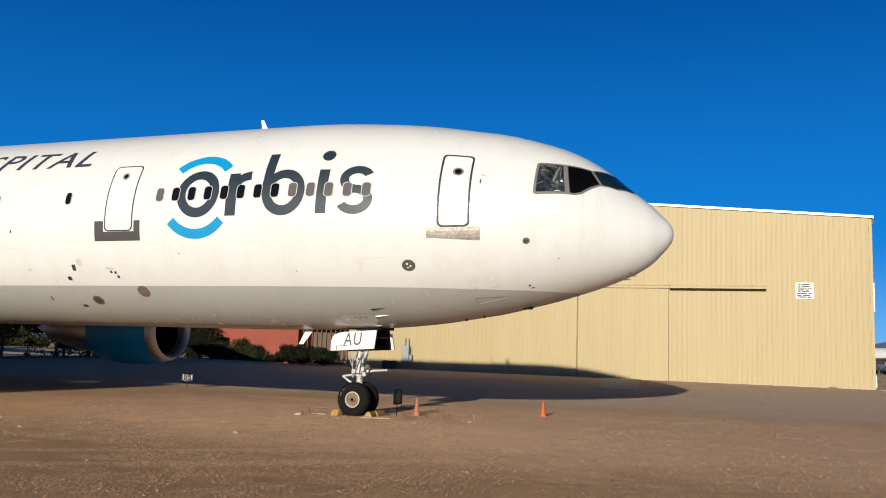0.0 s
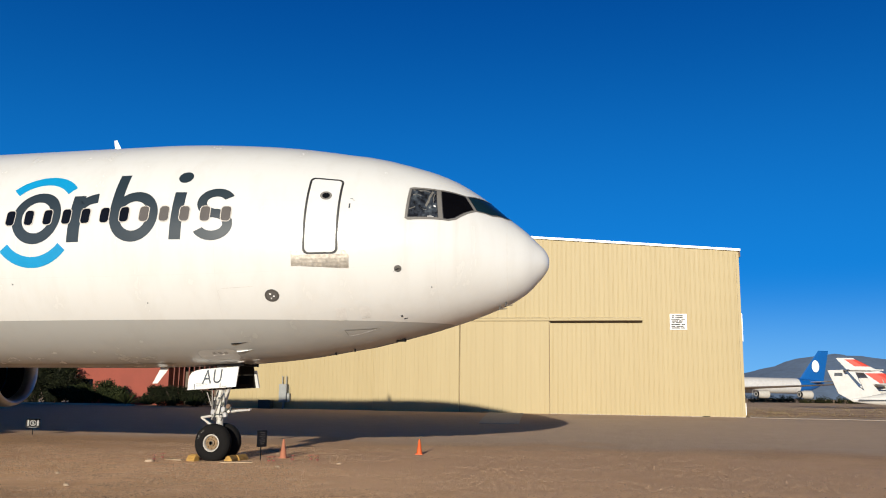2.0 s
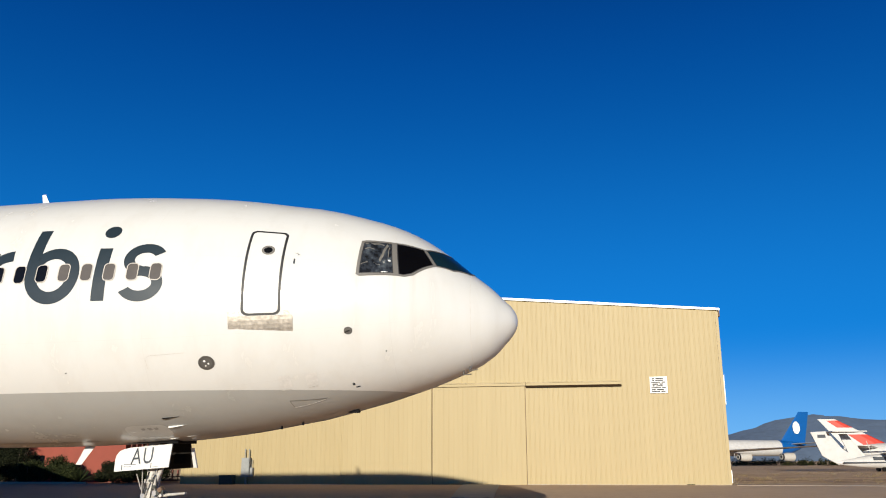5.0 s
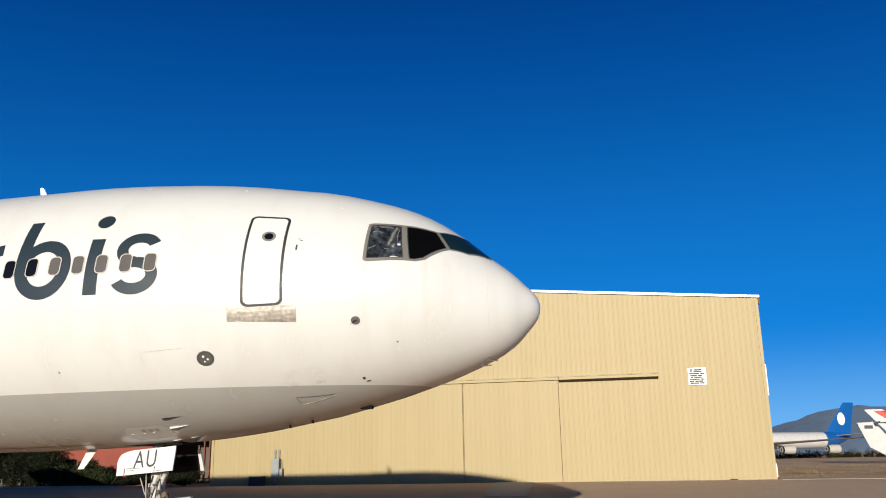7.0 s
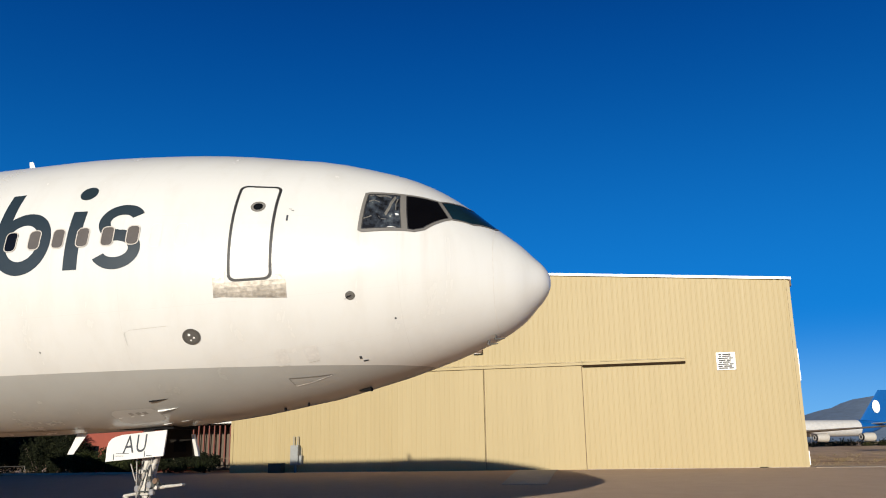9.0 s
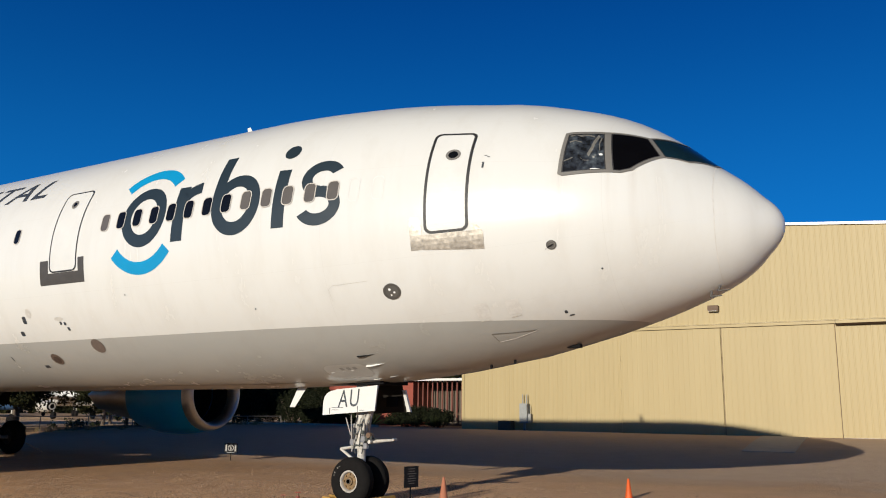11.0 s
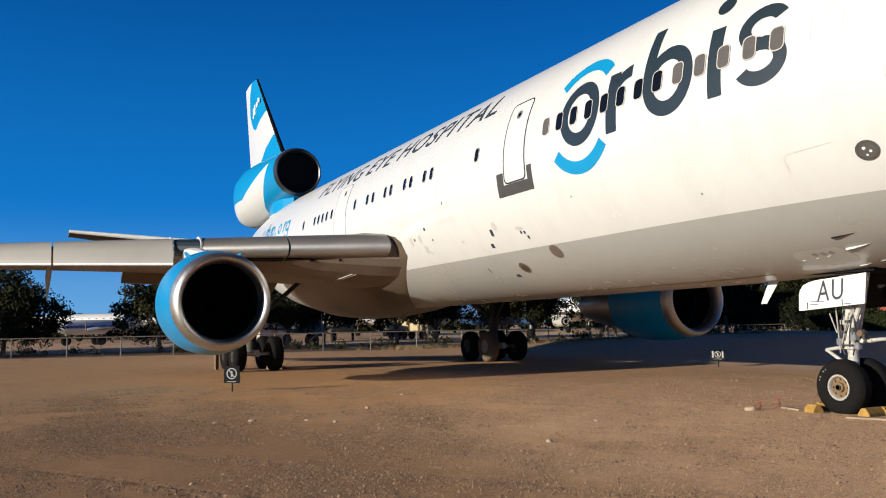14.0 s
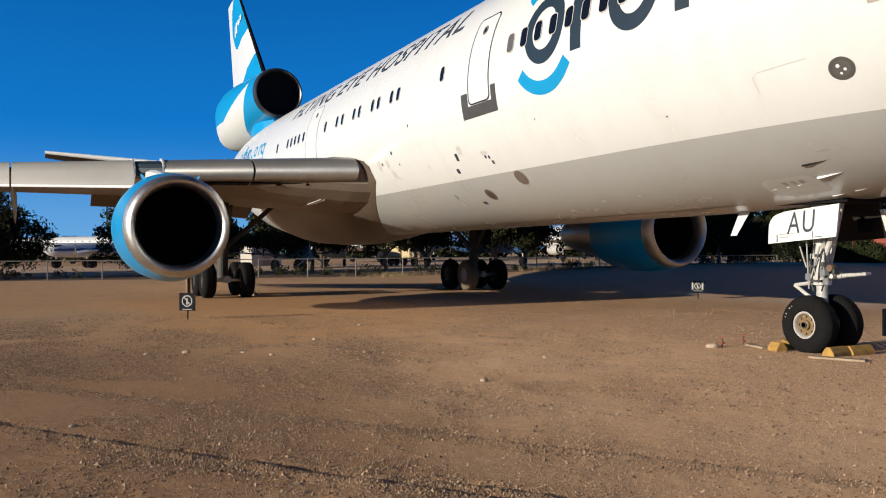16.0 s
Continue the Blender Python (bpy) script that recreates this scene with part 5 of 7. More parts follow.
        part("flap", loft(bmesh.new(), secs), M_FLAP, w, "lowered dark brown flap")
    for b in (6.0, 12.35, 16.0):
        x, z = le(b)
        c = chord(b)
        bm = bmesh.new()
        secs = []
        for u, rr, dz in ((0.45, 0.03, -0.20), (0.6, 0.13, -0.34), (0.85, 0.16, -0.45), (1.05, 0.12, -0.75), (1.22, 0.03, -1.35)):
            secs.append([(x - u * c, side * b + rr * 0.7 * math.cos(q), z + dz + rr * 1.4 * math.sin(q)) for q in [2 * math.pi * i / 10 for i in range(10)]])
        part("flap_track_fairing", loft(bm, secs), M_GREYPAINT, w, "pale flap track fairing", smooth=True)
    return w


for side in (-1, 1):
    build_wing(side)


def build_fairing():
    """The bulge where the wings meet the belly."""
    for side in (-1, 1):
        secs = []
        KEY = np.array([(21.93, 0.004, -22), (22.25, 0.05, -18), (23.2, 0.13, -14), (24.8, 0.24, -10), (27, 0.30, -8), (31, 0.30, -8), (34, 0.2, -10), (36.5, 0.01, -16)])
        for s in [21.93, 22.0, 22.1, 22.25, 22.5, 22.8] + [23.2 + 0.5 * i for i in range(26)] + [36.5]:
            k, a_hi = float(np.interp(s, KEY[:, 0], KEY[:, 1])), float(np.interp(s, KEY[:, 0], KEY[:, 2]))
            ring = []
            for i in range(57):
                a = a_hi + (-90 - a_hi) * i / 56
                # the front edge leans aft towards the keel
                lean = 0.083 * max(0.0, -31 - a) * smoothstep(33, 22, s)
                p = skin(s + lean, a, k * min(1, i / 7 + 0.25) + 0.004)
                ring.append((p.x, side * abs(p.y), p.z))
            ring += [(x, y * 0.72, z * 0.72) for x, y, z in ring[::-4]]
            secs.append(ring)
        part("wing_root_fairing", loft(bmesh.new(), secs), M_FAIRING, jet, "grey weathered wing-root fairing with the wing's shade painted in", smooth=True)


build_fairing()


# ---- engines ----
def nacelle(x, y, z, k=1.0, name="engine"):
    e = tagged(new(name), "bright-blue engine nacelle with a bare-metal lip")
    e.parent = jet
    e.matrix_local = Matrix.Translation((x, y, z))
    part("lip", lathe(bmesh.new(), [(-0.50, 1.03 * k), (-0.25, 1.04 * k), (-0.1, 1.075 * k), (-0.025, 1.12 * k), (0, 1.175 * k), (-0.03, 1.235 * k), (-0.12, 1.285 * k), (-0.28, 1.325 * k), (-0.42, 1.345 * k), (-0.42, 1.30 * k)], 72, close=True), M_LIP, e, "dull bare-metal inlet lip", smooth=True)
    part("cowl", lathe(bmesh.new(), [(-0.425, 1.31 * k), (-0.425, 1.347 * k), (-0.9, 1.42 * k), (-1.6, 1.48 * k), (-2.4, 1.46 * k), (-3.1, 1.36 * k), (-3.5, 1.26 * k), (-3.5, 1.2 * k), (-2.0, 1.3 * k)], 72, close=True), M_COWL, e, "bright-blue fan cowl", smooth=True)
    # duct and fan take black colours for the gloom of the inlet
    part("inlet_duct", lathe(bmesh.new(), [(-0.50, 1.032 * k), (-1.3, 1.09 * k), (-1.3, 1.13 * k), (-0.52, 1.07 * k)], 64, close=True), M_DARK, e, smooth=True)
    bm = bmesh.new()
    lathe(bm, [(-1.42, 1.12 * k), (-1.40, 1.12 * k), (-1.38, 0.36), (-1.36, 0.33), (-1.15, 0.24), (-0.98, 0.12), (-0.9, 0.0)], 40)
    part("fan", bm, M_FAN, e, "fan and spinner painted black as if unlit")
    part("core", lathe(bmesh.new(), [(-3.0, 1.08), (-4.2, 1.0), (-5.4, 0.80), (-6.3, 0.60), (-6.3, 0.50), (-7.3, 0.03)], 36), M_STEEL, e, "bare-metal core nozzle", smooth=True)
    return e


for side in (-1, 1):
    e = nacelle(-21.15, side * 8.29, -2.92)
    for q in (62, 118):
        a = radians(q)
        bm = bmesh.new()
        loft(bm, [[(-1.0 - u, 1.385 * math.cos(a) + t * math.sin(a), 1.385 * math.sin(a) - t * math.cos(a)) for u, t in ((0, 0), (0.5, 0.02), (0.9, 0), (0.5, -0.02))], [(-1.0 - u, 1.62 * math.cos(a), 1.62 * math.sin(a)) for u in (0.45, 0.6, 0.85, 0.6)]])
        part("strake", bm, M_COWL, e)
    # pylon up to the wing
    bm = bmesh.new()
    y0 = side * 8.29
    secs = []
    for x, zlo, zhi, w in ((-22.6, -1.62, -1.54, 0.05), (-23.1, -1.62, -1.46, 0.10), (-24.0, -1.62, -1.32, 0.15), (-25.2, -1.75, -1.12, 0.20), (-26.5, -2.10, -1.00, 0.22), (-27.4, -2.50, -1.0, 0.22), (-29.5, -2.35, -1.15, 0.16), (-31.5, -1.75, -1.3, 0.04)):
        secs.append([(x, y0 - w, zlo), (x, y0 + w, zlo), (x, y0 + w, zhi - 0.06), (x, y0 + w * 0.4, zhi), (x, y0 - w * 0.4, zhi), (x, y0 - w, zhi - 0.06)])
    part("pylon", loft(bm, secs), M_WHITE, jet, "white engine pylon")

# tail engine, fin and tailplane
TZ = 4.93
te = tagged(new("tail_engine"), "tail engine with a dark lip above the rear fuselage")
te.parent = jet
part("lip", lathe(bmesh.new(), [(-42.75, 1.08), (-42.5, 1.10), (-42.36, 1.15), (-42.3, 1.21), (-42.33, 1.27), (-42.45, 1.31), (-42.62, 1.335), (-42.62, 1.30)], 64, center=(0, 0, TZ), close=True), surface("dark_lip_metal", (0.10, 0.10, 0.105), 0.35, 0.8, vary=0.2), te, "dark metal inlet lip", smooth=True)
# duct walls coloured black as an unlit opening
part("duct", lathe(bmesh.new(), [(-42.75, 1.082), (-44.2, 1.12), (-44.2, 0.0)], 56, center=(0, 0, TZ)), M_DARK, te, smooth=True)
pod = lathe(bmesh.new(), [(-42.625, 1.30), (-42.625, 1.337), (-43.5, 1.40), (-45.5, 1.50), (-48.0, 1.66), (-49.8, 1.72), (-51.2, 1.62), (-52.4, 1.38), (-53.2, 1.15), (-53.2, 1.0), (-50, 1.2)], 72, center=(0, 0, TZ), close=True)
for v in pod.verts:
    # the pod sags towards the fuselage behind the inlet
    if v.co.z < TZ and v.co.x < -44.5:
        v.co.z -= 0.075 * (-44.5 - v.co.x) * min(1.0, (TZ - v.co.z) / 0.9)
part("pod", pod, M_TAIL, te, "white and blue pod", smooth=True)
bm = bmesh.new()
secs = []
for x, w, zt in ((-42.9, 0.12, 3.66), (-43.8, 0.5, 3.7), (-45, 0.7, 3.8), (-46.2, 0.6, 3.8), (-47.4, 0.1, 3.6)):
    secs.append([(x, -w * 1.4, 2.0), (x, -w, 2.9), (x, -w, zt), (x, w, zt), (x, w, 2.9), (x, w * 1.4, 2.0)])
part("banjo_fairing", loft(bm, secs), M_TAIL, te, "white and blue fairing under the pod")


def plate(bm, corners, t):
    """A tapered flying surface from leading and trailing edge points, root then tip, thick t."""
    secs = []
    for l, r, k, n in corners:
        l, r = Vector(l), Vector(r)
        secs.append([l + (r - l) * u + Vector(n) * (v * k) for u, v in ((0, 0), (0.06, 0.5), (0.3, 1), (0.65, 0.7), (1, 0.04), (1, -0.04), (0.65, -0.7), (0.3, -1), (0.06, -0.5))])
    return loft(bm, secs)


fin = part("fin", plate(bmesh.new(), [((-45.0, 0, 6.2), (-53.2, 0, 6.2), 0.30, (0, 1, 0)), ((-51.75, 0, 12.75), (-54.95, 0, 12.75), 0.13, (0, 1, 0))], 1), M_TAIL, jet, "tall white fin with bright-blue sweeps")
part("leading_edge", plate(bmesh.new(), [((-44.93, 0, 6.2), (-45.25, 0, 6.2), 0.15, (0, 1, 0)), ((-51.70, 0, 12.76), (-51.88, 0, 12.76), 0.075, (0, 1, 0))], 1), M_DARK, fin, "dark leading edge strip")
for sgn in (-1, 1):
    # an unreadable white mark on the fin
    for x0, x1, z0, z1 in ((-50.35, -50.55, 10.85, 11.15), (-50.70, -50.82, 10.75, 11.2), (-50.95, -51.25, 10.68, 11.0), (-51.40, -51.75, 10.3, 10.95), (-51.85, -52.05, 10.1, 10.8)):
        part("mark_bar", box(bmesh.new(), x1, x0, sgn * 0.19 - 0.02, sgn * 0.19 + 0.02, z0, z1), M_SIGNWHITE, fin)
    part("tailplane", plate(bmesh.new(), [((-43.6, sgn * 1.2, 0.75), (-50.2, sgn * 1.2, 0.6), 0.30, (0, 0, 1)), ((-50.3, sgn * 11.1, 2.15), (-53.0, sgn * 11.1, 2.12), 0.10, (0, 0, 1))], 1), M_FLAP, jet, "dull brown tailplane")
    part("tailplane_edge", plate(bmesh.new(), [((-43.52, sgn * 1.2, 0.76), (-44.1, sgn * 1.2, 0.75), 0.20, (0, 0, 1)), ((-50.24, sgn * 11.12, 2.16), (-50.62, sgn * 11.12, 2.15), 0.09, (0, 0, 1))], 1), M_WHITE, jet, "white leading edge of the tailplane")


# ---- landing gear ----
def wheel(parent, m, r, w, rim_r, rubber=M_TYRE):
    t = part("wheel", lathe(bmesh.new(), [(-w / 2 + 0.02, rim_r), (-w / 2, rim_r + 0.03), (-w / 2, r * 0.80), (-w / 2 + 0.035, r * 0.93), (-w / 2 + 0.09, r * 0.99), (-w * 0.18, r), (-w * 0.17, r - 0.008), (-w * 0.15, r - 0.008), (-w * 0.14, r), (w * 0.14, r), (w * 0.15, r - 0.008), (w * 0.17, r - 0.008), (w * 0.18, r), (w / 2 - 0.09, r * 0.99), (w / 2 - 0.035, r * 0.93), (w / 2, r * 0.80), (w / 2, rim_r + 0.03), (w / 2 - 0.02, rim_r)], 48, axis="y", close=True), rubber, parent, "black aircraft tyre on a worn pale rim" if rubber is M_TYRE else "pale tan tyre on a pale rim", smooth=True, at=m)
    return t


def rim_bm(r, w):
    bm = bmesh.new()
    lathe(bm, [(-w / 2 + 0.015, r), (-w / 2 + 0.010, r * 0.84), (-w / 2 + 0.03, r * 0.78), (-w / 2 + 0.07, r * 0.74), (w / 2 - 0.07, r * 0.74), (w / 2 - 0.07, r * 0.74), (w / 2 - 0.03, r * 0.78), (w / 2 - 0.010, r * 0.84), (w / 2 - 0.015, r)], 40, axis="y", close=True)
    return bm


def hub_bm(r, w):
    bm = bmesh.new()
    lathe(bm, [(-w / 2 - 0.01, 0.0), (-w / 2 - 0.01, r * 0.18), (-w / 2 + 0.015, r * 0.20), (-w / 2 + 0.02, r * 0.34), (-w / 2 + 0.06, r * 0.38), (-w / 2 + 0.065, r * 0.745), (w / 2 - 0.065, r * 0.745), (w / 2 + 0.01, r * 0.2), (w / 2 + 0.01, 0)], 32, axis="y")
    for i in range(8):
        a = math.pi * i / 4
        rod(bm, (r * 0.62 * math.cos(a), -w / 2 + 0.035, r * 0.62 * math.sin(a)), (r * 0.62 * math.cos(a), -w / 2 + 0.065, r * 0.62 * math.sin(a)), r * 0.08, seg=8)
    return bm


G = Matrix.Translation(PLANE_M.inverted() @ Vector((-9.84, 21.842, -0.03))) @ Matrix.Rotation(radians(PITCH), 4, "Y")
ng = tagged(new("nose_gear"), "white-enamelled nose gear with twin black wheels")
ng.parent = jet
ng.matrix_local = G
for y in (-0.29, 0.29):
    w = wheel(ng, Matrix.Translation((0, y, 0.475)), 0.48, 0.33, 0.225)
    for nm, b, m in (("rim", rim_bm(0.228, 0.28), M_RIM), ("hub", hub_bm(0.228, 0.28), M_HUB)):
        p = part(nm, b, m, w, smooth=nm == "rim")
    for k in (0, 1, 3, 4):
        a = radians(126 + 9 * k)
        part("sidewall_mark", box(bmesh.new(), -0.011, 0.011, -0.169, -0.1655, 0.355, 0.372 + 0.008 * (k % 2)), M_GALVDULL, w, at=Matrix.Rotation(math.pi / 2 - a, 4, "Y"))
bm = bmesh.new()
rod(bm, (0, 0, 1.12), (-0.03, 0, 2.75), 0.12, 0.12, 20)
rod(bm, (0, 0, 1.12), (0, 0, 1.27), 0.15, 0.15, 20)
rod(bm, (-0.02, 0, 1.55), (-0.02, 0, 1.63), 0.165, 0.165, 20)
rod(bm, (-0.02, -0.2, 1.95), (-0.02, 0.2, 1.95), 0.07, 0.07, 12)
part("strut", bm, M_GEAR, ng, "white strut cylinder", smooth=False)
part("piston", rod(bmesh.new(), (0.02, 0, 0.45), (0, 0, 1.13), 0.09, 0.09, 20), M_GEAR, ng, "pale oleo piston")
part("axle", rod(bmesh.new(), (0.0, -0.44, 0.475), (0.0, 0.44, 0.475), 0.05, 0.05, 14), M_LAMPRIM, ng)
bm = bmesh.new()
rod(bm, (0.02, 0, 1.24), (0.42, -0.03, 1.28), 0.048, 0.04, 10)
rod(bm, (0.42, -0.03, 1.28), (0.86, -0.03, 1.32), 0.034, 0.026, 10)
rod(bm, (0.30, -0.16, 1.27), (0.30, 0.16, 1.27), 0.04, 0.04, 10)
rod(bm, (0.84, -0.08, 1.32), (0.84, 0.04, 1.32), 0.028, 0.028, 10)
part("tow_arm", bm, M_GEAR, ng, "white tow arm pointing forward")
bm = bmesh.new()
rod(bm, (-0.10, 0, 1.16), (-0.50, -0.05, 1.10), 0.035, 0.03, 8)
rod(bm, (-0.50, -0.05, 1.10), (-0.06, 0, 0.80), 0.03, 0.035, 8)
part("torque_link", bm, M_GEAR, ng)
bm = bmesh.new()
rod(bm, (0.05, 0.1, 1.35), (0.34, 0.1, 2.6), 0.042, 0.042, 10)
rod(bm, (0.07, -0.1, 1.42), (0.30, -0.1, 1.95), 0.045, 0.05, 10)
part("drag_brace", bm, M_GEAR, ng, "white drag brace")
bm = bmesh.new()
for a, b in (((-0.17, -0.1, 1.05), (-0.20, -0.12, 1.85)), ((0.14, -0.12, 1.1), (0.17, -0.14, 1.9)), ((-0.12, -0.16, 1.1), (0.1, -0.17, 1.75)), ((0.17, -0.1, 1.2), (0.36, -0.1, 1.42)), ((-0.2, -0.12, 1.4), (-0.35, -0.1, 1.75))):
    rod(bm, a, b, 0.014, 0.014, 6)
part("hydraulic_line", bm, M_GALVDULL, ng)
for x, y, z in ((0.16, -0.15, 1.32), (0.2, -0.12, 1.18), (-0.12, -0.15, 1.25)):
    part("valve_block", box(bmesh.new(), x - 0.05, x + 0.05, y - 0.05, y + 0.05, z - 0.06, z + 0.06, 0.012), M_STEEL, ng)

for a, b, c in (((0.10, -0.13, 1.02), (0.24, -0.17, 1.30), (0.16, -0.14, 1.72)), ((0.13, -0.10, 1.20), (0.33, -0.14, 1.36), (0.46, -0.06, 1.33)), ((-0.06, -0.15, 1.15), (-0.12, -0.18, 1.45), (-0.02, -0.14, 1.80)), ((0.05, -0.14, 1.16), (0.07, -0.17, 1.40), (0.12, -0.13, 1.66)), ((0.20, -0.10, 1.15), (0.28, -0.12, 1.22), (0.36, -0.10, 1.42)), ((-0.14, -0.08, 1.62), (-0.16, -0.15, 1.30), (-0.05, -0.14, 1.02))):
    bm = bmesh.new()
    pts = [Vector(a).lerp(Vector(b), u).lerp(Vector(b).lerp(Vector(c), u), u) for u in [k / 6 for k in range(7)]]
    for p, q in zip(pts, pts[1:]):
        rod(bm, p, q, 0.013, seg=6)
    part("hose", bm, M_BLACK, ng, "black rubber hydraulic hose")
for x, z, w, h in ((0.05, 1.60, 0.10, 0.05), (-0.03, 1.42, 0.06, 0.04), (0.14, 1.46, 0.08, 0.07), (0.24, 1.33, 0.09, 0.10), (0.02, 1.19, 0.20, 0.03), (0.36, 1.35, 0.05, 0.08)):
    part("bracket", box(bmesh.new(), x - w / 2, x + w / 2, -0.185, -0.125, z - h / 2, z + h / 2, 0.008), M_LAMPRIM0, ng)
bm = bmesh.new()
lathe(bm, [(-0.20, 0.0), (-0.20, 0.055), (-0.16, 0.065), (-0.10, 0.065), (-0.10, 0.0)], 16, axis="y", center=(0.30, 0, 1.40))
part("steering_valve", bm, M_RUST, ng, "brown steering valve")


def gear_door(y, m, letters):
    bm = bmesh.new()
    pts = [(0.62, 2.42), (0.56, 1.90), (-0.78, 1.80), (-0.77, 2.08), (-0.74, 2.18), (-0.67, 2.26), (-0.56, 2.305), (-0.40, 2.34)]
    loft(bm, [[(x, y + d, z) for x, z in pts] for d in (0.0, 0.035)])
    d = part("gear_door", bm, m, ng, "white gear door lettered AU" if letters else "white gear door")
    if letters:
        b = text_mesh("AU", 0.36, 0.56, 0.12, 1.15, 0.0)
        for v in b.verts:
            v.co = Vector((-0.385 + v.co.x, y - 0.004, 1.955 + v.co.y + 0.065 * v.co.x))
        part("registration_letters", b, M_INK, d, "charcoal letters AU")
        for x0, x1, z0, z1 in ((-0.60, -0.58, 1.83, 1.95), (0.12, 0.135, 1.88, 2.0), (-0.54, -0.36, 1.905, 1.915), (-0.54, -0.24, 1.955, 1.965), (0.17, 0.30, 1.905, 1.915)):
            part("stencil_mark", box(bmesh.new(), x0, x1, y - 0.004, y - 0.002, z0, z1), M_INK, d)
    return d


gear_door(-0.36, M_WHITE, True)
# the port door hangs open, lining in view and painted shade-dark, front edge pale
def port_y(z):
    return 0.62 + (2.28 - z) * 0.43


bm = bmesh.new()
pts = [(0.62, 2.46), (0.62, 1.88), (-0.78, 1.80), (-0.77, 2.08), (-0.70, 2.26), (-0.40, 2.42)]
loft(bm, [[(x, port_y(z) + d, z) for x, z in pts] for d in (0.0, 0.035)])
d = part("gear_door", bm, M_DOORIN, ng, "lining of the open port gear door, painted dark for shade")
bm = bmesh.new()
loft(bm, [[(x, port_y(z) - 0.02, z) for x, z in ((0.625, 2.34), (0.69, 2.34), (0.715, 1.88), (0.625, 1.88))], [(x, port_y(z) + 0.045, z) for x, z in ((0.625, 2.34), (0.69, 2.34), (0.715, 1.88), (0.625, 1.88))]])
part("door_edge", bm, M_WHITE, d, "white front edge of the door")
part("access_panel", box(bmesh.new(), 0.20, 0.48, port_y(2.1) - 0.09, port_y(2.1) - 0.06, 1.98, 2.2), M_DARK, d)
# a black block stands for the unlit bay
part("gear_bay", box(bmesh.new(), -0.75, 0.75, -0.34, 0.60, 2.44, 2.62), M_DARK, ng, "dark wheel bay")


def main_gear(side):
    m = Matrix.Translation(PLANE_M.inverted() @ Vector((-31.9, 21.842 + side * 5.33, 0.0))) @ Matrix.Rotation(radians(PITCH), 4, "Y")
    g = tagged(new("main_gear"), "four-wheel main gear bogie with black tyres")
    g.parent = jet
    g.matrix_local = m
    for x in (-0.81, 0.81):
        for y in (-0.69, 0.69):
            pale = side > 0 and x > 0 and y < 0
            w = wheel(g, Matrix.Translation((x, y, 0.64)), 0.64, 0.46, 0.29, M_TANTYRE if pale else M_TYRE)
            part("rim", rim_bm(0.295, 0.42), M_RIM if pale else M_OLDRIM, w, "worn tan rim" if pale else "dirty dark rim", smooth=True)
            part("hub", hub_bm(0.295, 0.42), M_RIM if pale else M_OLDRIM, w)
        part("axle", rod(bmesh.new(), (x, -0.7, 0.64), (x, 0.7, 0.64), 0.07), M_STEEL, g)
    part("bogie_beam", rod(bmesh.new(), (-0.95, 0, 0.66), (0.95, 0, 0.66), 0.13, 0.13, 14), M_GEAR, g)
    bm = bmesh.new()
    rod(bm, (0, 0, 0.66), (0.15, 0, 3.7), 0.2, 0.22, 18)
    rod(bm, (0.05, 0, 1.7), (0.05, -side * 1.9, 3.4), 0.09, 0.09, 12)
    rod(bm, (0.1, 0, 1.5), (1.6, 0, 3.3), 0.07, 0.07, 12)
    part("strut", bm, M_OLDRIM, g, "tall dark strut with braces")
    bm = bmesh.new()
    box(bm, -0.9, 0.9, side * 0.35 - 0.02, side * 0.35 + 0.02, 1.9, 3.6)
    part("gear_door", bm, M_DOORIN, g, "dark strut door")


for side in (-1, 1):
    main_gear(side)


# ---- things round the nose gear ----
def chock(x, y, rz, length):
    c = thing("wheel_chock", "worn yellow wooden wheel chock on the dirt", "chock", pose(x, y, ground_z(x, y), 0, 0, rz), group="chocks at the nose wheel")
    bm = bmesh.new()
    loft(bm, [[(-0.11, yy, 0.0), (0.11, yy, 0.0), (0.10, yy, 0.06), (0.035, yy, 0.145), (-0.035, yy, 0.145), (-0.10, yy, 0.06)] for yy in (-length / 2, length / 2)])
    bmesh.ops.bevel(bm, geom=bm.edges[:], offset=0.008, segments=1, affect="EDGES")
    part("block", bm, M_YELLOW, c)
    return c


chock(-10.38, 21.62, 52, 0.24)
chock(-10.22, 21.24, 78, 0.24)
chock(-9.30, 21.50, 3, 0.42)
chock(-9.27, 21.98, -2, 0.50)
solo("chock_board", box(bmesh.new(), -0.40, 0.40, -0.09, 0.09, 0.0, 0.03, 0.006), M_FIELDWOOD, "weathered pale board lying by the chocks", "board", m=pose(-9.0, 21.15, 0.0, 0, 0, 24))
solo("chock_board", box(bmesh.new(), -0.25, 0.25, -0.08, 0.08, 0.0, 0.03, 0.006), M_FIELDWOOD, "weathered pale board lying by the chocks", "board", m=pose(-10.75, 21.35, 0.0, 0, 0, -12))


def cone(x, y, plastic, label, k=1.0):
    c = thing("traffic_cone", label, "cone", pose(x, y, ground_z(x, y)), group="cones by the aircraft")
    part("base", box(bmesh.new(), -0.13 * k, 0.13 * k, -0.13 * k, 0.13 * k, 0.0, 0.025, 0.008), plastic, c)
    part("body", lathe(bmesh.new(), [(0.025 * k, 0.10 * k), (0.04 * k, 0.095 * k), (0.49 * k, 0.026 * k), (0.50 * k, 0.016 * k)], 24, axis="z"), plastic, c, smooth=True)


cone(-5.36, 25.78, M_ORANGE, "bright orange traffic cone standing on the dirt", 0.88)
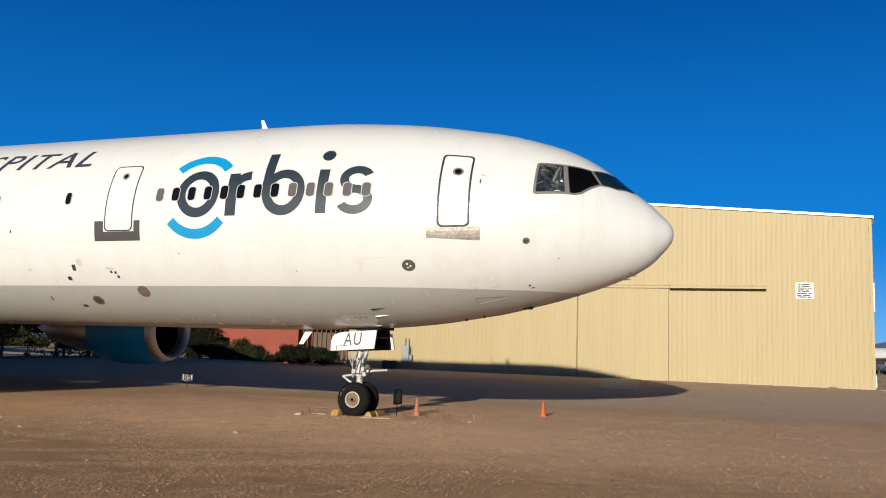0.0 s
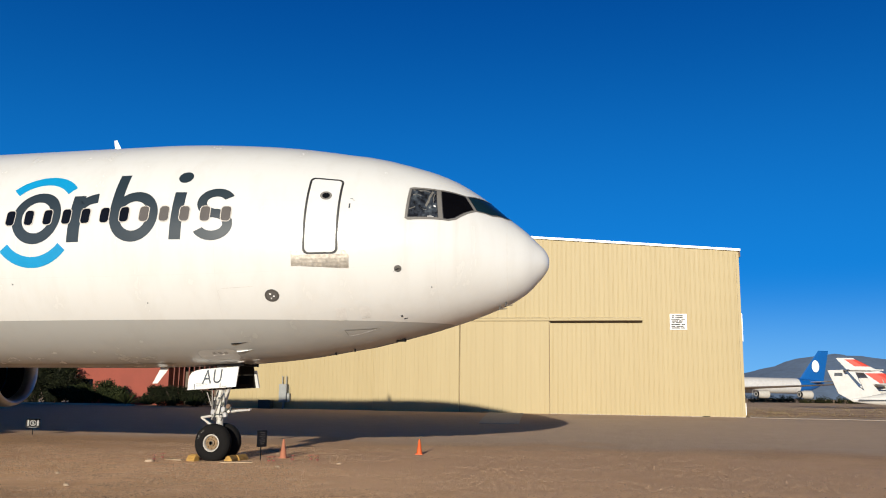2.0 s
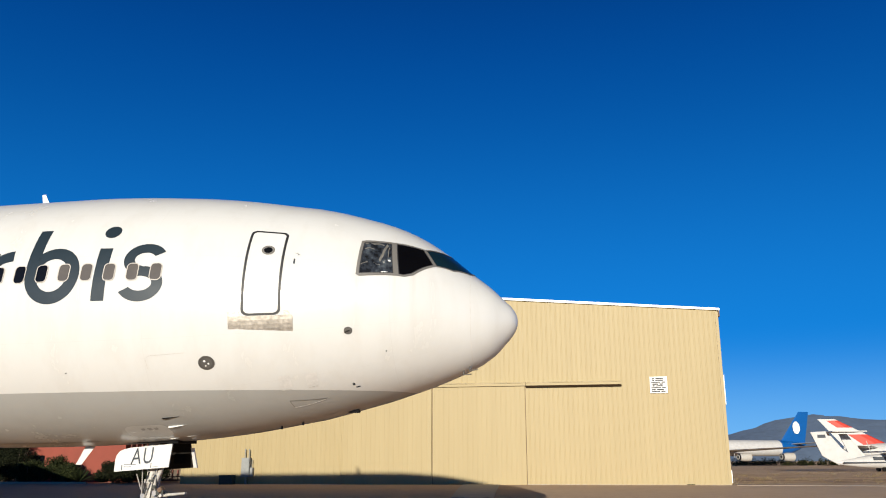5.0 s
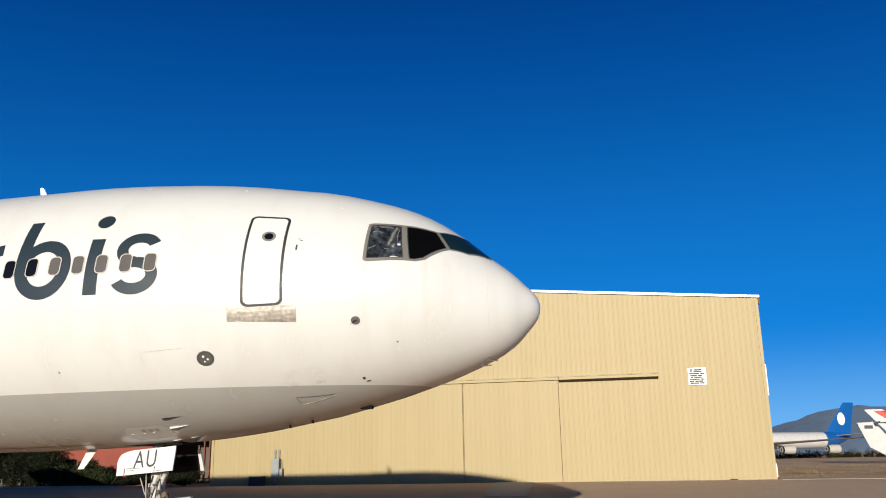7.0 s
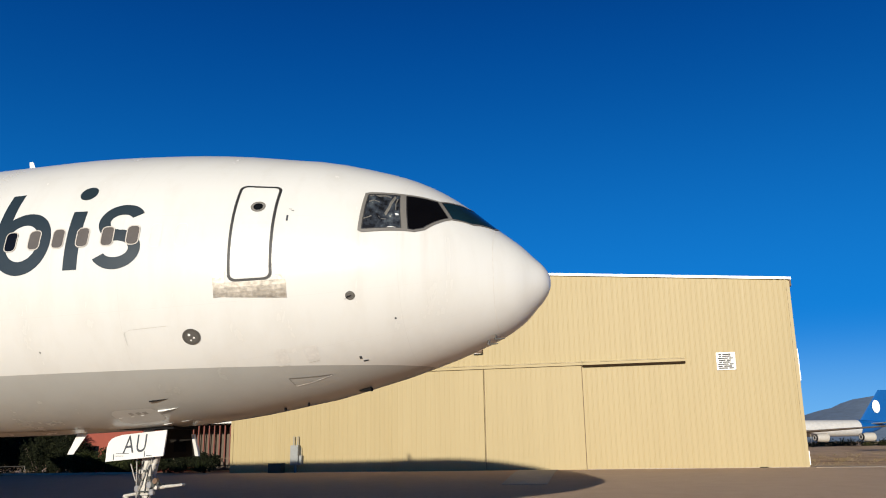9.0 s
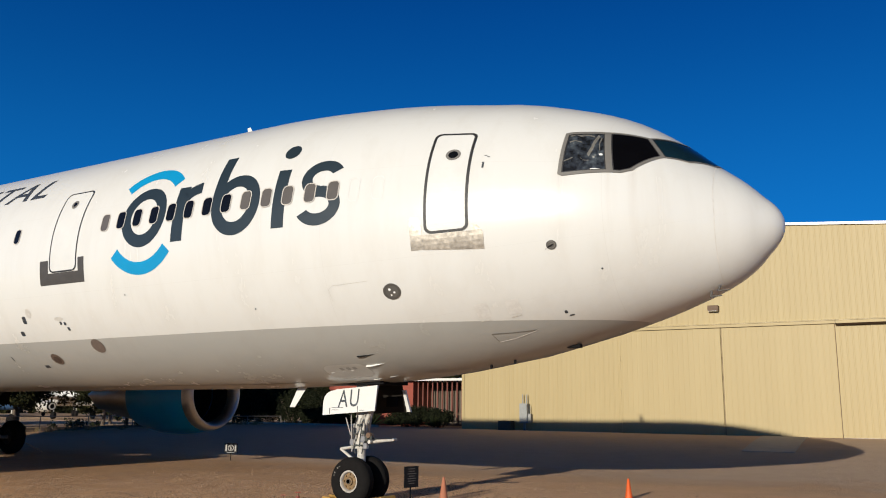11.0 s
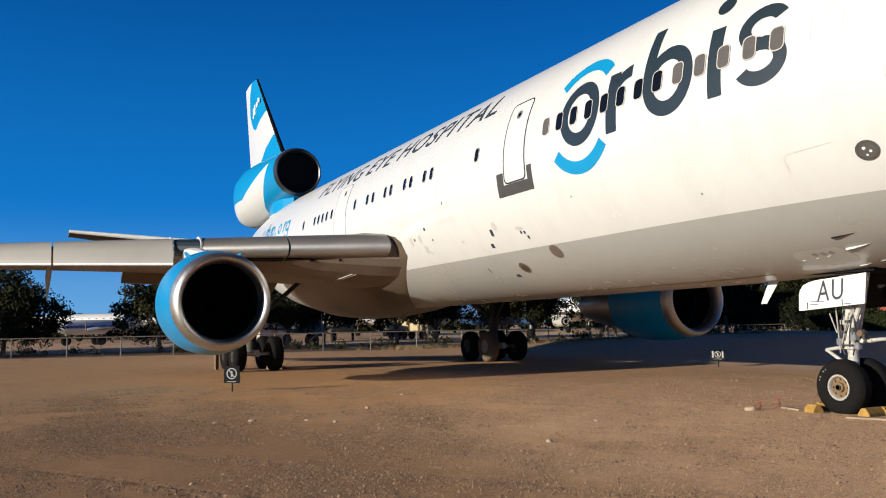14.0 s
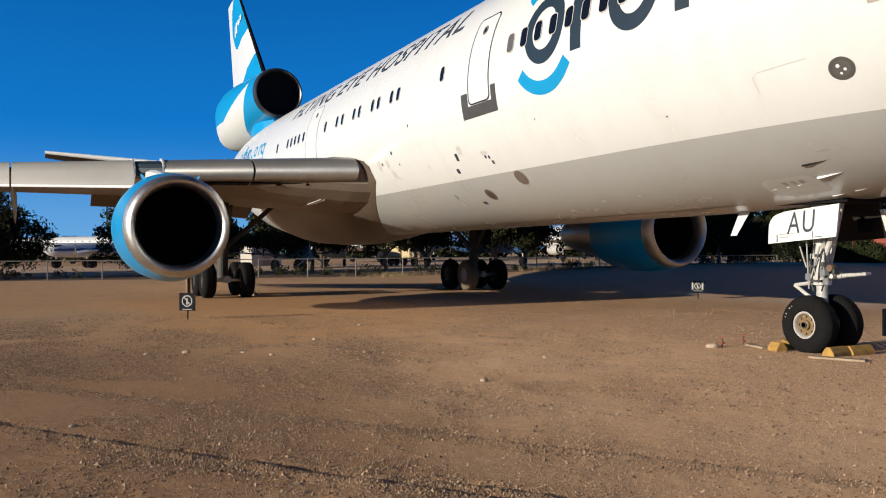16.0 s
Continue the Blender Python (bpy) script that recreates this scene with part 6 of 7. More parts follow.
cone(-8.50, 23.0, M_ORANGEOLD, "sun-bleached orange traffic cone standing by the nose wheel")


def info_sign(x, y, rz, w, h, foot, icon, label, pale=False):
    c = thing("stake_sign", label, "sign", pose(x, y, ground_z(x, y), 0, 0, rz))
    part("stake", box(bmesh.new(), -0.015, 0.015, 0.014, 0.03, -0.05, foot + h * 0.8), M_DARK, c)
    b = part("board", box(bmesh.new(), -w / 2, w / 2, -0.012, 0.012, foot, foot + h, 0.004), M_SIGNBLACK, c)
    mid = foot + h / 2
    if icon:
        r = min(w, h) * 0.33
        ring = bmesh.new()
        lathe(ring, [(-0.0135, r * 0.80), (-0.0165, r * 0.80), (-0.0165, r), (-0.0135, r)], 28, axis="y", close=True, center=(0, 0, mid + h * 0.05))
        part("ring_symbol", ring, M_SIGNDIM, b)
        bar = bmesh.new()
        box(bar, -r * 0.10, r * 0.10, -0.0165, -0.0135, -r * 0.95, r * 0.95)
        part("slash", bar, M_SIGNDIM, b, at=Matrix.Translation((0, 0, mid + h * 0.05)) @ Matrix.Rotation(radians(-40), 4, "Y"))
        part("figure_bar", box(bmesh.new(), -r * 0.16, r * 0.16, -0.0168, -0.0138, mid - r * 0.45, mid + r * 0.62), M_SIGNDIM, b)
        part("print_bar", box(bmesh.new(), -w * 0.3, w * 0.3, -0.0165, -0.0135, foot + h * 0.06, foot + h * 0.10), M_SIGNDIM, b)
        if pale:
            for x0 in (-0.42, 0.30):
                part("print_bar", box(bmesh.new(), w * x0, w * (x0 + 0.12), -0.0165, -0.0135, foot + h * 0.2, foot + h * 0.9), M_SIGNDIM, b)
    else:
        rnd = random.Random(7)
        for i in range(7):
            k = 0.18 + 0.2 * rnd.random()
            z = foot + h * (0.88 - i * 0.115)
            part("print_bar", box(bmesh.new(), -w * k, w * k, -0.0165, -0.0135, z - h * 0.02, z + h * 0.02), M_PANELGREY, b)
    return c


info_sign(-8.74, 22.08, 76, 0.40, 0.42, 0.34, False, "black information sign with small pale print on a stake")
info_sign(-21.35, 29.95, 22, 0.48, 0.34, 0.26, True, "black keep-off sign with a white ring symbol in the shade", True)
info_sign(-21.7, 13.62, 50, 0.44, 0.44, 0.22, True, "black keep-off sign with a white ring symbol on a stake")


def tie_down(x, y, rz):
    c = thing("tie_down_valve", "small rusty red valve pipe sticking out of the dirt", "pipe", pose(x, y, ground_z(x, y), 0, 0, rz), group="valves by the nose wheel")
    part("riser", rod(bmesh.new(), (0, 0, -0.03), (0, 0, 0.15), 0.014), M_RUST, c)
    part("handle", rod(bmesh.new(), (-0.06, 0, 0.15), (0.06, 0, 0.155), 0.010), M_REDPIPE, c)
    part("flange", lathe(bmesh.new(), [(0.05, 0.0), (0.05, 0.045), (0.075, 0.045), (0.075, 0.0)], 14, axis="z"), M_REDPIPE, c)


for x, y, rz in ((-11.06, 20.85, 10), (-11.17, 21.45, 40), (-8.22, 21.35, 20), (-8.12, 21.42, 75), (-7.85, 22.0, -30), (-7.45, 22.3, 15), (-7.2, 22.05, 60)):
    tie_down(x, y, rz)


def rope(points, r, name, label, m):
    cu = bpy.data.curves.new(name, "CURVE")
    cu.dimensions = "3D"
    sp = cu.splines.new("POLY")
    sp.points.add(len(points) - 1)
    for p, q in zip(sp.points, points):
        p.co = (*q, 1)
    cu.bevel_depth = r
    cu.bevel_resolution = 2
    ob = bpy.data.objects.new(name, cu)
    scene.collection.objects.link(ob)
    me = bpy.data.meshes.new_from_object(ob.evaluated_get(bpy.context.evaluated_depsgraph_get()))
    bpy.data.objects.remove(ob)
    me.materials.clear()
    me.materials.append(m)
    return tagged(new(name, me), label, "rope")


for k, (a, b) in enumerate((((-9.42, 22.28, 0.42), (-8.85, 22.32, 0.14)), ((-9.38, 22.3, 0.34), (-8.80, 22.1, 0.15)), ((-9.35, 22.28, 0.26), (-8.95, 22.4, 0.03)))):
    pts = [tuple(a[i] + (b[i] - a[i]) * u - (0.10 * u * (1 - u) * (i == 2)) for i in range(3)) for u in [j / 8 for j in range(9)]]
    rope(pts, 0.004, "tie_rope", "thin brown tie rope from the nose gear to the ground", M_RUST)

# gravel: a few larger stones as things, the rest as one sheet of stuff
def build_gravel():
    """Loose gravel in drifts and rows, denser near by; four-sided chips."""
    rnd = random.Random(11)
    verts, faces = [], []
    n = 0
    while n < 215000:
        if n < 1500:
            # a patch of coarser pebbles
            x, y = rnd.gauss(-13.0, 0.75), rnd.gauss(15.0, 0.28)
            r = 0.008 + 0.022 * rnd.random() ** 3
        elif rnd.random() < 0.03:
            # chips turned up beside the ruts
            (x0, y0), (x1, y1), w, d = RUTS[rnd.randrange(len(RUTS))]
            u = rnd.uniform(-0.2, 1.2)
            side = rnd.gauss(-0.10, 0.12)
            l = math.hypot(x1 - x0, y1 - y0)
            x, y = x0 + (x1 - x0) * u - (y1 - y0) / l * side, y0 + (y1 - y0) * u + (x1 - x0) / l * side
            if y < 8.0:
                continue
            r = 0.005 + 0.013 * rnd.random() ** 2.5
        else:
            x, y = 6 - 31 * rnd.random() ** 0.85, 7.2 + 21 * rnd.random() ** 1.35
            far = math.hypot(x + 1, y - 9)
            if rnd.random() > min(1.0, 11 / (far + 1)) * smoothstep(7.2, 9.8, y) * smoothstep(27, 15, far) * (0.10 + 0.90 * smoothstep(-2.0, -7.5, x + 0.25 * (y - 12))):
                continue
            m = noise.noise(Vector((x * 0.32, y * 0.45, 3))) + 0.6 * noise.noise(Vector((x * 1.3, y * 1.6, 7)))
            if m + rnd.uniform(-0.40, 0.34) < 0.0:
                continue
            r = 0.0050 + 0.0082 * rnd.random() + 0.017 * rnd.random() ** 20
            r *= 0.9 + 0.014 * far
        z = ground_z(x, y)
        a0 = rnd.random() * 6.28
        b = len(verts)
        for i in range(4):
            a = a0 + 1.5708 * i + rnd.uniform(-0.4, 0.4)
            k = r * rnd.uniform(0.7, 1.25)
            verts.append((x + k * math.cos(a), y + k * math.sin(a), z - 0.003))
        verts.append((x + r * rnd.uniform(-0.4, 0.4), y + r * rnd.uniform(-0.4, 0.4), z + r * rnd.uniform(0.5, 1.05)))
        faces += [(b, b + 1, b + 4), (b + 1, b + 2, b + 4), (b + 2, b + 3, b + 4), (b + 3, b, b + 4)]
        n += 1
    me = bpy.data.meshes.new("gravel")
    me.from_pydata(verts, [], faces)
    me.materials.append(M_STONE)
    tagged(new("gravel", me), "loose tan gravel in drifts on the dirt", "gravel", kind="stuff")


build_gravel()
for a, b in (((-32.3, 17.2, 1.0), (-33.1, 18.05, 0.03)), ((-32.2, 17.0, 0.9), (-31.8, 17.8, 0.12)), ((-32.6, 28.0, 1.0), (-31.2, 29.3, 0.03))):
    rope([tuple(a[i] + (b[i] - a[i]) * u for i in range(3)) for u in (0, 0.25, 0.5, 0.75, 1)], 0.014, "tie_rope", "yellow tie rope from the main gear to the ground", M_YELLOW)
solo("wood_block", box(bmesh.new(), -0.35, 0.35, -0.1, 0.1, 0, 0.12, 0.01), M_FIELDWOOD, "weathered wooden block beside the main gear", "block", m=pose(-32.0, 17.5, 0.0, 0, 0, 50))
solo("wood_block", box(bmesh.new(), -0.07, 0.07, -0.07, 0.07, 0, 0.75, 0.01), M_SHADEDWOOD, "tan upright timber beside the main gear", "block", m=pose(-33.4, 15.5, 0.0, 0, 0, 20))

M_FIELDSTONE = surface("pale_field_stone", (0.40, 0.30, 0.21), 0.9, vary=0.3, scale=12, bump=0.3)
for x, y, r in ((-9.71, 15.42, 0.05), (-11.08, 20.66, 0.10), (-14.70, 12.5, 0.06), (-14.75, 11.87, 0.045), (-7.6, 20.4, 0.05), (-15.6, 15.0, 0.05), (-18.0, 16.8, 0.05), (-11.3, 17.4, 0.045), (-6.5, 21.7, 0.05), (-7.05, 12.1, 0.02), (-9.2, 10.55, 0.035), (-14.2, 13.34, 0.04), (-13.69, 13.68, 0.045), (-13.2, 15.1, 0.035), (-12.6, 14.95, 0.03), (-13.8, 14.85, 0.03)):
    bm = bmesh.new()
    bmesh.ops.create_icosphere(bm, subdivisions=2, radius=r)
    for v in bm.verts:
        v.co *= 1 + 0.45 * noise.noise(v.co * (0.55 / r) + Vector((x, y, 0)))
        v.co.z *= 0.6
        v.co.x *= 1.2
    solo("stone", bm, M_FIELDSTONE, "pale fist-sized stone lying on the dirt", "stone", group="stones on the yard", m=pose(x, y, ground_z(x, y) + r * 0.25, 0, 0, x * 300))


# ---- fence ----
def fence_x(y):
    return -57.0 + 0.235 * y


def build_fence():
    f = thing("fence", "low chain-link fence with galvanised posts and a top rail", "fence", kind="structure")
    ys = [2.0 + 2.95 * i for i in range(20)]
    for y in ys:
        x = fence_x(y)
        part("post", rod(bmesh.new(), (x, y, -0.05), (x, y, 1.20), 0.035), M_FENCE, f)
    for a, b in zip(ys, ys[1:]):
        part("rail", rod(bmesh.new(), (fence_x(a), a, 1.17), (fence_x(b), b, 1.17), 0.03, seg=8), M_FENCE, f)
    bm = bmesh.new()
    y = ys[0]
    k = 0.11
    while y < ys[-1]:
        for d in (1, -1):
            y1 = y + 1.0 * d
            p, q = Vector((fence_x(y) + 0.03, y, 0.03)), Vector((fence_x(y1) + 0.03, y1, 1.03))
            if ys[0] <= y1 <= ys[-1]:
                bm.faces.new([bm.verts.new(v) for v in (p - Vector((0, 0.004, 0)), p + Vector((0, 0.004, 0)), q + Vector((0, 0.004, 0)), q - Vector((0, 0.004, 0)))])
        y += k
    o = part("mesh", bm, M_FENCE, f, "chain-link mesh")
    tagged(o, kind="stuff")


build_fence()


# ---- trees and shrubs ----
def leaf_cloud(bm, c, r, n, size, rnd):
    for _ in range(n):
        d = Vector((rnd.gauss(0, 1), rnd.gauss(0, 1), rnd.gauss(0, 0.8)))
        d = d.normalized() * r * rnd.random() ** 0.45
        p = Vector(c) + d
        u = Vector((rnd.gauss(0, 1), rnd.gauss(0, 1), rnd.gauss(0, 1))).normalized()
        v = u.orthogonal().normalized()
        s = size * rnd.uniform(0.6, 1.5)
        bm.faces.new([bm.verts.new(p + a) for a in (u * s, v * s * 0.45, -u * s, -v * s * 0.45)])


def tree(x, y, h, spread, seed, skirt=26, hem=0.16, label="mesquite tree with a dark ragged crown behind the fence"):
    rnd = random.Random(seed)
    z = ground_z(x, y)
    t = thing("tree", label, "tree", pose(x, y, z), group="trees behind the fence")
    bm = bmesh.new()
    crown = bmesh.new()
    fork = h * rnd.uniform(0.18, 0.30)
    rod(bm, (0, 0, -0.1), (rnd.uniform(-0.2, 0.2), rnd.uniform(-0.2, 0.2), fork), 0.17, 0.13, 9)
    for i in range(rnd.randint(5, 7)):
        a = 2 * math.pi * i / 6 + rnd.uniform(-0.4, 0.4)
        tip = Vector((spread * 0.6 * math.cos(a), spread * 0.6 * math.sin(a), h * rnd.uniform(0.55, 0.88)))
        mid = Vector((tip.x * 0.4, tip.y * 0.4, h * 0.4 + rnd.uniform(-0.2, 0.3)))
        rod(bm, (0, 0, fork - 0.05), mid, 0.09, 0.06, 7)
        rod(bm, mid, tip, 0.06, 0.02, 6)
        for j in range(6):
            c = mid.lerp(tip, 0.35 + 0.13 * j) + Vector((rnd.gauss(0, 0.35), rnd.gauss(0, 0.35), rnd.gauss(0, 0.25))) * spread * 0.32
            leaf_cloud(crown, c, spread * rnd.uniform(0.16, 0.30), 150, 0.13, rnd)
            rod(bm, mid.lerp(tip, 0.5), c, 0.025, 0.008, 5)
    for j in range(7):
        c = Vector((rnd.gauss(0, 0.4), rnd.gauss(0, 0.4), 0)) * spread * 0.5 + Vector((0, 0, h * rnd.uniform(0.7, 0.95)))
        leaf_cloud(crown, c, spread * rnd.uniform(0.18, 0.30), 150, 0.13, rnd)
    # drooping skirt of twigs down towards the ground
    for j in range(skirt):
        a, k = rnd.random() * 6.283, rnd.uniform(0.3, 1.0) * spread
        leaf_cloud(crown, (k * math.cos(a), k * math.sin(a), h * rnd.uniform(hem, 0.62)), spread * rnd.uniform(0.13, 0.27), 120, 0.11, rnd)
    part("trunk", bm, M_BARK, t, "leaning grey-brown trunk with limbs")
    me = bpy.data.meshes.new("crown")
    crown.to_mesh(me)
    crown.free()
    me.materials.append(M_LEAF)
    c = new("crown", me)
    c.parent = t
    return t


# the five at negative y are unseen, added to shade the fence strip
for i, (x, y, h, sp) in enumerate(((-64, 7.2, 6.3, 3.9), (-67, 3.0, 5.6, 3.8), (-61.5, 17.1, 5.4, 3.5), (-69, 23.0, 5.0, 3.2), (-63, 26.6, 5.0, 3.3), (-66, 30.5, 5.2, 3.3), (-61.5, 35.2, 5.2, 3.4), (-64, 39.8, 5.4, 3.5), (-60.5, 44.5, 5.4, 3.5), (-63, 49.0, 5.6, 3.5), (-58, 53.2, 5.4, 3.4), (-61, 58.0, 5.6, 3.5), (-55, 62.0, 5.4, 3.4), (-57, 67.0, 5.8, 3.5), (-76, 34.5, 5.8, 3.6), (-75, 44.0, 5.8, 3.6), (-72, 54.5, 6.0, 3.6), (-70, 63.5, 6.0, 3.6), (-51, 69.0, 5.8, 3.4), (-50, 77.0, 6.2, 3.6), (-43, 80.0, 6.4, 3.6), (-36, 78.0, 6.6, 3.8), (-30, 77.0, 6.4, 3.8), (-65, 73.0, 6.0, 3.6), (-45.0, 63.0, 5.6, 3.2), (-49.5, 58.5, 5.2, 3.2), (-53.0, 56.0, 5.2, 3.2), (-47.0, 67.5, 6.0, 3.4), (-40, 75.0, 6.0, 3.5), (-66, -6.0, 5.6, 3.8), (-72, -14.0, 5.6, 3.8), (-74, -1.0, 5.6, 3.6), (-60.0, -7.0, 5.4, 3.4), (-60.5, -16.0, 5.4, 3.4), (-80, 26.0, 4.6, 3.2), (-55, 75.0, 6.4, 3.8), (-62, 66.5, 6.4, 3.8), (-60, 82.0, 6.6, 4.0), (-69, 84.0, 6.6, 4.0), (-44.0, 76.0, 8.6, 4.2), (-38.5, 73.0, 7.4, 3.6), (-51.0, 85.0, 8.6, 4.4))):
    tree(x, y, h, sp, 100 + i, 95 if i < 2 else 26 if y < 19 or y > 60 else 13, 0.16 if y < 19 or y > 60 else 0.36)


def shrub(x, y, w, h, seed, light=False):
    label = "rounded green shrub before the red building" if light else "dense shrub beside the red building, leaves painted dark for shade"
    rnd = random.Random(seed)
    t = thing("shrub", label, "shrub", pose(x, y, ground_z(x, y)), group="shrubs by the red building")
    bm = bmesh.new()
    for i in range(5):
        a = rnd.random() * 6.3
        rod(bm, (0, 0, -0.05), (w * 0.3 * math.cos(a), w * 0.3 * math.sin(a), h * 0.7), 0.03, 0.012, 6)
    part("stems", bm, M_BARK, t)
    crown = bmesh.new()
    for i in range(14):
        leaf_cloud(crown, (rnd.uniform(-0.38, 0.38) * w, rnd.uniform(-0.3, 0.3) * w, h * rnd.uniform(0.2, 0.75)), h * rnd.uniform(0.24, 0.36), 260, 0.075, rnd)
    me = bpy.data.meshes.new("crown")
    crown.to_mesh(me)
    crown.free()
    # only the middle shrubs keep the lit leaf colour; the rest are painted shaded
    me.materials.append(M_SHRUB if light else M_SHADEDSHRUB)
    new("crown", me).parent = t


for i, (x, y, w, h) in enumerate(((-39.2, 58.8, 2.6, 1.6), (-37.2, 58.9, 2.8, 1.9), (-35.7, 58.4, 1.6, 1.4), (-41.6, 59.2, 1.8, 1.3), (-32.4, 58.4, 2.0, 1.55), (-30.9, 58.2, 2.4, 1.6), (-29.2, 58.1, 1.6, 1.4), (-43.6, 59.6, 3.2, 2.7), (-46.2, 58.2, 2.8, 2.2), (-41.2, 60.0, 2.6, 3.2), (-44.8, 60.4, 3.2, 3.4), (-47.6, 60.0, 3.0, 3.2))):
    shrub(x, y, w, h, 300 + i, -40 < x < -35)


def spiky(x, y, r, n, seed):
    rnd = random.Random(seed)
    t = thing("yucca", "spiky grey-green yucca in front of the red building", "plant", pose(x, y, ground_z(x, y)), group="yuccas by the red building")
    bm = bmesh.new()
    for i in range(n):
        a, e = rnd.random() * 6.283, rnd.uniform(0.15, 1.3)
        d = Vector((math.cos(a) * math.cos(e), math.sin(a) * math.cos(e), math.sin(e)))
        q = d.orthogonal().normalized() * 0.035
        p = Vector((0, 0, 0.1))
        bm.faces.new([bm.verts.new(v) for v in (p - q, p + q, p + d * r * 0.6 + q * 0.8, p + d * r, p + d * r * 0.6 - q * 0.8)])
    part("blades", bm, M_SHRUB, t)


spiky(-34.9, 58.3, 1.1, 70, 1)
spiky(-33.0, 58.1, 0.9, 60, 2)
spiky(-29.0, 57.3, 0.8, 50, 3)


# ---- red building ----
def build_red():
    b = thing("red_building", "low brick-red building with a white flat roof edge", "building", kind="structure")
    z0 = 0.45
    part("wall", box(bmesh.new(), -41.4, -33.4, 61.5, 70.0, z0, 3.9), M_REDWALL, b, "brick-red painted wall")
    # dark colour gives the porch the shade of a deep recess
    part("recessed_wall", box(bmesh.new(), -33.395, -24.0, 64.2, 70.0, z0, 3.9), M_BARK, b, "porch wall painted dark brown for the recess's shade")
    part("roof", box(bmesh.new(), -41.9, -23.5, 60.9, 70.6, 3.905, 4.08, 0.02), M_WHITE, b, "flat roof with a white fascia")
    part("window", box(bmesh.new(), -41.2, -39.9, 61.47, 61.497, 1.3, 2.5), M_GLASSDARK, b)
    for i in range(14):
        x = -33.0 + i * 0.42
        part("slat", box(bmesh.new(), x, x + 0.09, 61.5, 61.62, z0 + 0.5, 3.9), M_SLATRED, b, "dark red porch slat")
    part("porch_rail", box(bmesh.new(), -33.2, -27.2, 61.45, 61.495, z0 + 1.0, z0 + 1.08), M_RUST, b)


build_red()
solo("kerb", box(bmesh.new(), -46.5, -33.6, 57.05, 57.3, 0.4, 0.70, 0.02), M_CONCRETE, "pale concrete kerb along the planting bed", "kerb", "structure")


# pale concrete edge of the apron running on from the hangar front
bm = bmesh.new()
loft(bm, [[(x, 56.35 - 0.094 * (x - 8.6) + dy, ground_z(x, 56.35 - 0.094 * (x - 8.6)) + dz) for dy, dz in ((-0.45, -0.05), (0.45, -0.05), (0.45, 0.02), (-0.45, 0.02))] for x in [8.75 + 2.0 * i for i in range(22)]])
solo("apron_edge", bm, surface("dusty_pale_concrete", (0.38, 0.31, 0.235), 0.9, vary=0.25, scale=1.2, bump=0.2), "dusty pale concrete strip along the edge of the apron", "pavement", "structure")


def field_truck(x, y, rz, paint, label):
    """A square military lorry: cab, bonnet, covered bed and wheels."""
    t = thing("army_truck", label, "truck", pose(x, y, ground_z(x, y), 0, 0, rz), group="vehicles beyond the fence")
    part("bed", box(bmesh.new(), -3.0, 0.6, -1.1, 1.1, 1.0, 1.5, 0.03), paint, t)
    cover = bmesh.new()
    loft(cover, [[(px, py, pz) for py, pz in ((-1.08, 1.5), (1.08, 1.5), (1.08, 2.35), (0.8, 2.7), (-0.8, 2.7), (-1.08, 2.35))] for px in (-2.95, 0.3)])
    part("canvas_cover", cover, paint, t)
    cab = part("cab", box(bmesh.new(), 0.65, 2.0, -1.0, 1.0, 0.8, 2.45, 0.08), paint, t)
    part("windscreen", box(bmesh.new(), 1.985, 2.02, -0.85, 0.85, 1.7, 2.3), M_GLASSDARK, cab)
    part("side_window", box(bmesh.new(), 0.95, 1.7, -1.02, 1.02, 1.7, 2.25), M_GLASSDARK, cab)
    part("bonnet", box(bmesh.new(), 2.025, 3.2, -0.85, 0.85, 0.8, 1.55, 0.08), paint, t)
    for wx in (-2.2, -1.0, 2.6):
        for wy in (-0.95, 0.95):
            part("wheel", lathe(bmesh.new(), [(-0.14, 0.0), (-0.14, 0.42), (-0.08, 0.5), (0.08, 0.5), (0.14, 0.42), (0.14, 0.0)], 16, axis="y", center=(wx, wy, 0.5)), M_TYRE, t)


M_SAND = surface("sand_coloured_vehicle_paint", (0.46, 0.36, 0.20), 0.7, vary=0.2, scale=1.5)
field_truck(-84.0, 38.6, 160, M_SAND, "sand-coloured army truck parked beyond the fence")
field_truck(-82.0, 45.6, 20, M_SAND, "sand-coloured army truck parked under the trees")


def shed(x, y, rz, w, d, h):
    t = thing("shed", "small cream shed beyond the fence", "shed", pose(x, y, ground_z(x, y), 0, 0, rz))
    part("wall", box(bmesh.new(), -w / 2, w / 2, -d / 2, d / 2, -0.05, h), M_CONCRETE, t)
    part("roof", loft(bmesh.new(), [[(px, py, pz) for py, pz in ((-d / 2 - 0.2, h), (d / 2 + 0.2, h), (0, h + 0.6))] for px in (-w / 2 - 0.2, w / 2 + 0.2)]), M_WHITE, t)
    part("door", box(bmesh.new(), w / 2 + 0.002, w / 2 + 0.04, -0.45, 0.45, 0.0, 2.0), M_FIELDWOOD, t)


shed(-95.0, 33.4, 10, 3.2, 3.6, 2.3)

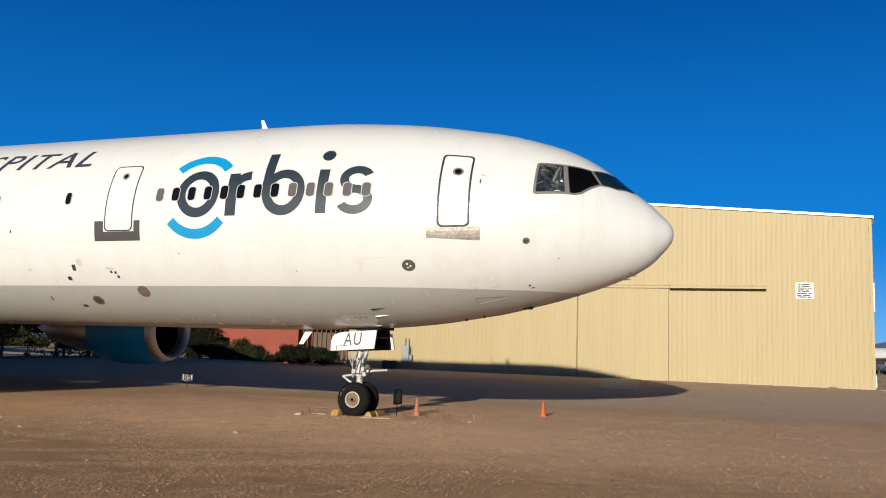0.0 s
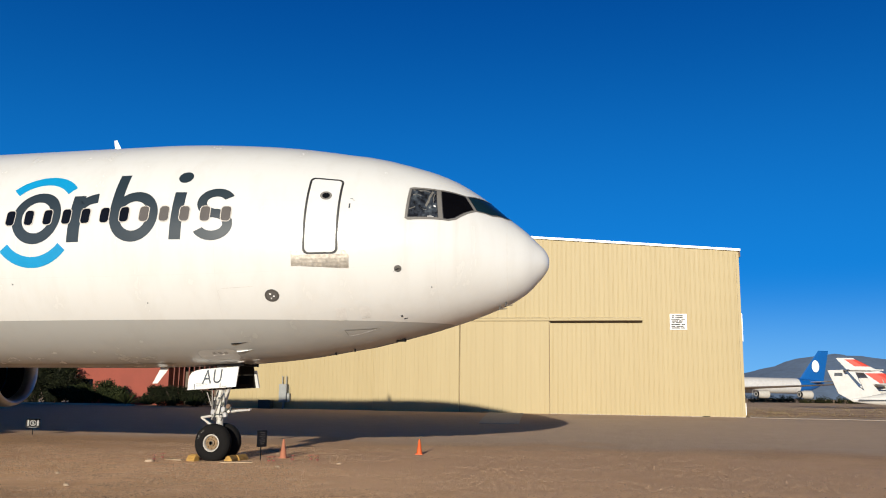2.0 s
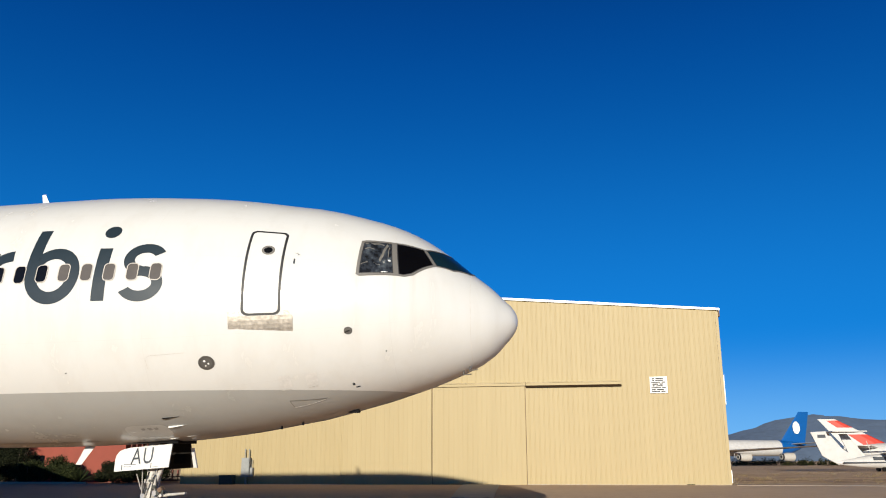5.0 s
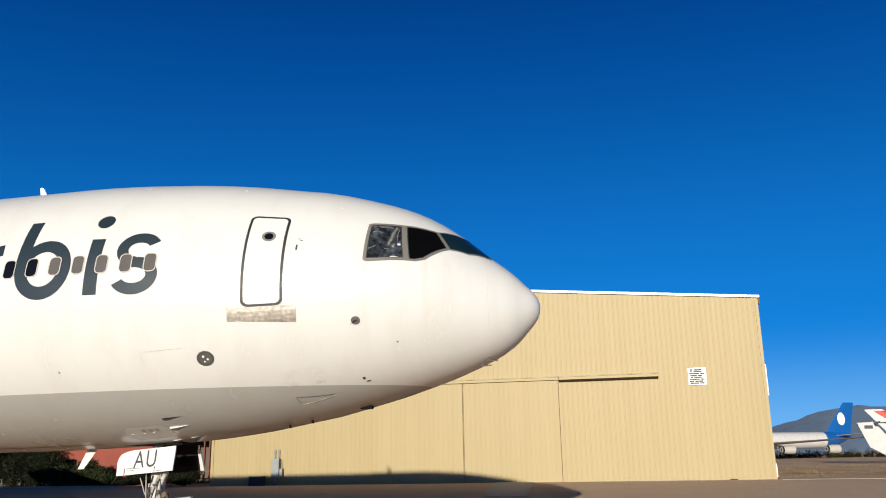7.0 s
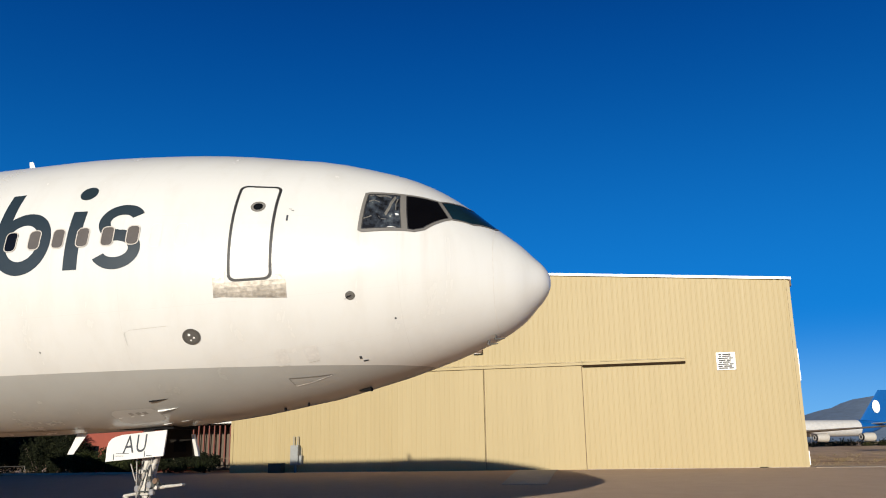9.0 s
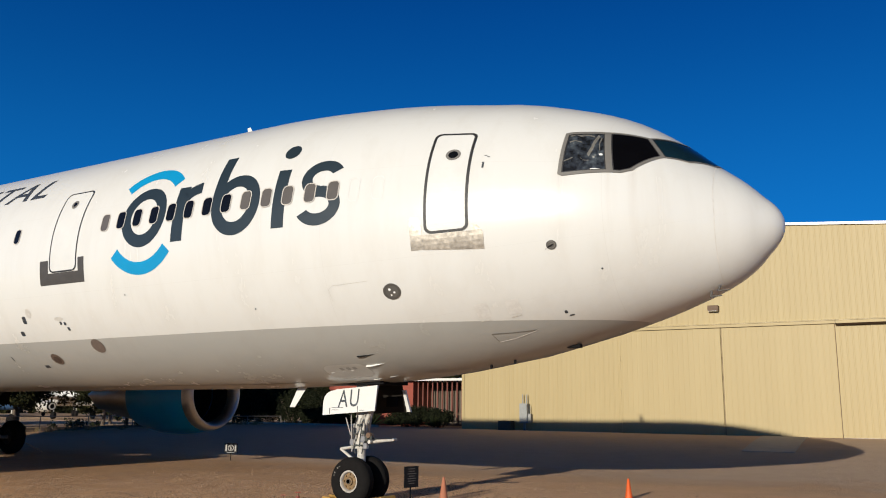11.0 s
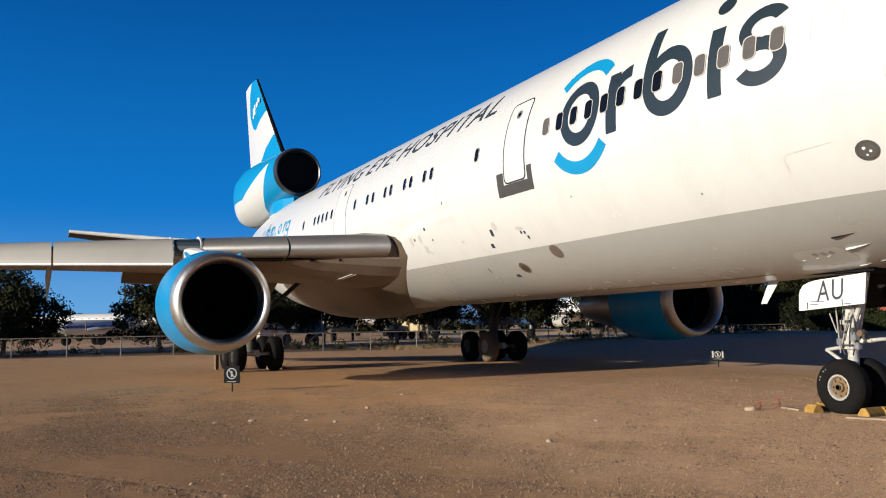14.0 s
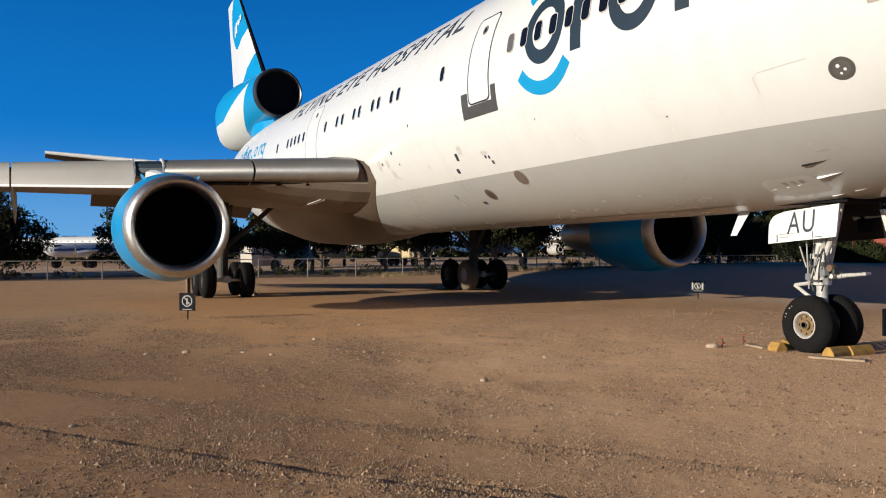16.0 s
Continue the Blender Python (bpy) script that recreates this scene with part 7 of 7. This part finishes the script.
# ---- parked aircraft in the distance ----
def tube(bm, length, r, nose=2.6, tail=6.0, rise=0.55):
    secs = []
    for u, k in ((0, 0.04), (0.12, 0.35), (0.35, 0.62), (0.7, 0.88), (1.0, 1.0)):
        secs.append((u * nose, k, -0.12 * (1 - k)))
    for u, k in ((0.0, 1.0), (0.35, 0.86), (0.7, 0.52), (1.0, 0.10)):
        secs.append((length - tail + u * tail, k, rise * (1 - k)))
    return loft(bm, [[(-x, -r * k * math.cos(2 * math.pi * i / 24), r * (dz + k * math.sin(2 * math.pi * i / 24))) for i in range(24)] for x, k, dz in secs])


def parked_plane(x, y, rz, length, r, zc, label, paint, fin_paint, span, sweep, fin_h, engines=(), props=False, fin_chord=(4.5, 2.2), fin_sweep=0.8, high=False, band=None, windows=0, blades=M_RUST):
    """A far aircraft: nose at (x, y), heading rz degrees from +x."""
    p = thing("parked_aircraft", label, "aircraft", pose(x, y, ground_z(x, y) + zc, 0, 0, rz), group="parked aircraft in the distance")
    part("fuselage", tube(bmesh.new(), length, r, 1.8 * r, 4.5 * r), paint, p, smooth=True)
    mid = -length * 0.45
    zw = r * 0.7 if high else -r * 0.5
    for sg in (-1, 1):
        part("wing", plate(bmesh.new(), [((mid + span * 0.10, sg * r * 0.6, zw), (mid - span * 0.08, sg * r * 0.6, zw), r * 0.17, (0, 0, 1)), ((mid - span * sweep * 0.5 + span * 0.03, sg * span / 2, zw + span * 0.03), (mid - span * sweep * 0.5 - span * 0.03, sg * span / 2, zw + span * 0.03), r * 0.05, (0, 0, 1))], 1), M_WINGUNDER, p)
        part("tailplane", plate(bmesh.new(), [((-length + 3.2 * r, sg * r * 0.2, r * 0.5), (-length + 1.0 * r, sg * r * 0.2, r * 0.5), r * 0.09, (0, 0, 1)), ((-length + 1.4 * r, sg * span * 0.19, r * 0.7), (-length + 0.4 * r, sg * span * 0.19, r * 0.7), r * 0.03, (0, 0, 1))], 1), fin_paint if windows else M_WHITE, p)
    c0, c1 = fin_chord
    f = part("fin", plate(bmesh.new(), [((-length + c0 * 1.05, 0, r * 0.55), (-length + 0.3, 0, r * 0.55), r * 0.12, (0, 1, 0)), ((-length + c0 * 1.05 - fin_h * fin_sweep, 0, r * 0.55 + fin_h), (-length + c0 * 1.05 - fin_h * fin_sweep - c1, 0, r * 0.55 + fin_h), r * 0.05, (0, 1, 0))], 1), fin_paint, p)
    if band:
        for k0, k1 in band:
            q = []
            for k in (k0, k1):
                lx = -length + c0 * 1.05 - fin_h * fin_sweep * k
                ch = (c0 * 1.05 - 0.3) + (c1 - (c0 * 1.05 - 0.3)) * k
                q.append(((lx + 0.02, 0, r * 0.55 + fin_h * k), (lx - ch * 0.85, 0, r * 0.55 + fin_h * k), r * 0.135 - r * 0.07 * k, (0, 1, 0)))
            part("fin_band", plate(bmesh.new(), q, 1), M_ORANGERED, f, "orange-red band")
    for ex, ey, er, el in engines:
        e = part("engine", lathe(bmesh.new(), [(0, er * 0.8), (0.06 * el, er), (0.6 * el, er), (el, er * 0.6), (el, er * 0.4), (0.3 * el, er * 0.7)], 20, center=(ex - el, ey, zw - er * (1.3 if not props else 0)), close=True), M_GEAR if not props else paint, p, smooth=True)
        if not props:
            # a black disc paints the darkness of the inlet
            part("inlet", rod(bmesh.new(), (ex - 0.12 * el, ey, zw - er * 1.3), (ex - 0.02 * el, ey, zw - er * 1.3), er * 0.78, seg=18), M_DARK, e, "dark engine inlet")
        if props:
            for a in (1.66, 3.75, 5.85):
                part("propeller_blade", rod(bmesh.new(), (ex + 0.1, ey, zw), (ex + 0.1, ey + er * 2.6 * math.cos(a), zw + er * 2.6 * math.sin(a)), 0.08, 0.04, 6), blades, e)
    for gx, gy in ((-length * 0.14, 0), (mid - 0.05 * length, -span * 0.09), (mid - 0.05 * length, span * 0.09)):
        g = part("landing_gear", rod(bmesh.new(), (gx, gy, -zc + 0.4), (gx, gy, -r * 0.6), 0.09), M_GEAR, p)
        part("wheel", lathe(bmesh.new(), [(-0.22, 0.0), (-0.22, 0.4), (-0.12, 0.5), (0.12, 0.5), (0.22, 0.4), (0.22, 0)], 18, axis="y", center=(gx, gy, -zc + 0.48)), M_TYRE, g)
    for i in range(windows):
        wx = -length * 0.16 - i * length * 0.62 / max(windows, 1)
        for sg in (-1, 1):
            part("window", box(bmesh.new(), wx - 0.15, wx + 0.15, sg * r * 0.95 - 0.05 * r - 0.006, sg * r * 0.95 + 0.05 * r + 0.006, r * 0.12, r * 0.24), M_INK, p)
    return p, f


# white paint greyed to carry the haze over distant aircraft
M_FARWHITE = surface("haze_greyed_white", (0.50, 0.495, 0.485), 0.5, vary=0.2, scale=1.0)
M_ORANGERED = surface("orange_red_paint", srgb(178, 40, 12), 0.45, vary=0.1)
M_ROYAL = surface("royal_blue_paint", srgb(8, 82, 150), 0.4, vary=0.1)
M_DULLBLUE = surface("dull_blue_paint", srgb(62, 96, 140), 0.5, vary=0.2)
M_TEAL = surface("dusty_teal_paint", (0.10, 0.19, 0.22), 0.6, vary=0.3)
M_OLIVE = surface("weathered_olive_paint", (0.10, 0.10, 0.07), 0.7, vary=0.3)

# the big four-engined one with a blue tail beyond the hangar
p, f = parked_plane(16.3, 296.0, 208.0, 70.0, 2.75, 6.1, "distant white jumbo jet with a royal-blue tail", M_FARWHITE, M_ROYAL, 60, 0.75, 11.4, ((-32, -11, 1.35, 5), (-42, -20, 1.35, 5), (-32, 11, 1.35, 5), (-42, 20, 1.35, 5)), fin_chord=(11, 4.5), fin_sweep=0.85)
for sg in (-1, 1):
    bm = bmesh.new()
    lathe(bm, [(sg * 0.50, 0.0), (sg * 0.50, 2.2), (sg * 0.44, 2.2)], 28, axis="y", center=(-66.0, 0, 7.2))
    for v in bm.verts:
        v.co.x = -66.2 + (v.co.x + 66.0) * 0.72
    part("emblem_disc", bm, M_SIGNWHITE, f, "plain white disc")

secs = []
for u, k in ((0.0, 1.0), (0.35, 0.86), (0.7, 0.52), (1.0, 0.10)):
    secs.append([(-(70.0 - 12.375 + 12.375 * u), -2.80 * k * math.cos(q), 2.75 * (0.55 * (1 - k) + 1.018 * k * math.sin(q))) for q in [2 * math.pi * i / 24 for i in range(24)]])
part("tail_cone", loft(bmesh.new(), secs), M_ROYAL, p, "royal-blue rear fuselage", smooth=True)

# swept red-banded tail and a white high-tailed amphibian nearer by
parked_plane(69.6, 146.0, 2.0, 30.0, 1.7, 2.5, "white jet with orange-red bands on its swept fin", M_FARWHITE, M_FARWHITE, 26, 0.8, 4.4, (), fin_chord=(7.2, 2.6), fin_sweep=1.9, band=((0.0, 0.46), (0.70, 0.95)))


def amphibian():
    p = thing("parked_aircraft", "small white high-tailed amphibian with a dark stripe", "aircraft", pose(33.5, 128.0, ground_z(33, 128) + 0.2, 0, 0, 6), group="parked aircraft in the distance")
    secs = []
    for x, r, z in ((0.3, 0.2, 1.0), (1.5, 0.4, 1.0), (4.0, 0.75, 1.1), (7.0, 1.05, 1.25), (10.0, 1.0, 1.35), (12.5, 0.25, 1.3)):
        secs.append([(x, r * 0.8 * math.cos(2 * math.pi * i / 16), z + r * math.sin(2 * math.pi * i / 16)) for i in range(16)])
    part("hull", loft(bmesh.new(), secs), M_FARWHITE, p, smooth=True)
    bm = bmesh.new()
    loft(bm, [[(x, yy, z) for x, z in ((0.6, 0.7), (-1.5, 1.9), (-2.8, 5.1), (-0.6, 5.2), (1.3, 2.8), (3.2, 1.5))] for yy in (-0.09, 0.09)])
    part("fin", bm, M_FARWHITE, p, "white swept fin")
    bm = bmesh.new()
    loft(bm, [[(x, yy, z) for x, z in ((3.4, 1.2), (1.9, 4.9), (3.0, 4.9), (5.4, 1.6))] for yy in (2.2, 2.35)])
    part("fin", bm, M_FARWHITE, p, "white swept fin")
    part("marking", box(bmesh.new(), -1.9, -0.8, -0.1, 0.1, 4.3, 4.75), M_INK, p)
    part("tailplane", box(bmesh.new(), -0.7, 3.9, -2.4, 2.4, 5.05, 5.2, 0.03), M_FARWHITE, p)
    part("strut", rod(bmesh.new(), (5.2, 0, 2.0), (4.6, 0, 3.9), 0.05), M_GEAR, p)
    part("stripe", box(bmesh.new(), 1.0, 9.5, -0.92, -0.7, 0.95, 1.1), M_INK, p)
    part("registration_bar", box(bmesh.new(), 5.0, 7.6, -0.93, -0.7, 1.35, 1.75), M_INK, p)
    part("wing", box(bmesh.new(), 6.0, 7.6, -6.5, 6.5, 2.35, 2.55, 0.04), M_FARWHITE, p)
    for y in (-0.9, 0.9):
        part("wheel", lathe(bmesh.new(), [(-0.12, 0), (-0.12, 0.3), (0.12, 0.3), (0.12, 0)], 14, axis="y", center=(6.2, y, 0.1)), M_TYRE, p)


amphibian()
# aircraft beyond the fence
p, f = parked_plane(-95.0, 10.9, -80.0, 9.0, 0.75, 1.9, "white twin-propeller aircraft with dark trim beyond the fence", M_WHITE, M_WHITE, 12, 0.1, 1.5, ((-2.8, -2.1, 0.4, 2.3), (-2.8, 2.1, 0.4, 2.3)), props=True, fin_chord=(2.2, 1.2), fin_sweep=0.4, windows=5)
part("stripe", box(bmesh.new(), -7.4, -0.9, 0.70, 0.765, -0.12, 0.14), M_DULLBLUE, p, "dull blue cheat line")
part("windscreen", box(bmesh.new(), -1.6, -0.95, -0.5, 0.62, 0.28, 0.52), M_DARK, p)
parked_plane(-119.0, 29.0, 50.0, 34.0, 0.9, 3.0, "long white airliner beyond the trees", M_WHITE, M_WHITE, 18, 0.4, 5.5, ((-12, -5, 0.7, 3.5), (-12, 5, 0.7, 3.5)), fin_chord=(5.5, 2.5), windows=18)
parked_plane(-62.6, 29.2, 8.0, 8.5, 0.6, 1.6, "teal-grey single-propeller fighter with a pale propeller behind the fence", M_TEAL, M_OLIVE, 11, 0.05, 1.5, ((0.2, 0, 0.5, 1.0),), props=True, fin_chord=(1.5, 0.8), fin_sweep=0.3, blades=M_RIM)
parked_plane(-70.0, 55.0, 14.0, 16.0, 1.25, 2.6, "dull blue jet with a rounded nose under the trees", M_DULLBLUE, M_WHITE, 14, 0.6, 3.0, (), fin_chord=(3.2, 1.6))
parked_plane(-82.0, 77.0, -8.0, 30.0, 1.7, 3.4, "white transport aircraft with a drooping nose beyond the trees", M_WHITE, M_WHITE, 30, 0.4, 5.0, ((-9, -6, 0.7, 3.0), (-9, 6, 0.7, 3.0)), fin_chord=(5, 2.4), windows=12)
parked_plane(-104.0, 54.0, 20.0, 24.0, 1.6, 3.2, "white propeller airliner beyond the trees", M_WHITE, M_ORANGERED, 26, 0.2, 4.0, ((-7, -5, 0.6, 3.0), (-7, 5, 0.6, 3.0)), props=True, fin_chord=(4, 2), windows=10)
parked_plane(-112.0, 92.0, -20.0, 26.0, 1.7, 3.3, "white jet airliner far beyond the trees", M_WHITE, M_DULLBLUE, 26, 0.5, 4.5, (), fin_chord=(4.6, 2.2), windows=12)
parked_plane(-118.0, 66.0, -30.0, 24.0, 1.6, 3.2, "pale grey aircraft far beyond the trees", M_GREYPAINT, M_GREYPAINT, 24, 0.3, 4.2, (), fin_chord=(4.4, 2.2))

def scrub(name, label, spots, leaves, size, seed):
    rnd = random.Random(seed)
    bm = bmesh.new()
    for x, y, r in spots:
        leaf_cloud(bm, (x, y, ground_z(x, y) + r * 0.55), r, leaves, size, rnd)
    me = bpy.data.meshes.new(name)
    bm.to_mesh(me)
    bm.free()
    me.materials.append(M_LEAF)
    tagged(new(name, me), label, "scrub", kind="stuff")


rnd = random.Random(77)
scrub("far_woods", "dark line of far desert trees", [(-165 + rnd.gauss(0, 8), -60 + 1.1 * i, rnd.uniform(1.6, 3.4)) for i in range(250)], 70, 0.5, 41)
# this belt of leaves stands in for the jumbo's shadow
scrub("far_scrub", "low dark scrub added for the shadow under the parked jets", [(45 + 0.75 * i, 345 + rnd.gauss(0, 6), rnd.uniform(0.8, 2.2)) for i in range(200)], 70, 0.35, 42)
scrub("brush", "low dry brush along the fence", [(fence_x(y) - 3.0 - abs(rnd.gauss(0, 5)), y, rnd.uniform(0.2, 0.6)) for y in [rnd.uniform(0, 70) for _ in range(90)]], 50, 0.10, 43)


# dry grass tufts along the fence
def tufts():
    rnd = random.Random(21)
    bm = bmesh.new()
    for _ in range(90):
        y = rnd.choice((rnd.gauss(42, 2.2), rnd.gauss(31, 1.5), rnd.gauss(55, 2)))
        x = fence_x(y) + rnd.gauss(0, 0.8)
        for _ in range(12):
            a, e, l = rnd.random() * 6.283, rnd.uniform(0.6, 1.4), rnd.uniform(0.15, 0.45)
            d = Vector((math.cos(a) * math.cos(e), math.sin(a) * math.cos(e), math.sin(e))) * l
            q = d.orthogonal().normalized() * 0.012
            p = Vector((x + rnd.gauss(0, 0.08), y + rnd.gauss(0, 0.08), ground_z(x, y) - 0.01))
            bm.faces.new([bm.verts.new(v) for v in (p - q, p + q, p + d)])
    for _ in range(900):
        x, y = rnd.uniform(9, 60), 59 + 60 * rnd.random() ** 1.5
        if noise.noise(Vector((x * 0.12, y * 0.12, 4))) + rnd.uniform(-0.3, 0.3) < 0:
            continue
        for _ in range(9):
            a, e, l = rnd.random() * 6.283, rnd.uniform(0.6, 1.4), rnd.uniform(0.10, 0.35)
            d = Vector((math.cos(a) * math.cos(e), math.sin(a) * math.cos(e), math.sin(e))) * l
            q = d.orthogonal().normalized() * 0.02
            p = Vector((x + rnd.gauss(0, 0.15), y + rnd.gauss(0, 0.15), ground_z(x, y) - 0.01))
            bm.faces.new([bm.verts.new(v) for v in (p - q, p + q, p + d)])
    me = bpy.data.meshes.new("dry_grass")
    bm.to_mesh(me)
    bm.free()
    me.materials.append(M_DRYGRASS)
    tagged(new("dry_grass", me), "dry straw-coloured grass tufts along the fence and in the field", "grass", kind="stuff")


tufts()


# ---- far mountain ----
def mountain():
    bm = bmesh.new()
    secs = []
    for i in range(61):
        x = 150 + i * 48
        h = float(np.interp(x, [150, 400, 584, 786, 896, 1003, 1146, 1400, 2000, 3100], [36, 74, 112, 168, 186, 178, 166, 150, 92, 50]))
        h += 7 * noise.noise(Vector((x * 0.010, 1.7, 0))) + 3.5 * noise.noise(Vector((x * 0.035, 4.2, 0)))
        row = []
        for k in range(9):
            t = k / 8
            row.append(bm.verts.new((x + 30 * noise.noise(Vector((x * 0.01, t * 3, 9))), 2950 + 700 * t, -2 + h * (t ** 0.8) * (1 + 0.12 * noise.noise(Vector((x * 0.02, t * 4, 2))) * (k < 8)))))
        secs.append(row)
    for a, b in zip(secs, secs[1:]):
        for k in range(8):
            bm.faces.new((a[k], b[k], b[k + 1], a[k + 1]))
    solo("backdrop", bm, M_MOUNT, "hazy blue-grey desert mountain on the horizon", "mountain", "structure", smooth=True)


mountain()
